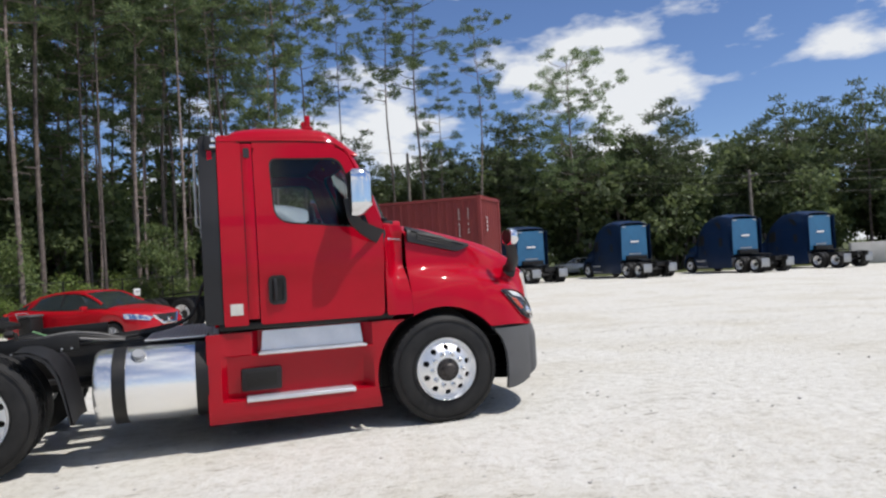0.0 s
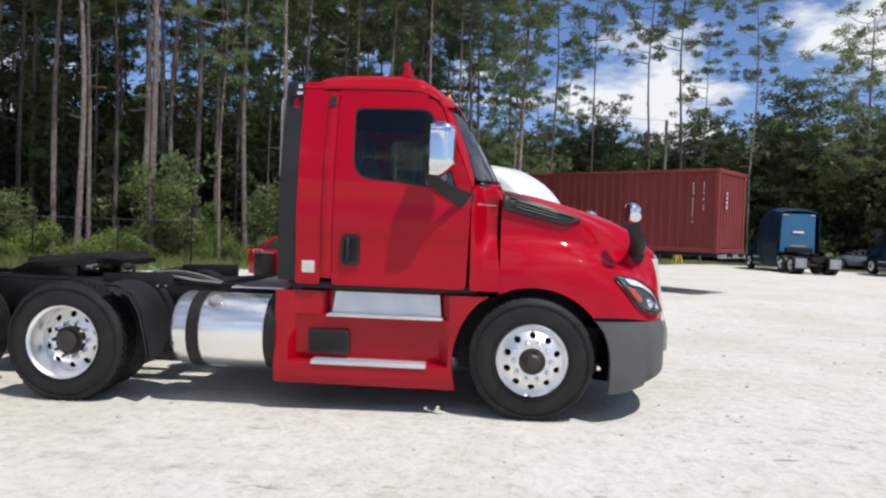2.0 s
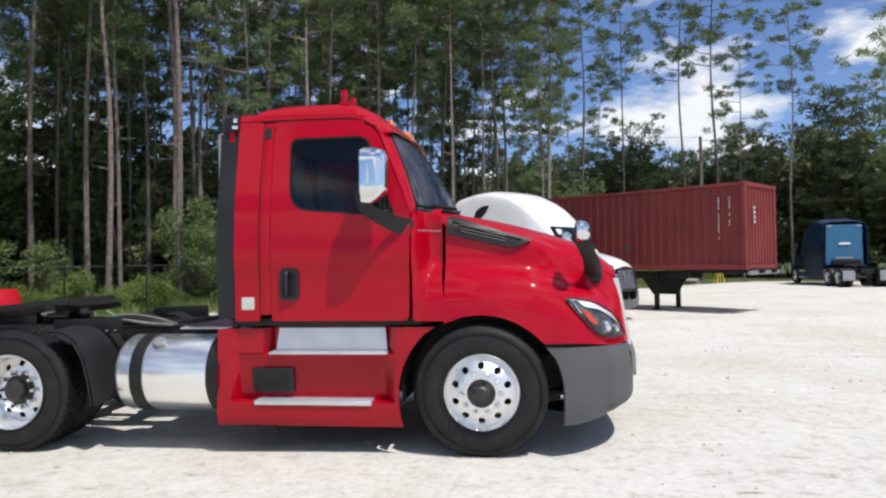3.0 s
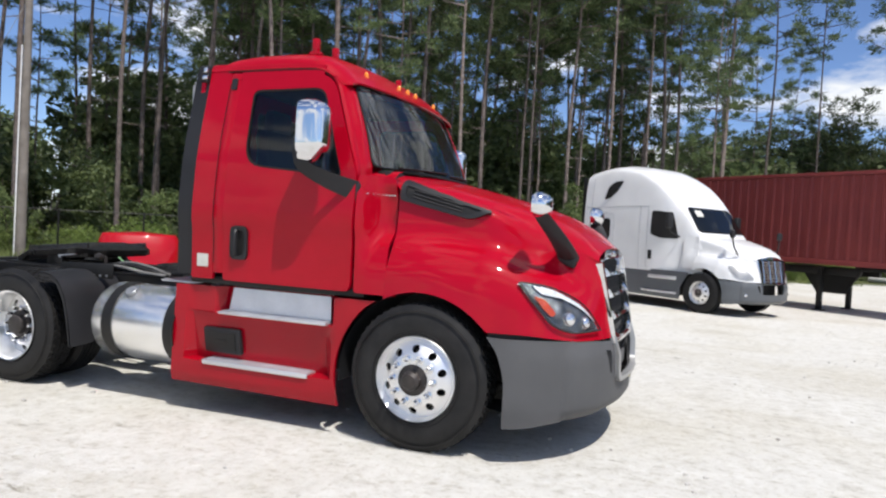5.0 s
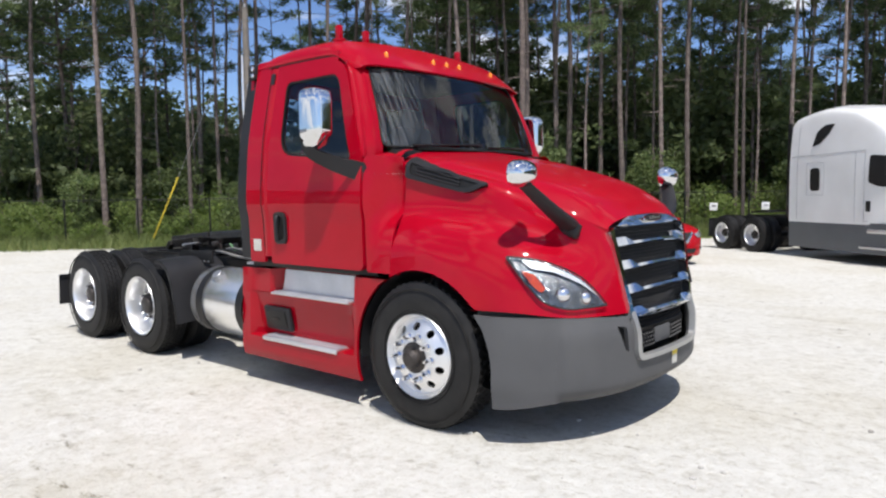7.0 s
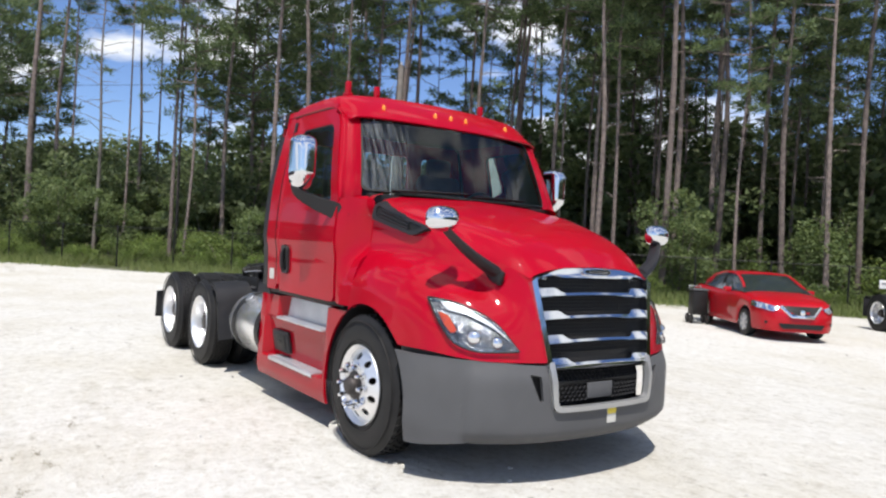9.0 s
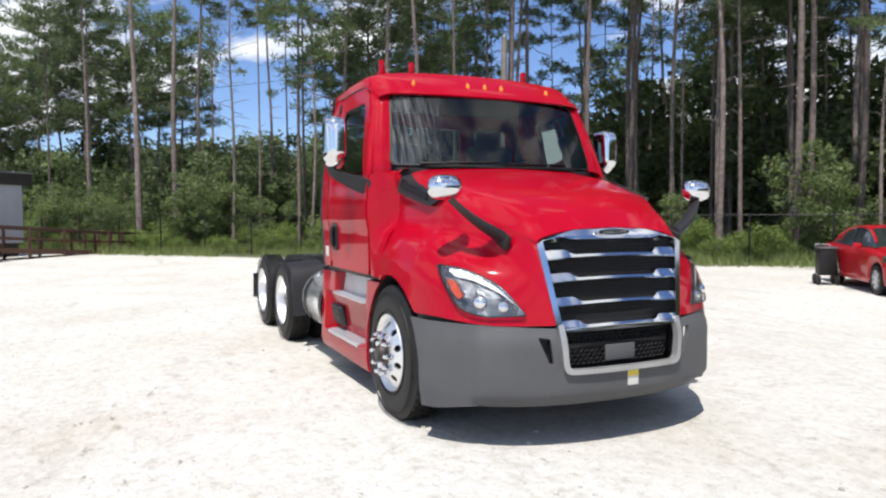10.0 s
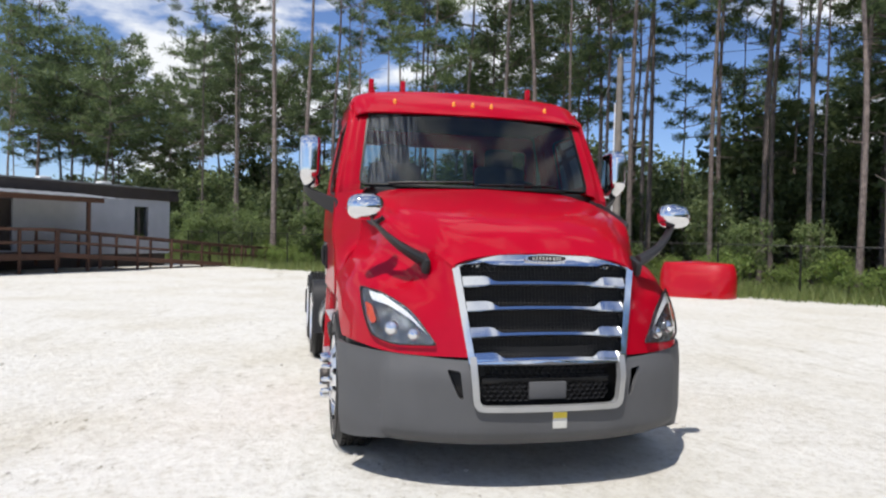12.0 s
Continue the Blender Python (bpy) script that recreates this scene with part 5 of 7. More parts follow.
def tufts(g, clumps, count, length, width):
    """Needle clumps: bursts of slim triangles that fill a flattened ball round each centre."""
    c = np.repeat(np.asarray(clumps)[:, :3], count, axis=0)
    rad = np.repeat(np.asarray(clumps)[:, 3:], count, axis=0)
    d = g.normal(size=c.shape)
    d /= np.linalg.norm(d, axis=1, keepdims=True)
    c = c + d * rad * g.random((len(c), 1)) ** 0.6 * np.array([1, 1, 0.52])
    d = d * 0.8 + g.normal(size=c.shape) * 0.35
    d[:, 2] = d[:, 2] * 0.8 + 0.3
    d /= np.linalg.norm(d, axis=1, keepdims=True)
    ln = length * (0.6 + 0.8 * g.random((len(c), 1)))
    side = np.cross(d, g.normal(size=c.shape))
    side /= np.linalg.norm(side, axis=1, keepdims=True)
    w = width * (0.6 + 0.8 * g.random((len(c), 1)))
    return np.stack([c - side * w * 0.5, c + side * w * 0.5, c + d * ln], axis=1).reshape(-1, 3)


def leaf_cloud(g, centres, size):
    """Leaves: small three-cornered blades with loose directions."""
    c = np.asarray(centres)
    d = g.normal(size=c.shape)
    d[:, 2] *= 0.6
    d /= np.linalg.norm(d, axis=1, keepdims=True)
    side = np.cross(d, g.normal(size=c.shape))
    side /= np.linalg.norm(side, axis=1, keepdims=True)
    s = size * (0.6 + 0.8 * g.random((len(c), 1)))
    return np.stack([c - d * s + side * s * 0.6, c + d * s * 0.9, c - d * s * 0.6 - side * s * 0.7], axis=1).reshape(-1, 3)


def pine(seed, h, bare, spread, r0, label, limbs=22, needles=72, leaf=(0.27, 0.075), sides=8, ball=0.47, leaf_material=NEEDLES):
    """A tall pine: bare lower trunk, thin dead stubs, clumped needles on the upper limbs."""
    r, g = random.Random(seed), np.random.default_rng(seed)
    tree = thing("pine_tree", label, "tree", "pines of the forest edge")
    bend = [(r.uniform(-1, 1) * 0.012 * h, r.uniform(-1, 1) * 0.012 * h) for _ in range(4)]
    axis = spline([(0, 0, -0.3), (bend[0][0], bend[0][1], h * 0.3), (bend[1][0], bend[1][1], h * 0.6), (bend[2][0] * 1.5, bend[2][1] * 1.5, h)], 5)
    at = lambda t: axis[0].lerp(axis[0], 0) if t <= 0 else axis[min(len(axis) - 2, int(t * (len(axis) - 1)))].lerp(axis[min(len(axis) - 1, int(t * (len(axis) - 1)) + 1)], t * (len(axis) - 1) - int(t * (len(axis) - 1)))
    bm = tube(axis, [r0 * (1.15 if i == 0 else 1) * (1 - 0.82 * i / (len(axis) - 1)) for i in range(len(axis))], sides)
    for _ in range(9):
        t = r.uniform(0.22, bare)
        a = r.uniform(0, 6.28)
        p = at(t)
        ln = r.uniform(0.3, 1.1)
        tube([p, p + Vector((math.cos(a) * ln, math.sin(a) * ln, r.uniform(-0.1, 0.35)))], [0.03, 0.008], 3, bm)
    centres = []
    for k in range(limbs):
        t = bare + (0.99 - bare) * ((k + r.random()) / limbs)
        u = (t - bare) / (1 - bare)
        a = k * 2.4 + r.uniform(-0.7, 0.7)
        ln = spread * (0.30 + 0.9 * math.sin(math.pi * (0.12 + 0.80 * u)) ** 0.8) * r.uniform(0.45, 1.25)
        p = at(t)
        up = r.uniform(-0.05, 0.45) + 0.25 * u
        mid = p + Vector((math.cos(a), math.sin(a), up * 0.6)) * ln * 0.55
        end = p + Vector((math.cos(a + 0.15), math.sin(a + 0.15), up)) * ln
        tube([p, mid, end], [0.05 * (1.15 - u), 0.03, 0.01], 3, bm)
        centres.append((*end, ball * r.uniform(0.75, 1.25)))
        for j in range(int(ln * 1.3 + r.random())):
            q = mid.lerp(end, r.uniform(-0.2, 0.9))
            tip = q + Vector((r.gauss(0, 1), r.gauss(0, 1), r.gauss(0.3, 0.5))) * 0.24 * ln
            tube([q, tip], [0.014, 0.006], 3, bm)
            centres.append((*tip, ball * r.uniform(0.6, 1.05)))
    part("trunk", bm, BARK, tree, soft=60)
    triangles("crown", tufts(g, centres, needles, leaf[0], leaf[1]), leaf_material, tree)
    return tree


def shrub(seed, h, w, leaves, size, label, name="shrub", leaf_material=LEAVES):
    """An understorey bush or young tree: several stems and uneven leaf clumps with gaps."""
    r, g = random.Random(seed), np.random.default_rng(seed)
    tree = thing(name, label, "shrub", "understorey of the forest edge")
    bm = bmesh.new()
    blobs = []
    for k in range(5):
        a = r.uniform(0, 6.28)
        top = Vector((math.cos(a) * w * r.uniform(0.1, 0.45), math.sin(a) * w * r.uniform(0.1, 0.45), h * r.uniform(0.55, 0.92)))
        tube(spline([(math.cos(a) * 0.1, math.sin(a) * 0.1, -0.2), tuple(top * 0.5 + Vector((r.uniform(-0.2, 0.2), r.uniform(-0.2, 0.2), 0))), tuple(top)], 3), [0.05, 0.045, 0.04, 0.035, 0.03, 0.02, 0.01], 5, bm)
        blobs.append((top, 0.26 * w))
        for _ in range(6):
            q = top * r.uniform(0.25, 1.0) + Vector((r.gauss(0, 0.24) * w, r.gauss(0, 0.24) * w, r.gauss(0, 0.10) * h))
            q.z = max(q.z, 0.25)
            blobs.append((q, w * r.uniform(0.10, 0.24)))
    per = leaves // len(blobs)
    cs = []
    for q, rad in blobs:
        d = g.normal(size=(per, 3))
        d /= np.linalg.norm(d, axis=1, keepdims=True)
        cs.append(np.array(q) + d * rad * (0.45 + 0.65 * g.random((per, 1))) * np.array([1, 1, 0.75]))
    cs = np.concatenate(cs)
    cs[:, 2] = np.maximum(cs[:, 2], 0.05)
    part("stem", bm, BARK, tree, soft=60)
    triangles("foliage", leaf_cloud(g, cs, size), leaf_material, tree)
    return tree


TALL = "tall slim longleaf pine with a bare trunk and sparse high crown"
pines = [pine(11, 23, 0.58, 2.3, 0.115, TALL), pine(12, 26, 0.66, 2.6, 0.13, TALL), pine(13, 21, 0.52, 2.0, 0.10, TALL), pine(14, 25, 0.60, 2.9, 0.14, TALL, 28),
         pine(15, 19, 0.50, 1.7, 0.085, "slender young pine with a thin crown", 22), pine(16, 24, 0.70, 2.2, 0.105, TALL, 20)]
mids = [pine(21, 14, 0.25, 2.3, 0.12, "mid-height pine with a full dark crown", 36), pine(22, 12, 0.15, 2.4, 0.11, "mid-height pine with a full dark crown", 36), pine(23, 16, 0.35, 2.6, 0.13, "mid-height pine with a rounded crown", 34)]
domes = [pine(24, 14, 0.50, 2.5, 0.12, "pine with a bare trunk and rounded olive crown", 34, 64, ball=0.5), pine(25, 12.5, 0.54, 2.2, 0.105, "pine with a bare trunk and rounded olive crown", 30, 64, ball=0.5)]
bushes = [shrub(31, 4.5, 3.4, 3600, 0.10, "dense leafy green understorey bush"), shrub(32, 6.0, 3.8, 4000, 0.11, "young broadleaf tree in the understorey"), shrub(33, 3.0, 3.2, 3200, 0.085, "low spreading green bush", leaf_material=WEEDS),
          shrub(34, 7.5, 4.2, 4600, 0.12, "tall leafy understorey tree"), shrub(35, 2.0, 2.6, 2600, 0.07, "low bright green bush by the fence", leaf_material=WEEDS)]
far_bushes = [shrub(36, 6.5, 4.2, 2200, 0.19, "broadleaf tree deep in the wood with shade painted into its leaves", "broadleaf_tree", leaf_material=FAR_LEAVES), shrub(37, 7.5, 4.6, 2200, 0.20, "broadleaf tree deep in the wood with shade painted into its leaves", "broadleaf_tree", leaf_material=FAR_LEAVES)]
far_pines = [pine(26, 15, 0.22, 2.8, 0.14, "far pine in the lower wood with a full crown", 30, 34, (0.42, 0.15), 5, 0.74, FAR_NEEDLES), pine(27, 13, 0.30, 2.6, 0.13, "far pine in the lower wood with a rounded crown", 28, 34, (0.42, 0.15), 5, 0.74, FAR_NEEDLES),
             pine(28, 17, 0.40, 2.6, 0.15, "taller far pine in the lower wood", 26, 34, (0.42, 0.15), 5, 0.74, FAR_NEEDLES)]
first_use = set()


def plant(proto, x, y, scale=1.0, turn=None):
    turn = rnd.uniform(0, 360) if turn is None else turn
    m = on_ground(x, y, turn) @ Matrix.Diagonal((scale, scale, scale, 1))
    if proto.name not in first_use:
        first_use.add(proto.name)
        proto.matrix_basis = m
        return proto
    return copy_thing(proto, m)


def edge_xy(along, deep):
    """A place by its way along the fence line (from its far left end) and its depth behind the fence."""
    return -46 + along * 0.7071 - deep * 0.7071, -16 + along * 0.7071 + deep * 0.7071


# the fence line runs from (-46, -16) to the north-east; the wood stands behind it
taken = []


def free(x, y, gap):
    if any((x - a) ** 2 + (y - b) ** 2 < gap * gap for a, b in taken):
        return False
    taken.append((x, y))
    return True


# tall pines that can be told apart beside the truck and behind the yard
for x, y, k, sc in ((-19.8, 15.0, 0, 1.0), (-22.6, 12.9, 1, 1.02), (-25.4, 9.3, 3, 1.0), (-17.0, 19.5, 0, 1.05), (-12.6, 22.0, 3, 1.0),
                    (-9.0, 26.5, 1, 1.0), (-5.5, 29.5, 0, 1.0), (-1.5, 33.5, 3, 0.95), (4.2, 42.0, 1, 0.86), (6.9, 42.5, 5, 0.88), (16.8, 49.5, 2, 0.86), (20.2, 49.0, 1, 0.86)):
    free(x, y, 0.1)
    plant(pines[k], x, y, sc)
# the open wood towards the office: two stout pines, a close group and single slim ones, by their way along the fence and depth behind it
old = pine(18, 27, 0.70, 2.5, 0.19, "stout old pine with a bare dark trunk", 22)
plant(old, *edge_xy(15.25, 4.2), 1.0, 40)
plant(old, *edge_xy(17.56, 4.5), 0.94, 200)
for k, (along, deep, kind, sc) in enumerate(((4.2, 7.8, 5, 0.98), (5.7, 9.5, 1, 0.98), (4.4, 11.0, 5, 1.0), (13.1, 12.0, 1, 1.12), (10.9, 16.0, 5, 1.2), (19.2, 10.0, 5, 0.98), (16.0, 16.0, 1, 1.0), (18.0, 15.0, 5, 1.05),
                                              (24.7, 5.8, 0, 1.0), (24.6, 6.6, 5, 0.98), (26.0, 4.8, 4, 1.0), (26.5, 7.8, 1, 0.95), (30.9, 4.0, 1, 1.0))):
    taken.append(edge_xy(along, deep))
    plant(pines[kind], *edge_xy(along, deep), sc, 47 * k)
# rounded crowns standing behind them
for k, (along, deep, sc) in enumerate(((-19.3, 22, 1.2), (-22.2, 26, 1.25), (-15.0, 13, 1.1), (-9.5, 9, 1.15), (-11.3, 20, 1.2), (-13.5, 24, 1.3), (-4.0, 18, 1.15), (-12.7, 28, 1.35), (-0.7, 20, 1.1),
                                       (-1.4, 24, 1.3), (-1.4, 27, 1.2), (-26.0, 14, 1.4), (-21.0, 9, 1.4), (22.0, 14, 0.9), (26.1, 12, 1.1), (23.0, 20, 1.2), (29.0, 15, 1.1))):
    taken.append(edge_xy(along, deep))
    plant(domes[k % 2], *edge_xy(along, deep), sc, 61 * k)
broad = pine(17, 19.5, 0.36, 4.3, 0.20, "broad-crowned old pine with light feathery foliage", 44, 84, ball=0.55)
plant(broad, 28.0, 46.8, 0.95)
# a dead pine with bare twigs at the edge
dead = thing("dead_pine_tree", "thin dead pine with bare grey twigs", "tree", "", on_ground(*edge_xy(20.1, 6.2)))
dr_ = random.Random(41)
db = tube(spline([(0, 0, -0.3), (0.15, 0.1, 5.5), (0.5, -0.1, 11.0), (0.7, 0.1, 16.5)], 5), [0.11 - 0.0065 * i for i in range(16)], 8)
for k in range(46):
    z = 5.5 + 10.5 * k / 46
    a, ln = k * 2.4 + dr_.uniform(-0.6, 0.6), dr_.uniform(0.5, 1.7) * (1.15 - 0.04 * (z - 5))
    q = Vector((0.15 + 0.05 * (z - 5.5), 0.0, z))
    e = q + Vector((math.cos(a) * ln, math.sin(a) * ln, dr_.uniform(-0.25, 0.5) * ln))
    tube([q, q.lerp(e, 0.5) + Vector((0, 0, 0.06)), e], [0.022, 0.014, 0.005], 4, db)
    for j in range(3):
        w = q.lerp(e, dr_.uniform(0.4, 0.9))
        tube([w, w + Vector((dr_.gauss(0, 0.3), dr_.gauss(0, 0.3), dr_.uniform(0.0, 0.3)))], [0.008, 0.003], 3, db)
part("bare_trunk", db, POLE, dead, soft=60)
taken.append(edge_xy(20.1, 6.2))
# closely set towards the yard's corner, open in the middle, closer again behind the office
for a0, a1, count, depth in ((72, 92, 10, 24), (60, 72, 32, 24), (46, 60, 33, 24), (40, 46, 9, 22), (30, 42, 16, 22), (-32, -14, 4, 26)):
    n = 0
    while n < count:
        along, deep = rnd.uniform(a0, a1), 1.2 + depth * rnd.random() ** 1.3
        x, y = edge_xy(along, deep)
        if y + 0.55 * x < 62 and free(x, y, 1.7):
            plant(rnd.choice(pines), x, y, rnd.uniform(0.85, 1.12))
            n += 1
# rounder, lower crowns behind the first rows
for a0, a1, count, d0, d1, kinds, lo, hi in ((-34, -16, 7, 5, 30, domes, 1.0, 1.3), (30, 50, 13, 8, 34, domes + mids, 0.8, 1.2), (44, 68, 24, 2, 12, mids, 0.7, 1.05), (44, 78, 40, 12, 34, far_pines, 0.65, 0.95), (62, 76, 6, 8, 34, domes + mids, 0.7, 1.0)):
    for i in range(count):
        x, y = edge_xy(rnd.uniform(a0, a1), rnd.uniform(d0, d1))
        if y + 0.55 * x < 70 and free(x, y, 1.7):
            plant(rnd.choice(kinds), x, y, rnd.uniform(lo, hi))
# understorey, thick at the edge and thinner inside
for i in range(98):
    along, deep = -18 + 106 * (i + rnd.random()) / 98, rnd.uniform(1.4, 6.5)
    x, y = edge_xy(along, deep)
    if y + 0.55 * x < 60:
        plant(bushes[rnd.choice((0, 1, 2, 2, 3, 4, 4))], x, y, rnd.uniform(0.6, 0.95))
for i in range(80):
    x, y = edge_xy(-14 + 92 * (i + rnd.random()) / 80, rnd.uniform(0.5, 2.2))
    plant(bushes[rnd.choice((4, 4, 2))], x, y, rnd.uniform(0.35, 0.6))
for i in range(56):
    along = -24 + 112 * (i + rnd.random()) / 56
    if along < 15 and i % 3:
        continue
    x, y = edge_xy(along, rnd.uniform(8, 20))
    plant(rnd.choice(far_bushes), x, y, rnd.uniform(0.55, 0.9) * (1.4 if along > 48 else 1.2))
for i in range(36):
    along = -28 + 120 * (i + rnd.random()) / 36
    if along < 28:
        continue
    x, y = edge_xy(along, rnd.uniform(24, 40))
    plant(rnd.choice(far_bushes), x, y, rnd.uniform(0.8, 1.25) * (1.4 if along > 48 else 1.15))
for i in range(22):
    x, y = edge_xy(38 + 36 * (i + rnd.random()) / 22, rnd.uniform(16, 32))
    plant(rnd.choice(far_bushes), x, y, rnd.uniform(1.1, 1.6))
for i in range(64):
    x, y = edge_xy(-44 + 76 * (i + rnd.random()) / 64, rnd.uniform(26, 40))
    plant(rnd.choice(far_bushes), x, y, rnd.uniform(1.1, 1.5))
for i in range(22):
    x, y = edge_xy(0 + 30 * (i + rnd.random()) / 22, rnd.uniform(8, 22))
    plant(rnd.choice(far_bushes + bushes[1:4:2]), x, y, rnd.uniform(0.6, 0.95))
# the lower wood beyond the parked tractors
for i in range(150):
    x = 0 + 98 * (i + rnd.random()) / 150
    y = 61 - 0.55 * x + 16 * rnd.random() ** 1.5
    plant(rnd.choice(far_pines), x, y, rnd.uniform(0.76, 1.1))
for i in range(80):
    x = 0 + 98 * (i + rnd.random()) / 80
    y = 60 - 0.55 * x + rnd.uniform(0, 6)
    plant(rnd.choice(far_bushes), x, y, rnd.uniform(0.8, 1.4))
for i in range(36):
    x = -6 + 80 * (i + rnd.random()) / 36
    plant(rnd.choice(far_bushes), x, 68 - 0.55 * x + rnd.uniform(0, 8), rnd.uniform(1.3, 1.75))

# every kind has its place in the wood
for k, proto in enumerate(pines + mids + domes + far_pines + bushes + far_bushes):
    if proto.name not in first_use:
        plant(proto, *edge_xy(20 + 5 * k, 24 + 2 * (k % 4)), 0.9)

# rough grass along the fence
gg = np.random.default_rng(5)
cs = []
for i in range(84000):
    along, deep = rnd.uniform(-14, 76), rnd.gauss(0.5, 1.5)
    x, y = edge_xy(along, deep)
    if noise.noise(Vector((x * 0.35, y * 0.35, 3))) > -0.25 - 0.12 * deep and deep > -2.6:
        cs.append((x, y, gz(x, y)))
cs = np.array(cs)
d = gg.normal(size=cs.shape) * 0.35
d[:, 2] = 1
ln = 0.14 + 0.42 * gg.random((len(cs), 1)) ** 1.6
side = np.cross(d, gg.normal(size=cs.shape))
side /= np.linalg.norm(side, axis=1, keepdims=True)
grass = triangles("rough_grass", np.stack([cs - side * 0.014, cs + side * 0.014, cs + d * ln], axis=1).reshape(-1, 3), GRASS, None)
tagged(grass, "rough green and straw-coloured grass along the fence", "grass", kind="stuff")

# stones and clods on the yard
sb = bmesh.new()
for i in range(2200):
    x, y = rnd.uniform(-10, 14), rnd.uniform(-8, 13)
    r = 0.006 + 0.018 * rnd.random() ** 3
    g = bmesh.ops.create_icosphere(sb, subdivisions=1, radius=r, matrix=Matrix.Translation((x, y, gz(x, y) + r * 0.25)) @ Matrix.Diagonal((1, rnd.uniform(0.6, 1), rnd.uniform(0.4, 0.7), 1)))
tagged(part("loose_stones", sb, surface("limestone_pebbles", (0.30, 0.28, 0.25), (0.6, 0.58, 0.54), 0.9, 0, 3, 60, 0.2)), "small loose limestone pebbles scattered over the yard", "gravel", kind="stuff")

# ---- fence, poles, wires ----
fence = thing("chain_link_fence", "old grey chain-link fence along the edge of the wood", "fence")
for k in range(31):
    x, y = edge_xy(-8 + 2.6 * k, 0.0)
    part("post", tube([(x, y, gz(x, y) - 0.1), (x, y, gz(x, y) + 1.75)], 0.032, 8), BLACK, fence)
p0, p1 = edge_xy(-8, 0), edge_xy(-8 + 2.6 * 30, 0)
part("top_rail", tube([(*p0, 1.5), (*p1, 1.5)], 0.014, 6), BLACK, fence)
wires = bmesh.new()
for k in range(330):
    for sgn in (1, -1):
        a = -8 + 0.236 * k
        x0, y0 = edge_xy(a, 0.02)
        x1, y1 = edge_xy(a + sgn * 1.6, 0.02)
        tube([(x0, y0, -0.15), (x1, y1, 1.48)], 0.0035, 3, wires)
fab = part("wire_fabric", wires, BLACK, fence, soft=0)
tagged(fab, kind="stuff")


def utility_pole(x, y, h, arm, label):
    p = thing("utility_pole", label, "utility pole", "utility poles", on_ground(x, y))
    part("shaft", tube([(0, 0, -0.4), (0, 0, h * 0.5), (0, 0, h)], [0.16, 0.14, 0.11], 14), POLE, p, soft=60)
    if arm:
        part("cross_arm", boxes(((0, 0, h - 0.5), (0.12, 1.8, 0.12), 0.01)), POLE, p)
    for q in ((-0.7, 0.0, 0.7) if arm else (0.0,)):
        part("insulator", lathe([(0.001, 0.16), (0.03, 0.16), (0.05, 0.1), (0.035, 0.07), (0.05, 0.03), (0.03, 0.0)], 10, at=(0, q, h - (0.44 if arm else 0.02)), axis="z"), GALV, p)
    return p


near_pole = utility_pole(-19.2, 10.6, 8.6, False, "weathered grey wooden utility pole with white conduit")
part("conduit", tube([(-0.10, -0.15, 0.0), (-0.10, -0.145, 3.0), (-0.085, -0.13, 6.9)], 0.022, 8), WHITE, near_pole, "white plastic cable conduit")
utility_pole(13.8, 49.7, 11.0, False, "weathered wooden utility pole beyond the container")
utility_pole(37.9, 37.1, 7.6, True, "pale wooden utility pole behind the blue tractors")
guy = thing("guy_wire", "steel guy wire with a yellow plastic guard", "guy wire")
a, b = Vector((-22.1, 8.1, -0.25)), Vector((-19.25, 10.5, 8.0))
part("strand", tube([a, b], 0.008, 5), GALV, guy)
part("guard", tube([a.lerp(b, 0.02), a.lerp(b, 0.31)], 0.03, 8), YELLOW, guy, "yellow plastic guard tube")


def wire(label, a, b, sag, r=0.009):
    a, b = Vector(a), Vector(b)
    pts = [a.lerp(b, t / 16) - Vector((0, 0, sag * 4 * (t / 16) * (1 - t / 16))) for t in range(17)]
    tagged(part("overhead_wire", tube(pts, r, 4), BLACK), label, "power line", "overhead wires")


wire("thin overhead cable running along the wood", (-19.2, 10.6, 8.3), (13.8, 49.7, 10.8), 0.9)
wire("thin overhead cable running along the wood", (-19.2, 10.6, 7.9), (-52, -24, 8.2), 0.8)
for dz in (0.0, -0.6, -1.5):
    wire("dark overhead cable behind the parked tractors", (13.8, 49.7, 10.6 + dz), (37.9, 37.1, 7.0 + dz), 0.7, 0.014)
    wire("dark overhead cable behind the parked tractors", (37.9, 37.1, 7.0 + dz), (90, 12, 7.6 + dz), 0.7, 0.014)
for x, y in ((-6.7, 23.25), (-5.2, 24.75)):
    sg = thing("fence_sign", "small white square sign fixed to the fence", "sign", "fence signs", pose(x, y, 0.93, 0, 0, 45))
    part("board", boxes(((0, 0, 0), (0.32, 0.012, 0.30), 0.005)), WHITE, sg)
    part("marks", boxes(((0, -0.009, 0.03), (0.17, 0.004, 0.07), 0)), GALV, sg)

# ---- other vehicles and buildings ----


def again(ob, name, material, parent, label=""):
    """The same moulding in another paint."""
    me = ob.data.copy()
    me.materials.clear()
    me.materials.append(material)
    o = new(name, me)
    o.parent = parent
    if label:
        o["label"] = label
    return o


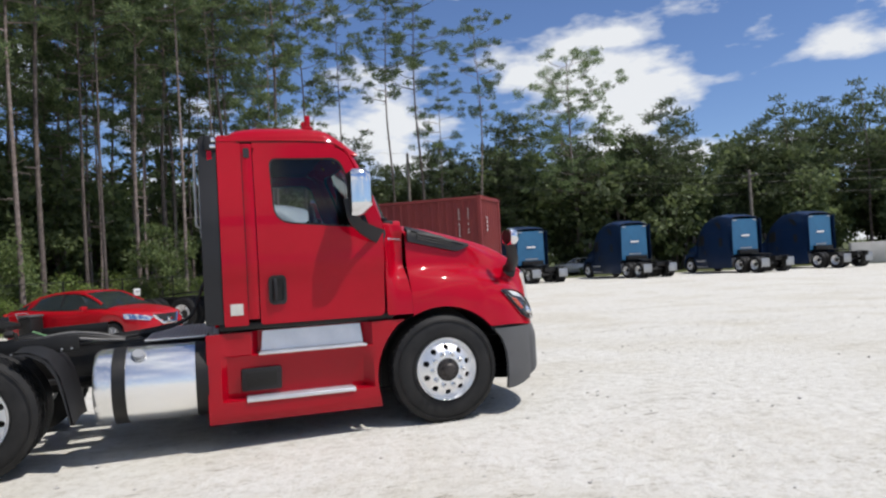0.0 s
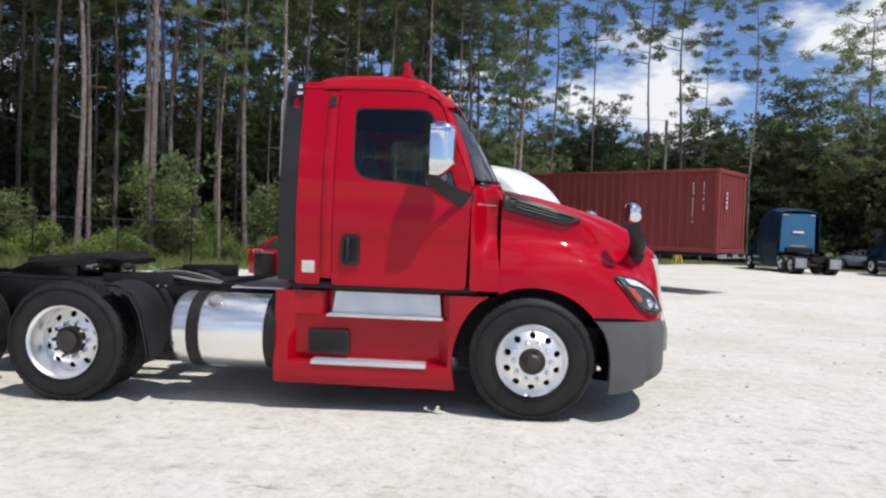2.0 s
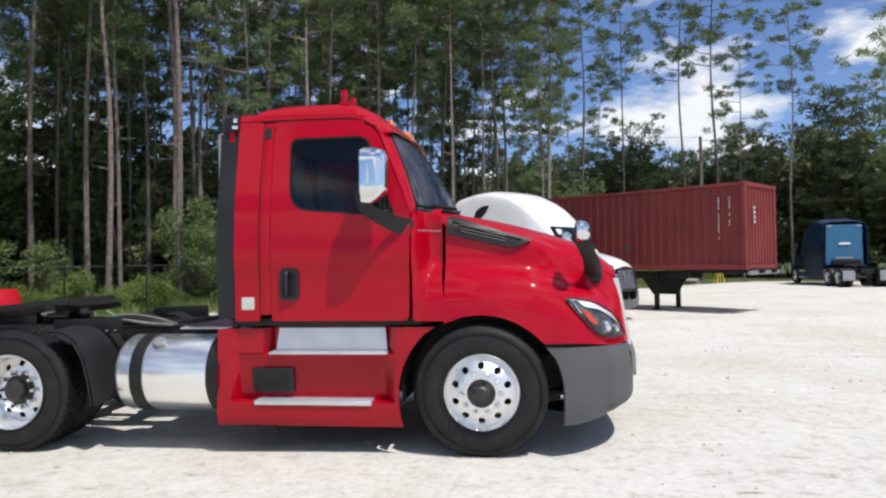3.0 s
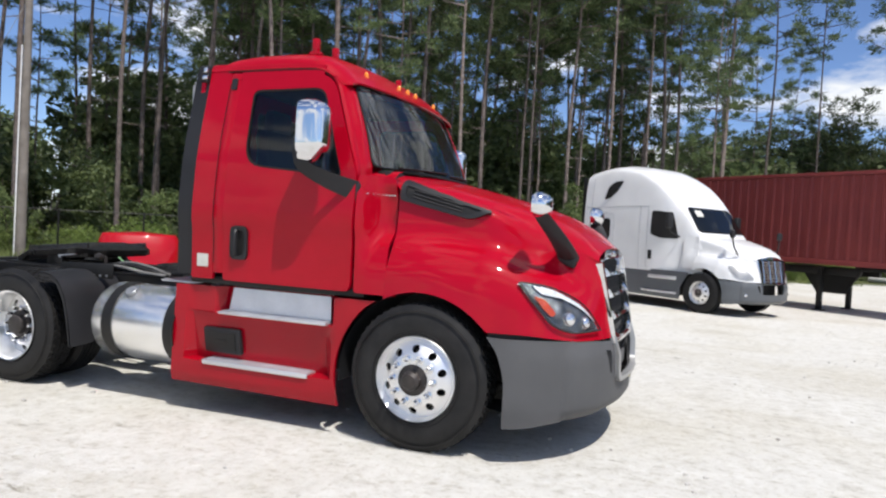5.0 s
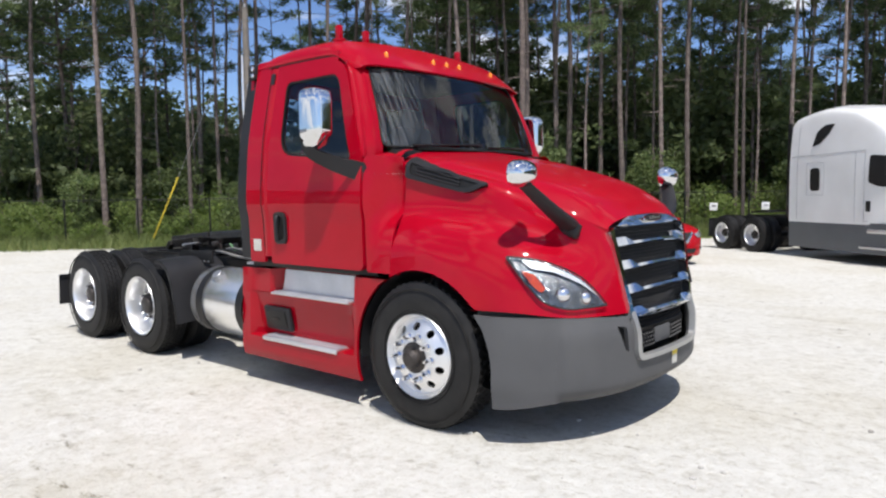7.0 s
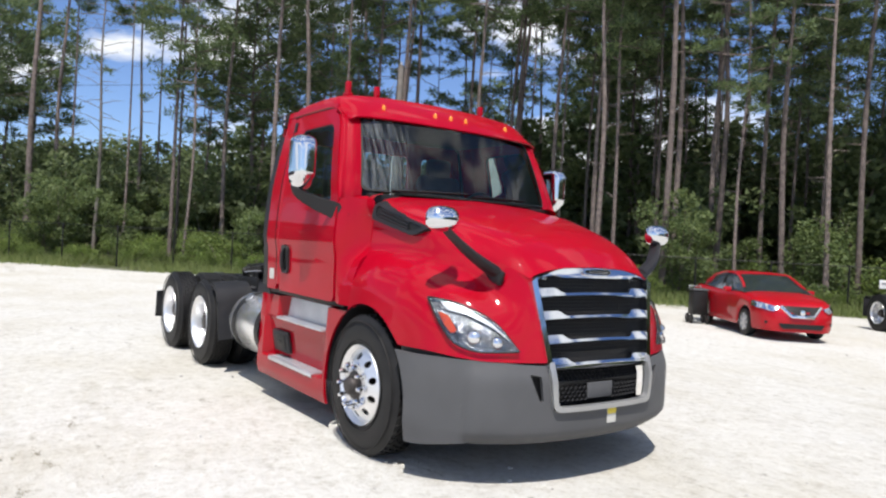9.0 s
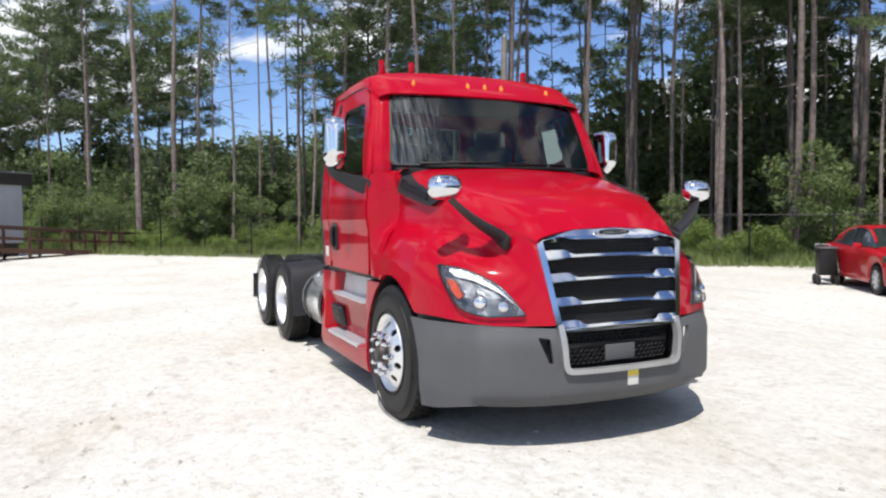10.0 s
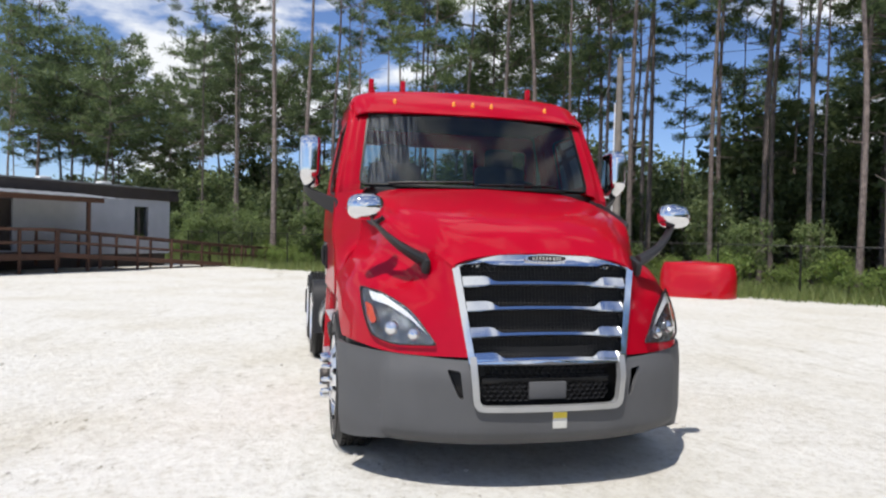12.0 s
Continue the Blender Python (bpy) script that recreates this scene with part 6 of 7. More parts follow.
def sleeper_tractor(label, group, paint, lower, back, m, white):
    """A long-nosed tractor with a tall sleeper cab."""
    t = thing("sleeper_tractor", label, "truck", group, m)
    tail = -0.70 if white else 0.0
    hd = again(hood, "hood", paint, t)
    bp = again(bumper, "bumper", lower, t)
    top = curve((-4.05, 3.60), (-3.95, 3.66), (-3.0, 3.80), (-2.2, 3.70), (-1.6, 3.42), (-1.1, 3.02), (-0.85, 2.76), (-0.72, 2.62), (-0.45, 2.27), (-0.12, 1.90))
    wid = curve((-4.05, 1.20), (-1.6, 1.20), (-1.2, 1.17), (-0.7, 1.05), (-0.12, 0.97))
    rows = []
    for i in range(47):
        x = -4.05 + 3.93 * i / 46
        zt, w = top(x), wid(x)
        zb = 0.94
        rt = min(0.30, 0.4 * (zt - zb))
        taper = 0.10 * smooth(2.4, 3.9, zt)
        half = [(0, zt, 0), (0.45 * w, zt - 0.015, 0), (w - rt - taper, zt - 0.06, 0), (w - 0.3 * rt - taper * 0.8, zt - 0.42 * rt, 0), (w - 0.02 - taper * 0.5, zt - 1.15 * rt, 0), (w, zb + 0.55 * (zt - zb), 0), (w, zb + 0.25 * (zt - zb), 0), (w - 0.01, zb, 0)]
        sp = [Vector((x, p.x, p.y)) for p in spline(half, 4)]
        rows.append([Vector((p.x, -p.y, p.z)) for p in reversed(sp[1:])] + sp)
    bm = grid(rows)
    tree = BVHTree.FromBMesh(bm)
    body = part("cab_and_sleeper", solid(bm, 0.02), paint, t, soft=40)
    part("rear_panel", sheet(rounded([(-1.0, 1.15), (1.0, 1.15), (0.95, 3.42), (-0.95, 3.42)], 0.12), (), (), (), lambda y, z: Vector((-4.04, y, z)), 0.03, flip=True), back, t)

    def side(s, off):
        def f(u, v):
            h = tree.ray_cast(Vector((u, 3 * s, v)), Vector((0, -s, 0)))
            q = h[0] if h[0] is not None else Vector((u, s * 1.1, v))
            nn = h[1] if h[0] is not None else Vector((0, s, 0))
            return q + (nn if nn.y * s > 0 else -nn) * (off * 1.6)
        return f

    def front(off):
        def f(u, v):
            h = tree.ray_cast(Vector((3, u, v)), Vector((-1, 0, 0)))
            q = h[0] if h[0] is not None else Vector((-0.5, u, v))
            return q + Vector((off, 0, 0.4 * off))
        return f
    ws = rounded([(-0.90, 2.0), (0.90, 2.0), (0.84, 2.60), (-0.84, 2.60)], 0.09)
    w1 = part("windscreen", sheet(ws, (), steps(-0.9, 0.9, 8), steps(2, 2.6, 6), front(0.02), 0), TINTED, t)
    part("windscreen_seal", sheet([(a * 1.03, 2.3 + (b - 2.3) * 1.07) for a, b in ws], (), steps(-0.9, 0.9, 8), steps(2, 2.6, 6), front(0.010), 0), BLACK, t)
    if white:
        part("windscreen_sticker", sheet([(-0.72, 2.38), (-0.48, 2.38), (-0.48, 2.54), (-0.72, 2.54)], (), (), steps(2.3, 2.6, 4), front(0.03), 0), OFFWHITE, w1)
    for s in (1, -1):
        fl = s > 0
        dw = rounded([(-1.60, 1.90), (-1.30, 1.80), (-0.80, 1.80), (-0.98, 2.46), (-1.58, 2.52)], [0.08, 0.10, 0.06, 0.10, 0.08])
        part("door_window", sheet(dw, (), (), steps(1.9, 2.6, 6), side(s, 0.012), 0.01, flip=fl), BLACK, t, "dark side window")
        part("sleeper_window", sheet(rounded([(-3.33, 1.72), (-3.03, 1.72), (-3.03, 2.28), (-3.33, 2.28)], 0.10), (), (), steps(1.7, 2.4, 6), side(s, 0.012), 0.01, flip=fl), BLACK, t)
        part("roof_window", sheet(rounded([(-3.30, 2.80), (-3.18, 3.16), (-2.95, 3.30), (-2.66, 3.32), (-2.82, 3.08), (-3.08, 2.86)], 0.05), (), (), steps(2.8, 3.4, 6), side(s, 0.014), 0.01, flip=fl), BLACK, t)
        for seam in ((-3.78, 1.0, 3.4), (-1.98, 1.0, 2.62), (-1.72, 1.0, 2.60)):
            part("seam", tube([side(s, 0.001)(seam[0], seam[1] + (seam[2] - seam[1]) * k / 10) for k in range(11)], 0.006, 4), GALV if white else BLACK, body)
        part("belt_seam", tube([side(s, 0.001)(-4.0 + 2.3 * k / 10, 2.58 + 0.05 * (k / 10)) for k in range(11)], 0.006, 4), GALV if white else BLACK, body)
        part("door_seam", tube([side(s, 0.001)(u, v) for u, v in ((-1.70, 1.02), (-1.2, 1.0), (-0.78, 1.02), (-0.70, 1.4), (-0.68, 1.75))], 0.006, 4), GALV if white else BLACK, body)
        part("window_seam", tube([side(s, 0.001)(u, v) for u, v in ((-3.46, 1.62), (-2.92, 1.62), (-2.90, 2.0), (-2.92, 2.40), (-3.2, 2.44), (-3.46, 2.40), (-3.46, 1.62))], 0.005, 4), GALV if white else BLACK, body)
        part("door_handle", boxes(((-1.60, s * 1.2, 1.36), (0.12, 0.04, 0.24), 0.02)), BLACK, t)
        # lower fairing, step, wheels, tank
        sk = rounded([(-4.05, 0.30), (-0.62, 0.28), (-0.60, 0.6), (-0.40, 0.90), (-0.38, 0.98), (-4.05, 0.98)], [0.05, 0.03, 0.1, 0.1, 0.02, 0.02])
        part("side_fairing", sheet(sk, (), steps(-4.0, -0.4, 6), (), lambda u, v: Vector((u, s * (1.19 - 0.02 * (1 - v)), v)), 0.03, flip=fl), lower, t)
        part("step_plate", boxes(((-1.15, s * 1.20, 0.80), (0.88, 0.05, 0.09), 0.01), ((-1.25, s * 1.20, 0.42), (1.1, 0.06, 0.05), 0.01)), TREAD, t)
        part("side_cowl", sheet(rounded([(-0.62, 1.08), (-0.20, 1.08), (-0.26, 1.88), (-0.62, 1.9)], 0.04), (), steps(-0.6, -0.2, 4), steps(1.1, 1.9, 5), lambda u, v: Vector((u, s * (1.085 - 0.10 * smooth(1.3, 1.55, v) * smooth(-0.6, -0.3, u)), v)), 0.02, flip=fl), paint, t)
        lamp = sheet(rounded(LAMP, 0.05), (), steps(0.6, 1.1, 8), steps(0.9, 1.22, 6), lambda a, b: on_hood_front(s * a, b, 0.02), 0.0)
        part("headlight", lamp, SATIN, t)
        part("fog_lamp", boxes((bump_pt(s * 0.85, 0.55, 0.005), (0.05, 0.14, 0.07), 0.02)), CHROME, t)
        arm = tube([(-0.75, s * 1.10, 1.85), (-0.85, s * 1.35, 1.95), (-0.85, s * 1.40, 2.05)], 0.025, 6)
        mirror = part("door_mirror", arm, BLACK, t)
        part("mirror_head", boxes(((-0.85, s * 1.42, 2.26), (0.14, 0.2, 0.42), 0.05)), DARK_PLASTIC, mirror)
        hm = part("hood_mirror", tube([(0.70, s * 0.78, 1.48), (0.68, s * 0.92, 1.66), (0.66, s * 0.98, 1.9)], 0.02, 6), BLACK, t)
        part("mirror_head", boxes(((0.66, s * 0.98, 1.98), (0.10, 0.16, 0.20), 0.05)), DARK_PLASTIC, hm)
        steer_wheel(t, 0.0, s, fine=False)
        for x in (-4.75 + tail, -6.05 + tail):
            drive_wheel(t, x, s, fine=False)
        part("frame_rail", boxes(((-3.2 + tail / 2, s * 0.43, 0.86), (7.6 - tail, 0.075, 0.27), 0.01)), BLACK, t)
        part("mud_flap", boxes(((-6.68 + tail, s * 0.92, 0.62), (0.02, 0.60, 0.52), 0.004)), DARK_PLASTIC if white else GALV, t, "" if white else "bright aluminium mud flap")
        part("flap_hanger", tube([(-6.62 + tail, s * 0.45, 0.92), (-6.66 + tail, s * 1.2, 0.90)], 0.02, 6), BLACK, t)
        part("side_extender", boxes(((-4.13, s * 1.14, 2.25), (0.16, 0.03, 2.4), 0.01)), BLACK if white else paint, t)
        part("tail_light", boxes(((-6.60 + tail, s * 0.32, 0.82), (0.03, 0.16, 0.08), 0.01)), REDLENS, t)
        if not white:
            part("fuel_tank", lathe([(0.001, -3.95), (0.28, -3.95), (0.30, -3.9), (0.30, -2.6), (0.28, -2.56), (0.001, -2.56)], 24, at=(0, s * 0.86, 0.68), axis="x"), ALU, t)
    gr = thing("grille", "", "")
    gr.parent = t
    part("surround", sheet(outer, [inner], steps(-0.6, 0.6, 12), steps(0.8, 1.5, 6), lambda y, z: Vector((GX(y, z) + 0.03, y, z)), 0.07), CHROME, gr)
    part("backing", sheet([(-0.52, 0.78), (0.52, 0.78), (0.55, 1.42), (-0.55, 1.42)], (), steps(-0.55, 0.55, 8), (), lambda y, z: Vector((GX(y, z) - 0.03, y, z)), 0.01), BLACK, gr)
    for k in range(9):
        z = 0.85 + 0.062 * k
        part("slat", tube([(GX(y, z) + 0.01, y, z) for y in steps(-0.55, 0.55, 8)], 0.012, 6), CHROME, gr)
    for y in (-0.36, -0.12, 0.12, 0.36):
        part("upright", tube([(GX(y, z) + 0.018, y, z) for z in (0.82, 1.1, 1.38)], 0.012, 6), CHROME, gr)
    part("engine", boxes(((0.3, 0, 0.95), (1.3, 1.0, 0.9), 0.05), ((-2.2, 0, 0.7), (3.2, 1.7, 0.7), 0.05)), BLACK, t)
    part("fifth_wheel", sheet(plate, (), (), (), lambda u, v: Vector((u - 5.3 + tail, v, 1.16 + 0.06 * u)), 0.05), GREASE, t)
    part("rear_cross_member", boxes(((-6.62 + tail, 0, 0.84), (0.12, 0.95, 0.24), 0.02)), BLACK, t)
    for x in (-4.75 + tail, -6.05 + tail):
        part("drive_axle", tube([(x, -1.0, 0.505), (x, 1.0, 0.505)], 0.09, 10), BLACK, t)
    part("front_axle", tube([(0, -1.0, 0.45), (0, 1.0, 0.45)], 0.07, 8), BLACK, t)
    if not white:
        part("back_mark", boxes(((-4.085, 0.0, 2.35), (0.01, 0.62, 0.12), 0.003)), WHITE, t, "white marking")
        for c, w in ((0.0, 0.9), (0.78, 0.3), (-0.78, 0.3)):
            part("back_strip", boxes(((-4.085, c, 1.55 if c == 0 else 3.35), (0.012, w, 0.09), 0.004)), GALV, t)
        part("equipment_rack", boxes(((-4.22, 0, 1.3), (0.25, 1.5, 0.3), 0.03)), BLACK, t)
    return t


sleeper_tractor("white sleeper cab tractor with grey lower fairings", "", WHITE, surface("slate_grey_fairing", (0.075, 0.082, 0.09), (0.10, 0.107, 0.115), 0.5, 0, 2, 200, 0.03, 0.2), DARK_PLASTIC, on_ground(2.1, 13.8, -35), True)
blue0 = sleeper_tractor("blue sleeper tractor parked facing the wood, shaded sides and sunlit back painted in", "parked blue tractors", BLUE, BLUE, BLUE_BACK_LIT, on_ground(18.0, 39.3, 90), False)
for x, y, h in ((24.2, 36.7, 91), (30.4, 33.5, 90), (35.4, 32.6, 93)):
    copy_thing(blue0, on_ground(x, y, h))

# shipping container on its trailer
con = thing("shipping_container", "rust-red corrugated shipping container with white lettering", "container", "", pose(6.7, 15.0, 0, 0, 0, -38) @ pose(0, 0, 1.12))
CL, CW, CH = 10.2, 2.44, 2.6


def corrugated(n, length, height, depth):
    """A wall of trapezoid ribs: runs along u, with height v."""
    rows = [[], []]
    for k in range(n):
        u0 = length * k / n
        p = length / n
        for du, dd in ((0.0, 0), (0.28, 0), (0.38, 1), (0.90, 1), (1.0, 0)):
            for r, z in zip(rows, (0.0, height)):
                r.append(Vector((u0 + du * p, dd * depth, z)))
    return grid(rows)


for s, nm in ((0, "side_wall"), (1, "side_wall")):
    bm = corrugated(34, CL - 0.3, CH - 0.28, 0.03)
    part(nm, moved(bm, pose(-CL + 0.15, 0.02 if s == 0 else CW - 0.06, 0.16)), RUST_RED, con, soft=20)
end_bm = corrugated(9, CW - 0.28, CH - 0.3, 0.045)
part("end_wall", moved(end_bm, pose(-0.03, 0.14, 0.16, 0, 0, 90)), RUST_RED, con, soft=20)
part("far_end_wall", boxes(((-CL + 0.05, CW / 2, CH / 2), (0.06, CW - 0.2, CH - 0.2), 0.01)), RUST_RED, con)
part("container_roof", boxes(((-CL / 2, CW / 2, CH - 0.03), (CL - 0.1, CW - 0.1, 0.03), 0.005)), RUST_RED, con)
part("container_floor", boxes(((-CL / 2, CW / 2, 0.09), (CL - 0.1, CW - 0.1, 0.08), 0.005)), RUST_RED, con)
for x in (-0.08, -CL + 0.08):
    for y in (0.07, CW - 0.07):
        part("corner_post", boxes(((x, y, CH / 2), (0.16, 0.14, CH), 0.012)), RUST_RED, con)
        for z in (0.06, CH - 0.06):
            part("corner_casting", boxes(((x, y, z), (0.18, 0.165, 0.125), 0.012)), RUST_RED, con)
for y in (0.05, CW - 0.05):
    part("top_rail", boxes(((-CL / 2, y, CH - 0.06), (CL - 0.3, 0.08, 0.10), 0.008)), RUST_RED, con)
    part("bottom_rail", boxes(((-CL / 2, y, 0.08), (CL - 0.3, 0.08, 0.15), 0.008)), RUST_RED, con)
for z in (0.08, CH - 0.06):
    part("end_rail", boxes(((-0.06, CW / 2, z), (0.10, CW - 0.3, 0.13), 0.008)), RUST_RED, con)
for col, places in ((-0.80, (0, 1, 2, 3, 5, 6, 7, 8, 9, 10, 12)), (-0.47, (0, 1, 2, 3, 5, 7, 8))):
    for k in places:
        part("painted_mark", boxes(((col, 0.012, CH - 0.45 - 0.100 * k), (0.035, 0.006, 0.055 + 0.015 * (k % 2)), 0)), OFFWHITE, con)
for k in range(4):
    part("painted_mark", boxes(((0.028, 0.62, CH - 0.75 - 0.14 * k), (0.006, 0.09, 0.09), 0)), WHITE, con)
trl = thing("container_chassis", "black steel container trailer standing on its landing legs", "trailer", "", pose(6.7, 15.0, 0, 0, 0, -38))
for y in (0.72, 1.72):
    part("main_beam", boxes(((-CL / 2 - 1.0, y, 0.94), (CL - 2.2, 0.12, 0.22), 0.01), ), BLACK, trl)
    part("gooseneck_beam", boxes(((-1.0, y, 1.06), (2.5, 0.12, 0.11), 0.01)), BLACK, trl)
    leg = part("landing_leg", boxes(((-3.1, y - (0.25 if y < 1 else -0.25), 0.41), (0.13, 0.13, 1.19), 0.01)), BLACK, trl)
    part("foot", boxes(((-3.1, y - (0.25 if y < 1 else -0.25), -0.175), (0.28, 0.24, 0.03), 0.008)), BLACK, leg)
part("leg_panel", sheet([(-4.0, 0.98), (-2.2, 0.98), (-2.65, 0.30), (-3.5, 0.30)], (), (), (), lambda u, v: Vector((u, 0.95, v)), 0.05), BLACK, trl)
part("nose_bumper", boxes(((0.05, CW / 2, 1.03), (0.10, 2.3, 0.12), 0.02)), GALV, trl)
for y in (0.35, CW - 0.35):
    for x in (-8.1, -9.4):
        w = part("trailer_wheel", lathe([(0.001, -0.1), (0.28, -0.1), (0.30, -0.14), (0.48, -0.14), (0.50, -0.10), (0.50, 0.14), (0.46, 0.17), (0.001, 0.17)], 28, at=(x, y, 0.30)), RUBBER, trl)

# yellow stand and pipe clutter beyond the container
st = thing("jack_stand", "yellow steel trestle stand on the yard", "stand", "", on_ground(12.5, 40.2, 20))
for dx, dy in ((-0.28, -0.2), (0.28, -0.2), (-0.28, 0.2), (0.28, 0.2)):
    part("leg", tube([(dx, dy, 0), (dx * 0.35, dy * 0.4, 0.85)], 0.035, 8), YELLOW, st)
part("head", boxes(((0, 0, 0.88), (0.35, 0.25, 0.08), 0.01)), YELLOW, st)
pipe = part("scrap_pipe", lathe([(0.13, -0.9), (0.16, -0.9), (0.16, 0.9), (0.13, 0.9), (0.13, -0.9)], 20, axis="x"), CONCRETE)
pipe.matrix_world = on_ground(10.6, 40.8, -50, 0.16)
tagged(pipe, "grey concrete pipe section lying on the ground", "pipe")
wallb = boxes(((0, 0, 0.75), (9.5, 0.35, 1.5), 0.03), ((5.6, 0.1, 0.75), (1.6, 0.35, 1.5), 0.03))
wb = part("concrete_barrier_wall", wallb, CONCRETE)
wb.matrix_world = on_ground(44.5, 28.5, -24)
tagged(wb, "pale concrete block wall at the yard's far side", "wall")


def sedan(label, paint, m, name="sedan_car"):
    """A four-door saloon: x forward, its middle at the origin."""
    c = thing(name, label, "car", "", m)
    belt = curve((-2.30, 0.80), (-2.2, 0.98), (-1.6, 1.03), (-1.0, 1.0), (0.0, 0.98), (0.9, 1.0), (1.5, 0.95), (2.0, 0.85), (2.25, 0.71), (2.32, 0.60))
    wid = curve((-2.32, 0.70), (-2.1, 0.84), (-1.2, 0.89), (0.8, 0.89), (1.6, 0.87), (2.05, 0.78), (2.25, 0.60), (2.33, 0.42))

    def under(x):
        z = 0.22
        for cx in (-1.33, 1.37):
            if abs(x - cx) < 0.37:
                z = max(z, 0.31 + math.sqrt(0.37 ** 2 - (x - cx) ** 2))
        return z
    rows = []
    for i in range(81):
        x = -2.32 + 4.65 * i / 80
        zt, w, zb = belt(x), wid(x), under(x)
        zm = zb + 0.55 * (zt - zb)
        half = [(0, zt + 0.03, 0), (0.55 * w, zt + 0.02, 0), (0.86 * w, zt - 0.02, 0), (0.97 * w, zt - 0.11, 0), (1.0 * w, max(zm, zb + 0.05), 0), (0.985 * w, zb + 0.3 * (zm - zb), 0), (0.95 * w, zb, 0)]
        sp = [Vector((x, p.x, p.y)) for p in spline(half, 4)]
        rows.append([Vector((p.x, -p.y, p.z)) for p in reversed(sp[1:])] + sp)
    bm = grid(rows, caps=True)
    tree = BVHTree.FromBMesh(bm)
    body = part("body", bm, paint, c, soft=40)
    rz = curve((-1.95, 0.99), (-1.5, 1.20), (-1.0, 1.37), (-0.4, 1.44), (0.1, 1.43), (0.5, 1.33), (0.9, 1.14), (1.18, 0.99))
    rw = curve((-1.95, 0.70), (-1.0, 0.60), (-0.2, 0.585), (0.5, 0.62), (1.18, 0.74))
    rows, roof_rows = [], []
    for i in range(41):
        x = -1.95 + 3.13 * i / 40
        zt, w = rz(x), rw(x)
        zb = belt(x) - 0.02
        half = [(0, zt, 0), (0.7 * w, zt - 0.012, 0), (w, zt - 0.05 * min(1, (zt - zb) * 4), 0), (w + (0.80 - w) * 0.5, 0.5 * (zt + zb) - 0.01, 0), (0.80, min(zb, zt - 0.01), 0)]
        sp = [Vector((x, p.x, p.y)) for p in spline(half, 4)]
        rows.append([Vector((p.x, -p.y, p.z)) for p in reversed(sp[1:])] + sp)
        if -1.28 < x < 0.36:
            top = [Vector((x, p.y, p.z + 0.008)) for p in sp[:9]]
            roof_rows.append([Vector((p.x, -p.y, p.z)) for p in reversed(top[1:])] + top)
    gbm = grid(rows)
    gtree = BVHTree.FromBMesh(gbm)
    part("glasshouse", gbm, surface("dark_car_glass", (0.014, 0.019, 0.02), (0.028, 0.036, 0.037), 0.06, 0, 2, 60, 0, 0.9, 0.02), c, "dark car glass", soft=50)
    part("roof", solid(grid(roof_rows), 0.012), paint, c, soft=50)

    def on_glass(x, z, s):
        h = gtree.ray_cast(Vector((x, 2 * s, z)), Vector((0, -s, 0)))
        return (h[0] if h[0] is not None else Vector((x, 0.75 * s, z))) + Vector((0, 0.004 * s, 0))
    for s in (1, -1):
        edge = [Vector((x, s * (rw(x) + 0.01), rz(x) - 0.045)) for x in steps(-1.9, 1.16, 14)]
        part("roof_rail", tube(edge, 0.035, 6), paint, c)
        part("centre_pillar", tube([on_glass(-0.32, z, s) for z in (0.95, 1.15, 1.36)], 0.032, 6), BLACK, c)
        part("rear_pillar", tube([on_glass(-1.15 - (1.3 - z) * 0.9, z, s) for z in (1.0, 1.12, 1.3)], 0.06, 6), paint, c)
        part("door_mirror", boxes(((0.62, s * 0.98, 1.0), (0.12, 0.18, 0.12), 0.04)), paint, c)
        for x in (-0.42, -1.25):
            part("door_handle", boxes(((x, s * 0.885, 0.80), (0.18, 0.03, 0.03), 0.01)), paint, c)
        for x in (0.62, -0.36, -1.38):
            part("door_seam", tube([tree.ray_cast(Vector((x, 2 * s, z)), Vector((0, -s, 0)))[0] or Vector((x, s * 0.85, z)) for z in (0.36, 0.55, 0.75, 0.9)], 0.004, 4), BLACK, c)
        for x in (-1.33, 1.37):
            w = thing("wheel", "", "")
            w.parent = c
            w.matrix_basis = Matrix.Translation((x, s * 0.86, 0.315))
            part("tyre", sided(lathe([(0.20, -0.02), (0.215, 0.0), (0.28, 0.0), (0.31, -0.02), (0.315, -0.05), (0.315, -0.16), (0.29, -0.2), (0.2, -0.2)], 32), s), RUBBER, w)
            part("rim", sided(lathe([(0.001, -0.02), (0.06, -0.015), (0.07, -0.03), (0.15, -0.035), (0.195, -0.015), (0.205, -0.005), (0.205, -0.1)], 32), s), GALV, w)
            part("spokes", sided(joined(*[boxes(((0.11 * math.cos(a), -0.012, 0.11 * math.sin(a)), (0.17, 0.02, 0.035), 0.006, (0, -math.degrees(a), 0))) for a in [2 * math.pi * k / 7 for k in range(7)]]), s), ALU, w)
        for cx in (-1.33, 1.37):
            part("wheel_arch", sided(grid([[(cx + 0.365 * math.cos(a), y, 0.315 + 0.365 * math.sin(a)) for y in (0.45, 0.84)] for a in [math.pi * k / 14 for k in range(15)]]), s), BLACK, c)
        hl = sheet(rounded([(0.44, 0.72), (0.84, 0.83), (0.86, 0.70), (0.58, 0.63)], 0.03), (), steps(0.4, 0.86, 5), (), lambda y, z: (tree.ray_cast(Vector((4, s * y, z)), Vector((-1, 0, 0)))[0] or Vector((2.0, s * y, z))) + Vector((0.028, s * 0.012, 0.010)), 0)
        part("headlight", hl, CHROME, c, "clear swept headlight")
        part("fog_lamp", boxes(((2.16, s * 0.66, 0.40), (0.06, 0.12, 0.06), 0.02)), BLACK, c)
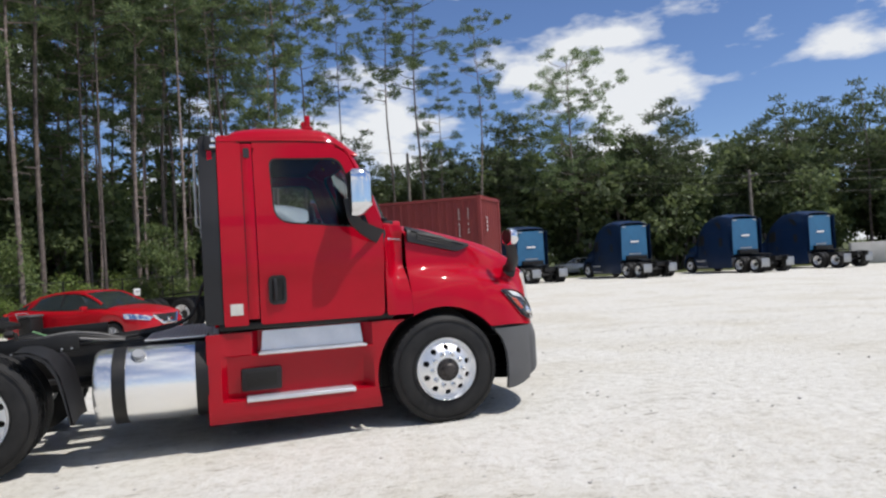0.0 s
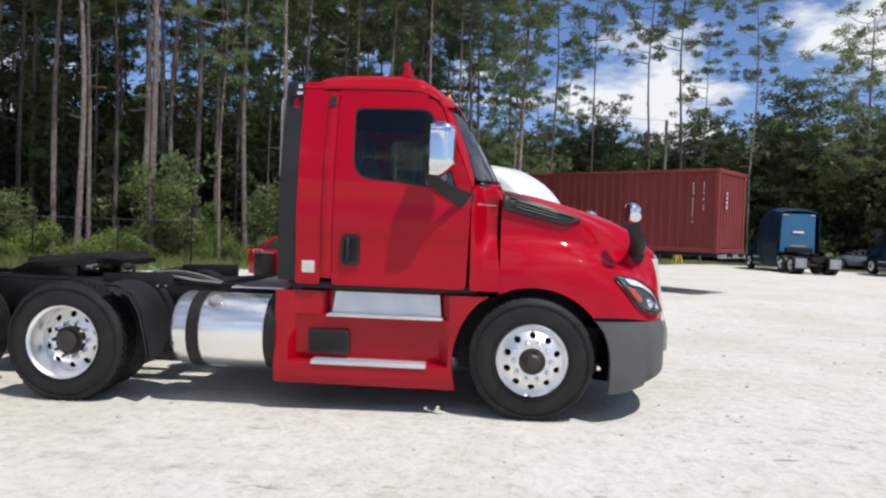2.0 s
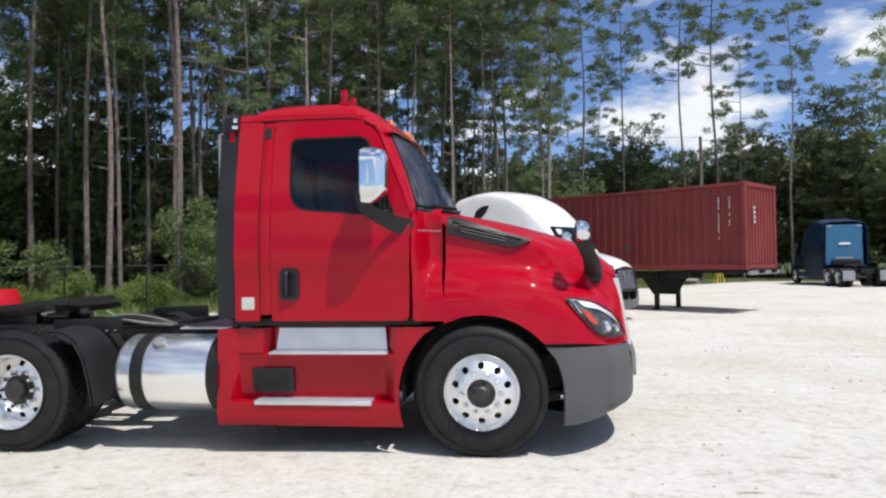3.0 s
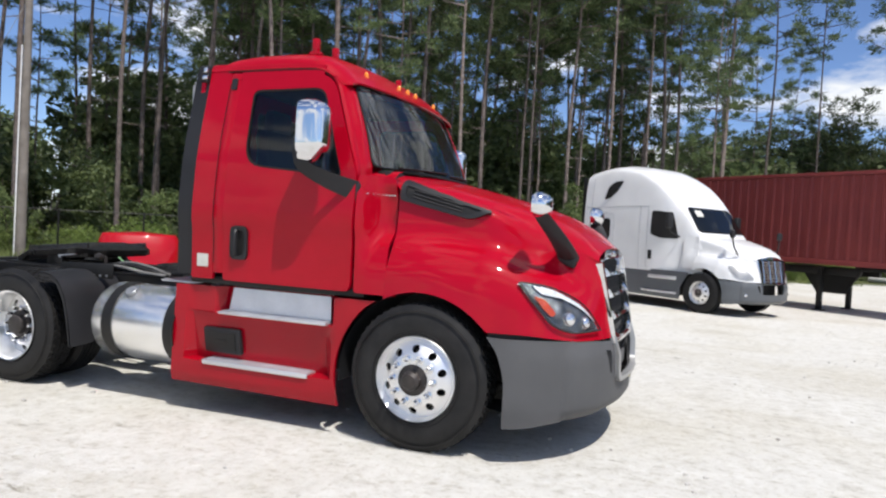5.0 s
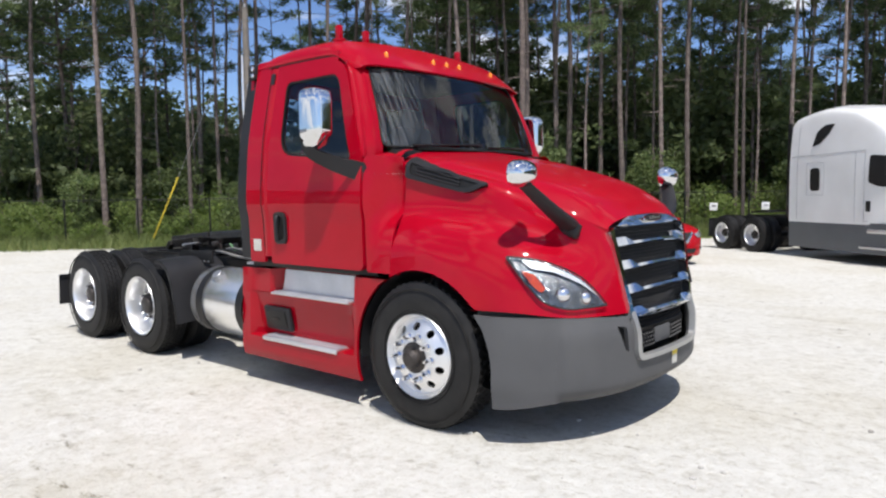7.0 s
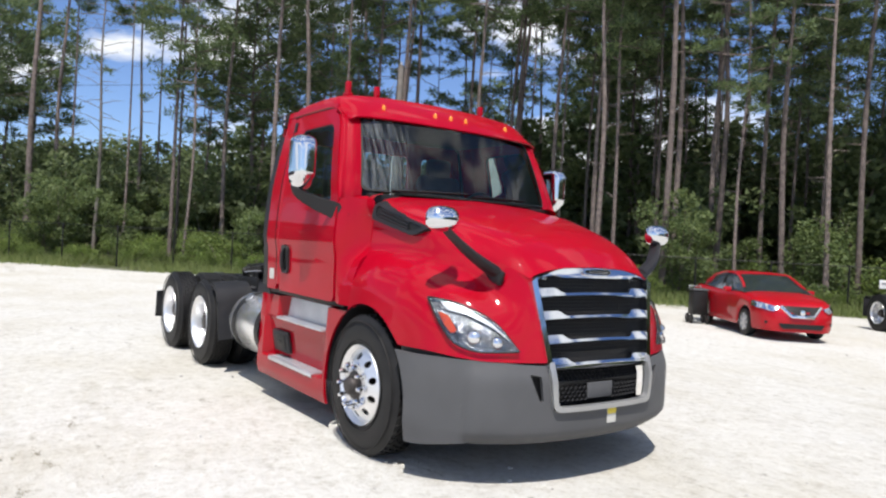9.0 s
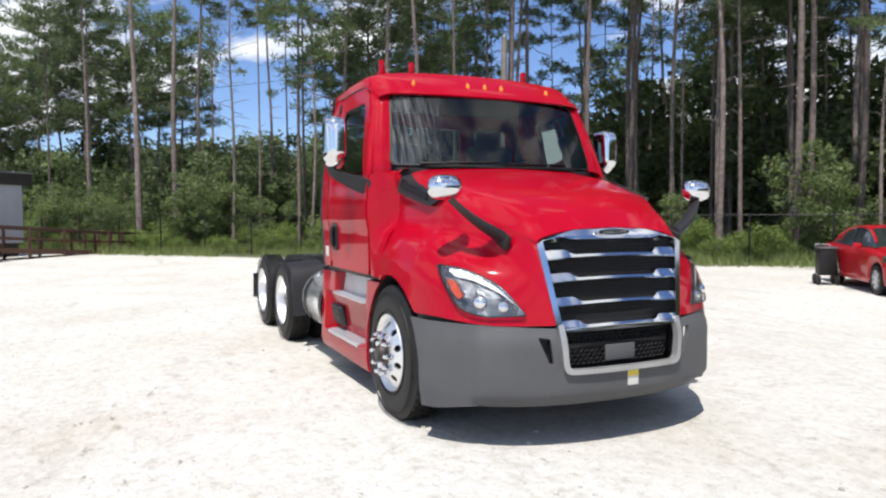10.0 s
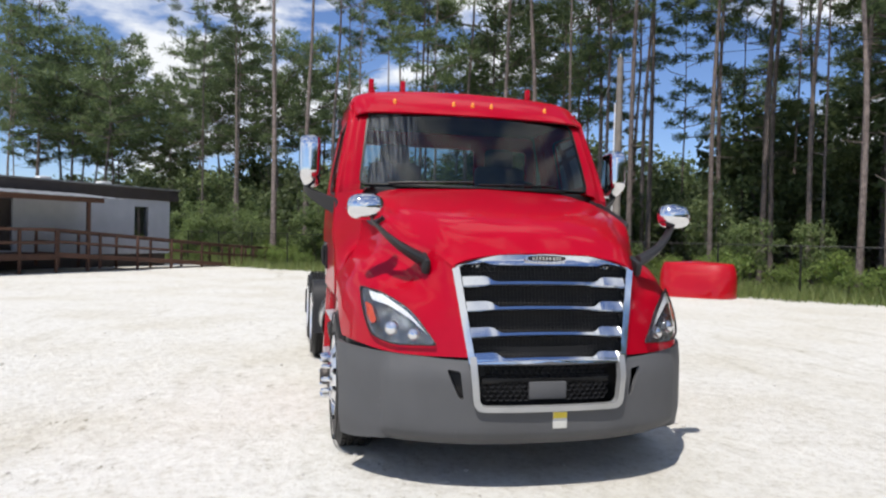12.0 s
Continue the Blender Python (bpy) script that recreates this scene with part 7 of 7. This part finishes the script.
        part("tail_light", boxes(((-2.24, s * 0.66, 0.86), (0.12, 0.28, 0.13), 0.03)), REDLENS, c)
    gr = part("grille", sheet([(-0.42, 0.77), (0.42, 0.77), (0.24, 0.54), (-0.24, 0.54)], (), steps(-0.42, 0.42, 6), (), lambda y, z: (tree.ray_cast(Vector((4, y, z)), Vector((-1, 0, 0)))[0] or Vector((2.3, y, z))) + Vector((0.03, 0, 0)), 0), BLACK, c)
    part("grille_chevron", tube([(tree.ray_cast(Vector((4, y, z)), Vector((-1, 0, 0)))[0] or Vector((2.3, y, z))) + Vector((0.034, 0, 0)) for y, z in ((-0.43, 0.76), (-0.23, 0.555), (0.23, 0.555), (0.43, 0.76))], 0.034, 8), CHROME, gr)
    part("badge_disc", lathe([(0.001, 0.02), (0.055, 0.015), (0.06, 0)], 16, at=(2.345, 0, 0.64), axis="x"), CHROME, gr)
    part("lower_intake", sheet(rounded([(-0.5, 0.40), (0.5, 0.40), (0.42, 0.29), (-0.42, 0.29)], 0.03), (), steps(-0.5, 0.5, 6), (), lambda y, z: (tree.ray_cast(Vector((4, y, z)), Vector((-1, 0, 0)))[0] or Vector((2.25, y, z))) + Vector((0.028, 0, 0)), 0), BLACK, c)
    part("rear_plate", boxes(((-2.335, 0, 0.7), (0.01, 0.32, 0.15), 0.003)), OFFWHITE, c)
    part("front_seat_row", boxes(((-0.2, 0, 0.9), (0.2, 1.2, 0.5), 0.05)), INTERIOR, c)
    return c


CAR_RED = surface("glossy_car_red", (0.34, 0.002, 0.008), (0.40, 0.004, 0.012), 0.4, 0, 2, 200, 0, 0.6, 0.04, spec=0.1)
sedan("bright red four-door sedan parked by the fence", CAR_RED, on_ground(-4.9, 12.2, -37) @ Matrix.Scale(0.96, 4))
sedan("silver sedan parked far off beyond the tractors", surface("silver_car_paint", (0.4, 0.41, 0.42), (0.5, 0.5, 0.51), 0.3, 0.4, 2, 200, 0, 0.8, 0.05), on_ground(27.5, 46.0, 150), "sedan_car")

# small black trolley beside the car
tr = thing("tool_trolley", "small black wheeled trolley standing beside the red car", "trolley", "", on_ground(-6.27, 11.86, -37))
part("cabinet", boxes(((0, 0, 0.52), (0.40, 0.36, 0.60), 0.03)), BLACK, tr)
part("lid", boxes(((0, 0, 0.85), (0.43, 0.39, 0.05), 0.015)), GREY_PLASTIC, tr, "pale grey lid")
for dx, dy in ((-0.15, -0.17), (0.15, -0.17), (-0.15, 0.17), (0.15, 0.17)):
    part("wheel", lathe([(0.001, -0.03), (0.10, -0.03), (0.12, -0.015), (0.12, 0.015), (0.10, 0.03), (0.001, 0.03)], 16, at=(dx, dy * 1.15, 0.12)), RUBBER, tr)
part("push_handle", tube([(-0.19, -0.15, 0.7), (-0.29, -0.15, 0.92), (-0.29, 0.15, 0.92), (-0.19, 0.15, 0.7)], 0.013, 6), GALV, tr)

# the roof fairing that was taken off, standing by the fence
fr = thing("roof_fairing", "red moulded truck roof fairing standing on the ground", "fairing", "", on_ground(-15.0, 11.4, -45))
rows = []
for i in range(17):
    z = 1.08 * i / 16
    k = 1 - 0.45 * (z / 1.08) ** 2.0
    rows.append([Vector((0.75 * math.cos(a) ** 1 * k * (1 if math.cos(a) > 0 else 0.35), 1.2 * math.copysign(abs(math.sin(a)) ** 0.55, math.sin(a)) * (1 - 0.02 * (1 - z / 1.08) - 0.12 * (z / 1.08) ** 5), z)) for a in [2 * math.pi * q / 48 for q in range(48)]])
for t in (0.85, 0.6, 0.3, 0.05):
    rows.append([Vector((p.x * t, p.y * t, 1.08 + 0.07 * (1 - t))) for p in rows[16]])
part("shell", grid(rows, closed=True, caps=True), CAR_RED, fr, soft=60)
part("mount_foot", boxes(((0.0, 0.8, 0.0), (0.4, 0.06, 0.06), 0.01), ((0.0, -0.8, 0.0), (0.4, 0.06, 0.06), 0.01)), BLACK, fr)

# office cabin with its covered deck and ramp
home = thing("mobile_office", "pale grey mobile office with dark roof trim", "building", "", on_ground(-32.2, -7.3, -39.5))
# local x runs along the front wall from the corner, y points towards the yard
HL, HD, Z0, Z1 = 18.0, 4.2, 0.75, 3.25


def panel(u0, u1, z0, z1, holes=()):
    return sheet([(u0, z0), (u1, z0), (u1, z1), (u0, z1)], holes, (), (), lambda u, v: Vector((u, 0, v)), 0.1)


W1 = [(1.28, 1.4), (2.08, 1.4), (2.08, 2.85), (1.28, 2.85)]
D1 = [(7.85, 0.80), (8.8, 0.80), (8.8, 2.9), (7.85, 2.9)]
W2 = [(10.3, 1.55), (11.2, 1.55), (11.2, 2.85), (10.3, 2.85)]
part("front_wall", panel(0, HL, Z0 - 0.15, Z1, (W1, D1, W2)), SIDING, home)
part("end_wall", boxes(((0.05, -HD / 2 - 0.05, (Z0 + Z1) / 2), (0.1, HD - 0.1, Z1 - Z0 + 0.1), 0.005)), SIDING, home)
part("far_end_wall", boxes(((HL - 0.05, -HD / 2 - 0.05, (Z0 + Z1) / 2), (0.1, HD - 0.1, Z1 - Z0 + 0.1), 0.005)), SIDING, home)
part("back_wall", boxes(((HL / 2, -HD, (Z0 + Z1) / 2), (HL, 0.1, Z1 - Z0 + 0.1), 0.005)), SIDING, home)
for k in range(43):
    part("wall_batten", boxes(((0.2 + 0.415 * k, 0.012, (Z0 + Z1) / 2), (0.02, 0.016, Z1 - Z0 - 0.05), 0.003)), SIDING, home) if not any(abs(0.2 + 0.415 * k - c) < 0.62 for c in (1.68, 8.32, 10.75)) else None
part("roof", boxes(((HL / 2 - 0.15, -HD / 2, Z1 + 0.50), (HL + 0.8, HD + 0.5, 0.08), 0.02)), GALV, home)
part("roof_trim", boxes(((HL / 2 - 0.15, 0.10, Z1 + 0.20), (HL + 0.7, 0.14, 0.52), 0.02), ((-0.43, -HD / 2, Z1 + 0.20), (0.14, HD + 0.2, 0.52), 0.02)), DARK_TRIM, home, "dark brown roof band")
part("skirting", boxes(((HL / 2, -0.12, 0.28), (HL - 0.2, 0.05, 0.72), 0.01), ((0.15, -HD / 2, 0.28), (0.05, HD - 0.3, 0.72), 0.01)), DARK_TRIM, home)
for u in (3.3, 6.2, 10.0, 13.0):
    part("roof_vent", boxes(((u, -0.5, Z1 + 0.60), (0.55, 0.4, 0.16), 0.04)), WHITE, home, "white roof vent cap")
for w in (W1, W2):
    wn_ = part("window", sheet([(w[0][0] - 0.06, w[0][1] - 0.06), (w[1][0] + 0.06, w[1][1] - 0.06), (w[2][0] + 0.06, w[2][1] + 0.06), (w[3][0] - 0.06, w[3][1] + 0.06)], [w], (), (), lambda u, v: Vector((u, 0.03, v)), 0.06), DARK_TRIM, home)
    part("pane", sheet(w, (), (), (), lambda u, v: Vector((u, -0.04, v)), 0.0), TINTED, wn_)
    part("blind", sheet(w, (), (), (), lambda u, v: Vector((u, -0.14, v)), 0.0), INTERIOR, wn_)
dr = part("entrance_door", boxes(((8.325, -0.04, 1.85), (0.93, 0.05, 2.08), 0.01)), DARK_TRIM, home, "dark entrance door")
part("knob", boxes(((7.97, 0.02, 1.75), (0.06, 0.06, 0.06), 0.02)), GALV, dr)
part("floor", boxes(((HL / 2, -HD / 2, Z0 - 0.1), (HL - 0.2, HD - 0.3, 0.1), 0.01)), DARK_TRIM, home)

deck_t = thing("timber_deck", "brown stained timber deck with rails and covered porch", "deck", "", on_ground(-32.2, -7.3, -39.5))
for k in range(40):
    part("board", boxes(((7.6 + 0.15 * k, 1.35, 0.72), (0.138, 2.5, 0.035), 0.004)), TIMBER, deck_t)
for u in (7.65, 9.1, 12.0):
    part("post", boxes(((u, 2.55, 0.8), (0.10, 0.10, 1.85), 0.008)), TIMBER, deck_t)
for u in (6.25, 9.9, 13.4):
    part("porch_post", boxes(((u, 2.5, 1.4), (0.13, 0.13, 3.1), 0.008)), TIMBER, deck_t)
part("porch_roof", sheet([(5.1, 0.2), (14.0, 0.2), (14.0, 3.2), (5.1, 3.2)], (), steps(5.1, 14.0, 64), (), lambda u, v: Vector((u, v, 3.28 - 0.09 * v + 0.018 * math.cos(u * 33))), 0.01), GALV, deck_t, "corrugated metal porch roof")
part("porch_beam", boxes(((9.7, 2.55, 2.90), (8.2, 0.08, 0.20), 0.008)), TIMBER, deck_t)
for z in (0.72 + 0.45, 0.72 + 0.95):
    part("rail", boxes(((10.6, 2.55, z), (6.0, 0.04, 0.12), 0.006)), TIMBER, deck_t)
part("deck_fascia", boxes(((10.6, 2.58, 0.62), (6.1, 0.04, 0.22), 0.006)), TIMBER, deck_t)
ramp = thing("timber_ramp", "brown timber access ramp with handrails", "ramp", "", on_ground(-32.2, -7.3, -39.5))
# the first flight runs towards the corner, the second on towards the fence
for u0, u1, z0, z1, y in ((7.6, -1.6, 0.72, 0.10, 1.9), (-1.6, -6.0, 0.10, -0.12, 1.9)):
    n = 40 if u0 > 0 else 22
    for k in range(n):
        u = u0 + (u1 - u0) * (k + 0.5) / n
        part("board", boxes(((u, y, z0 + (z1 - z0) * (k + 0.5) / n), (abs(u1 - u0) / n - 0.012, 1.3, 0.035), 0.004)), TIMBER, ramp)
    for yy in (y - 0.68, y + 0.68):
        for k in range(6):
            u = u0 + (u1 - u0) * k / 5
            z = z0 + (z1 - z0) * k / 5
            part("post", boxes(((u, yy, z + 0.25), (0.09, 0.09, 1.5), 0.006)), TIMBER, ramp)
        for dz, hh in ((0.95, 0.11), (0.5, 0.09), (-0.02, 0.20)):
            part("rail", boxes((((u0 + u1) / 2, yy, (z0 + z1) / 2 + dz), (math.hypot(u1 - u0, z1 - z0) + 0.05, 0.04, hh), 0.006, (0, math.degrees(math.atan2(z1 - z0, -(u1 - u0))) * 1.0, 0))), TIMBER, ramp)
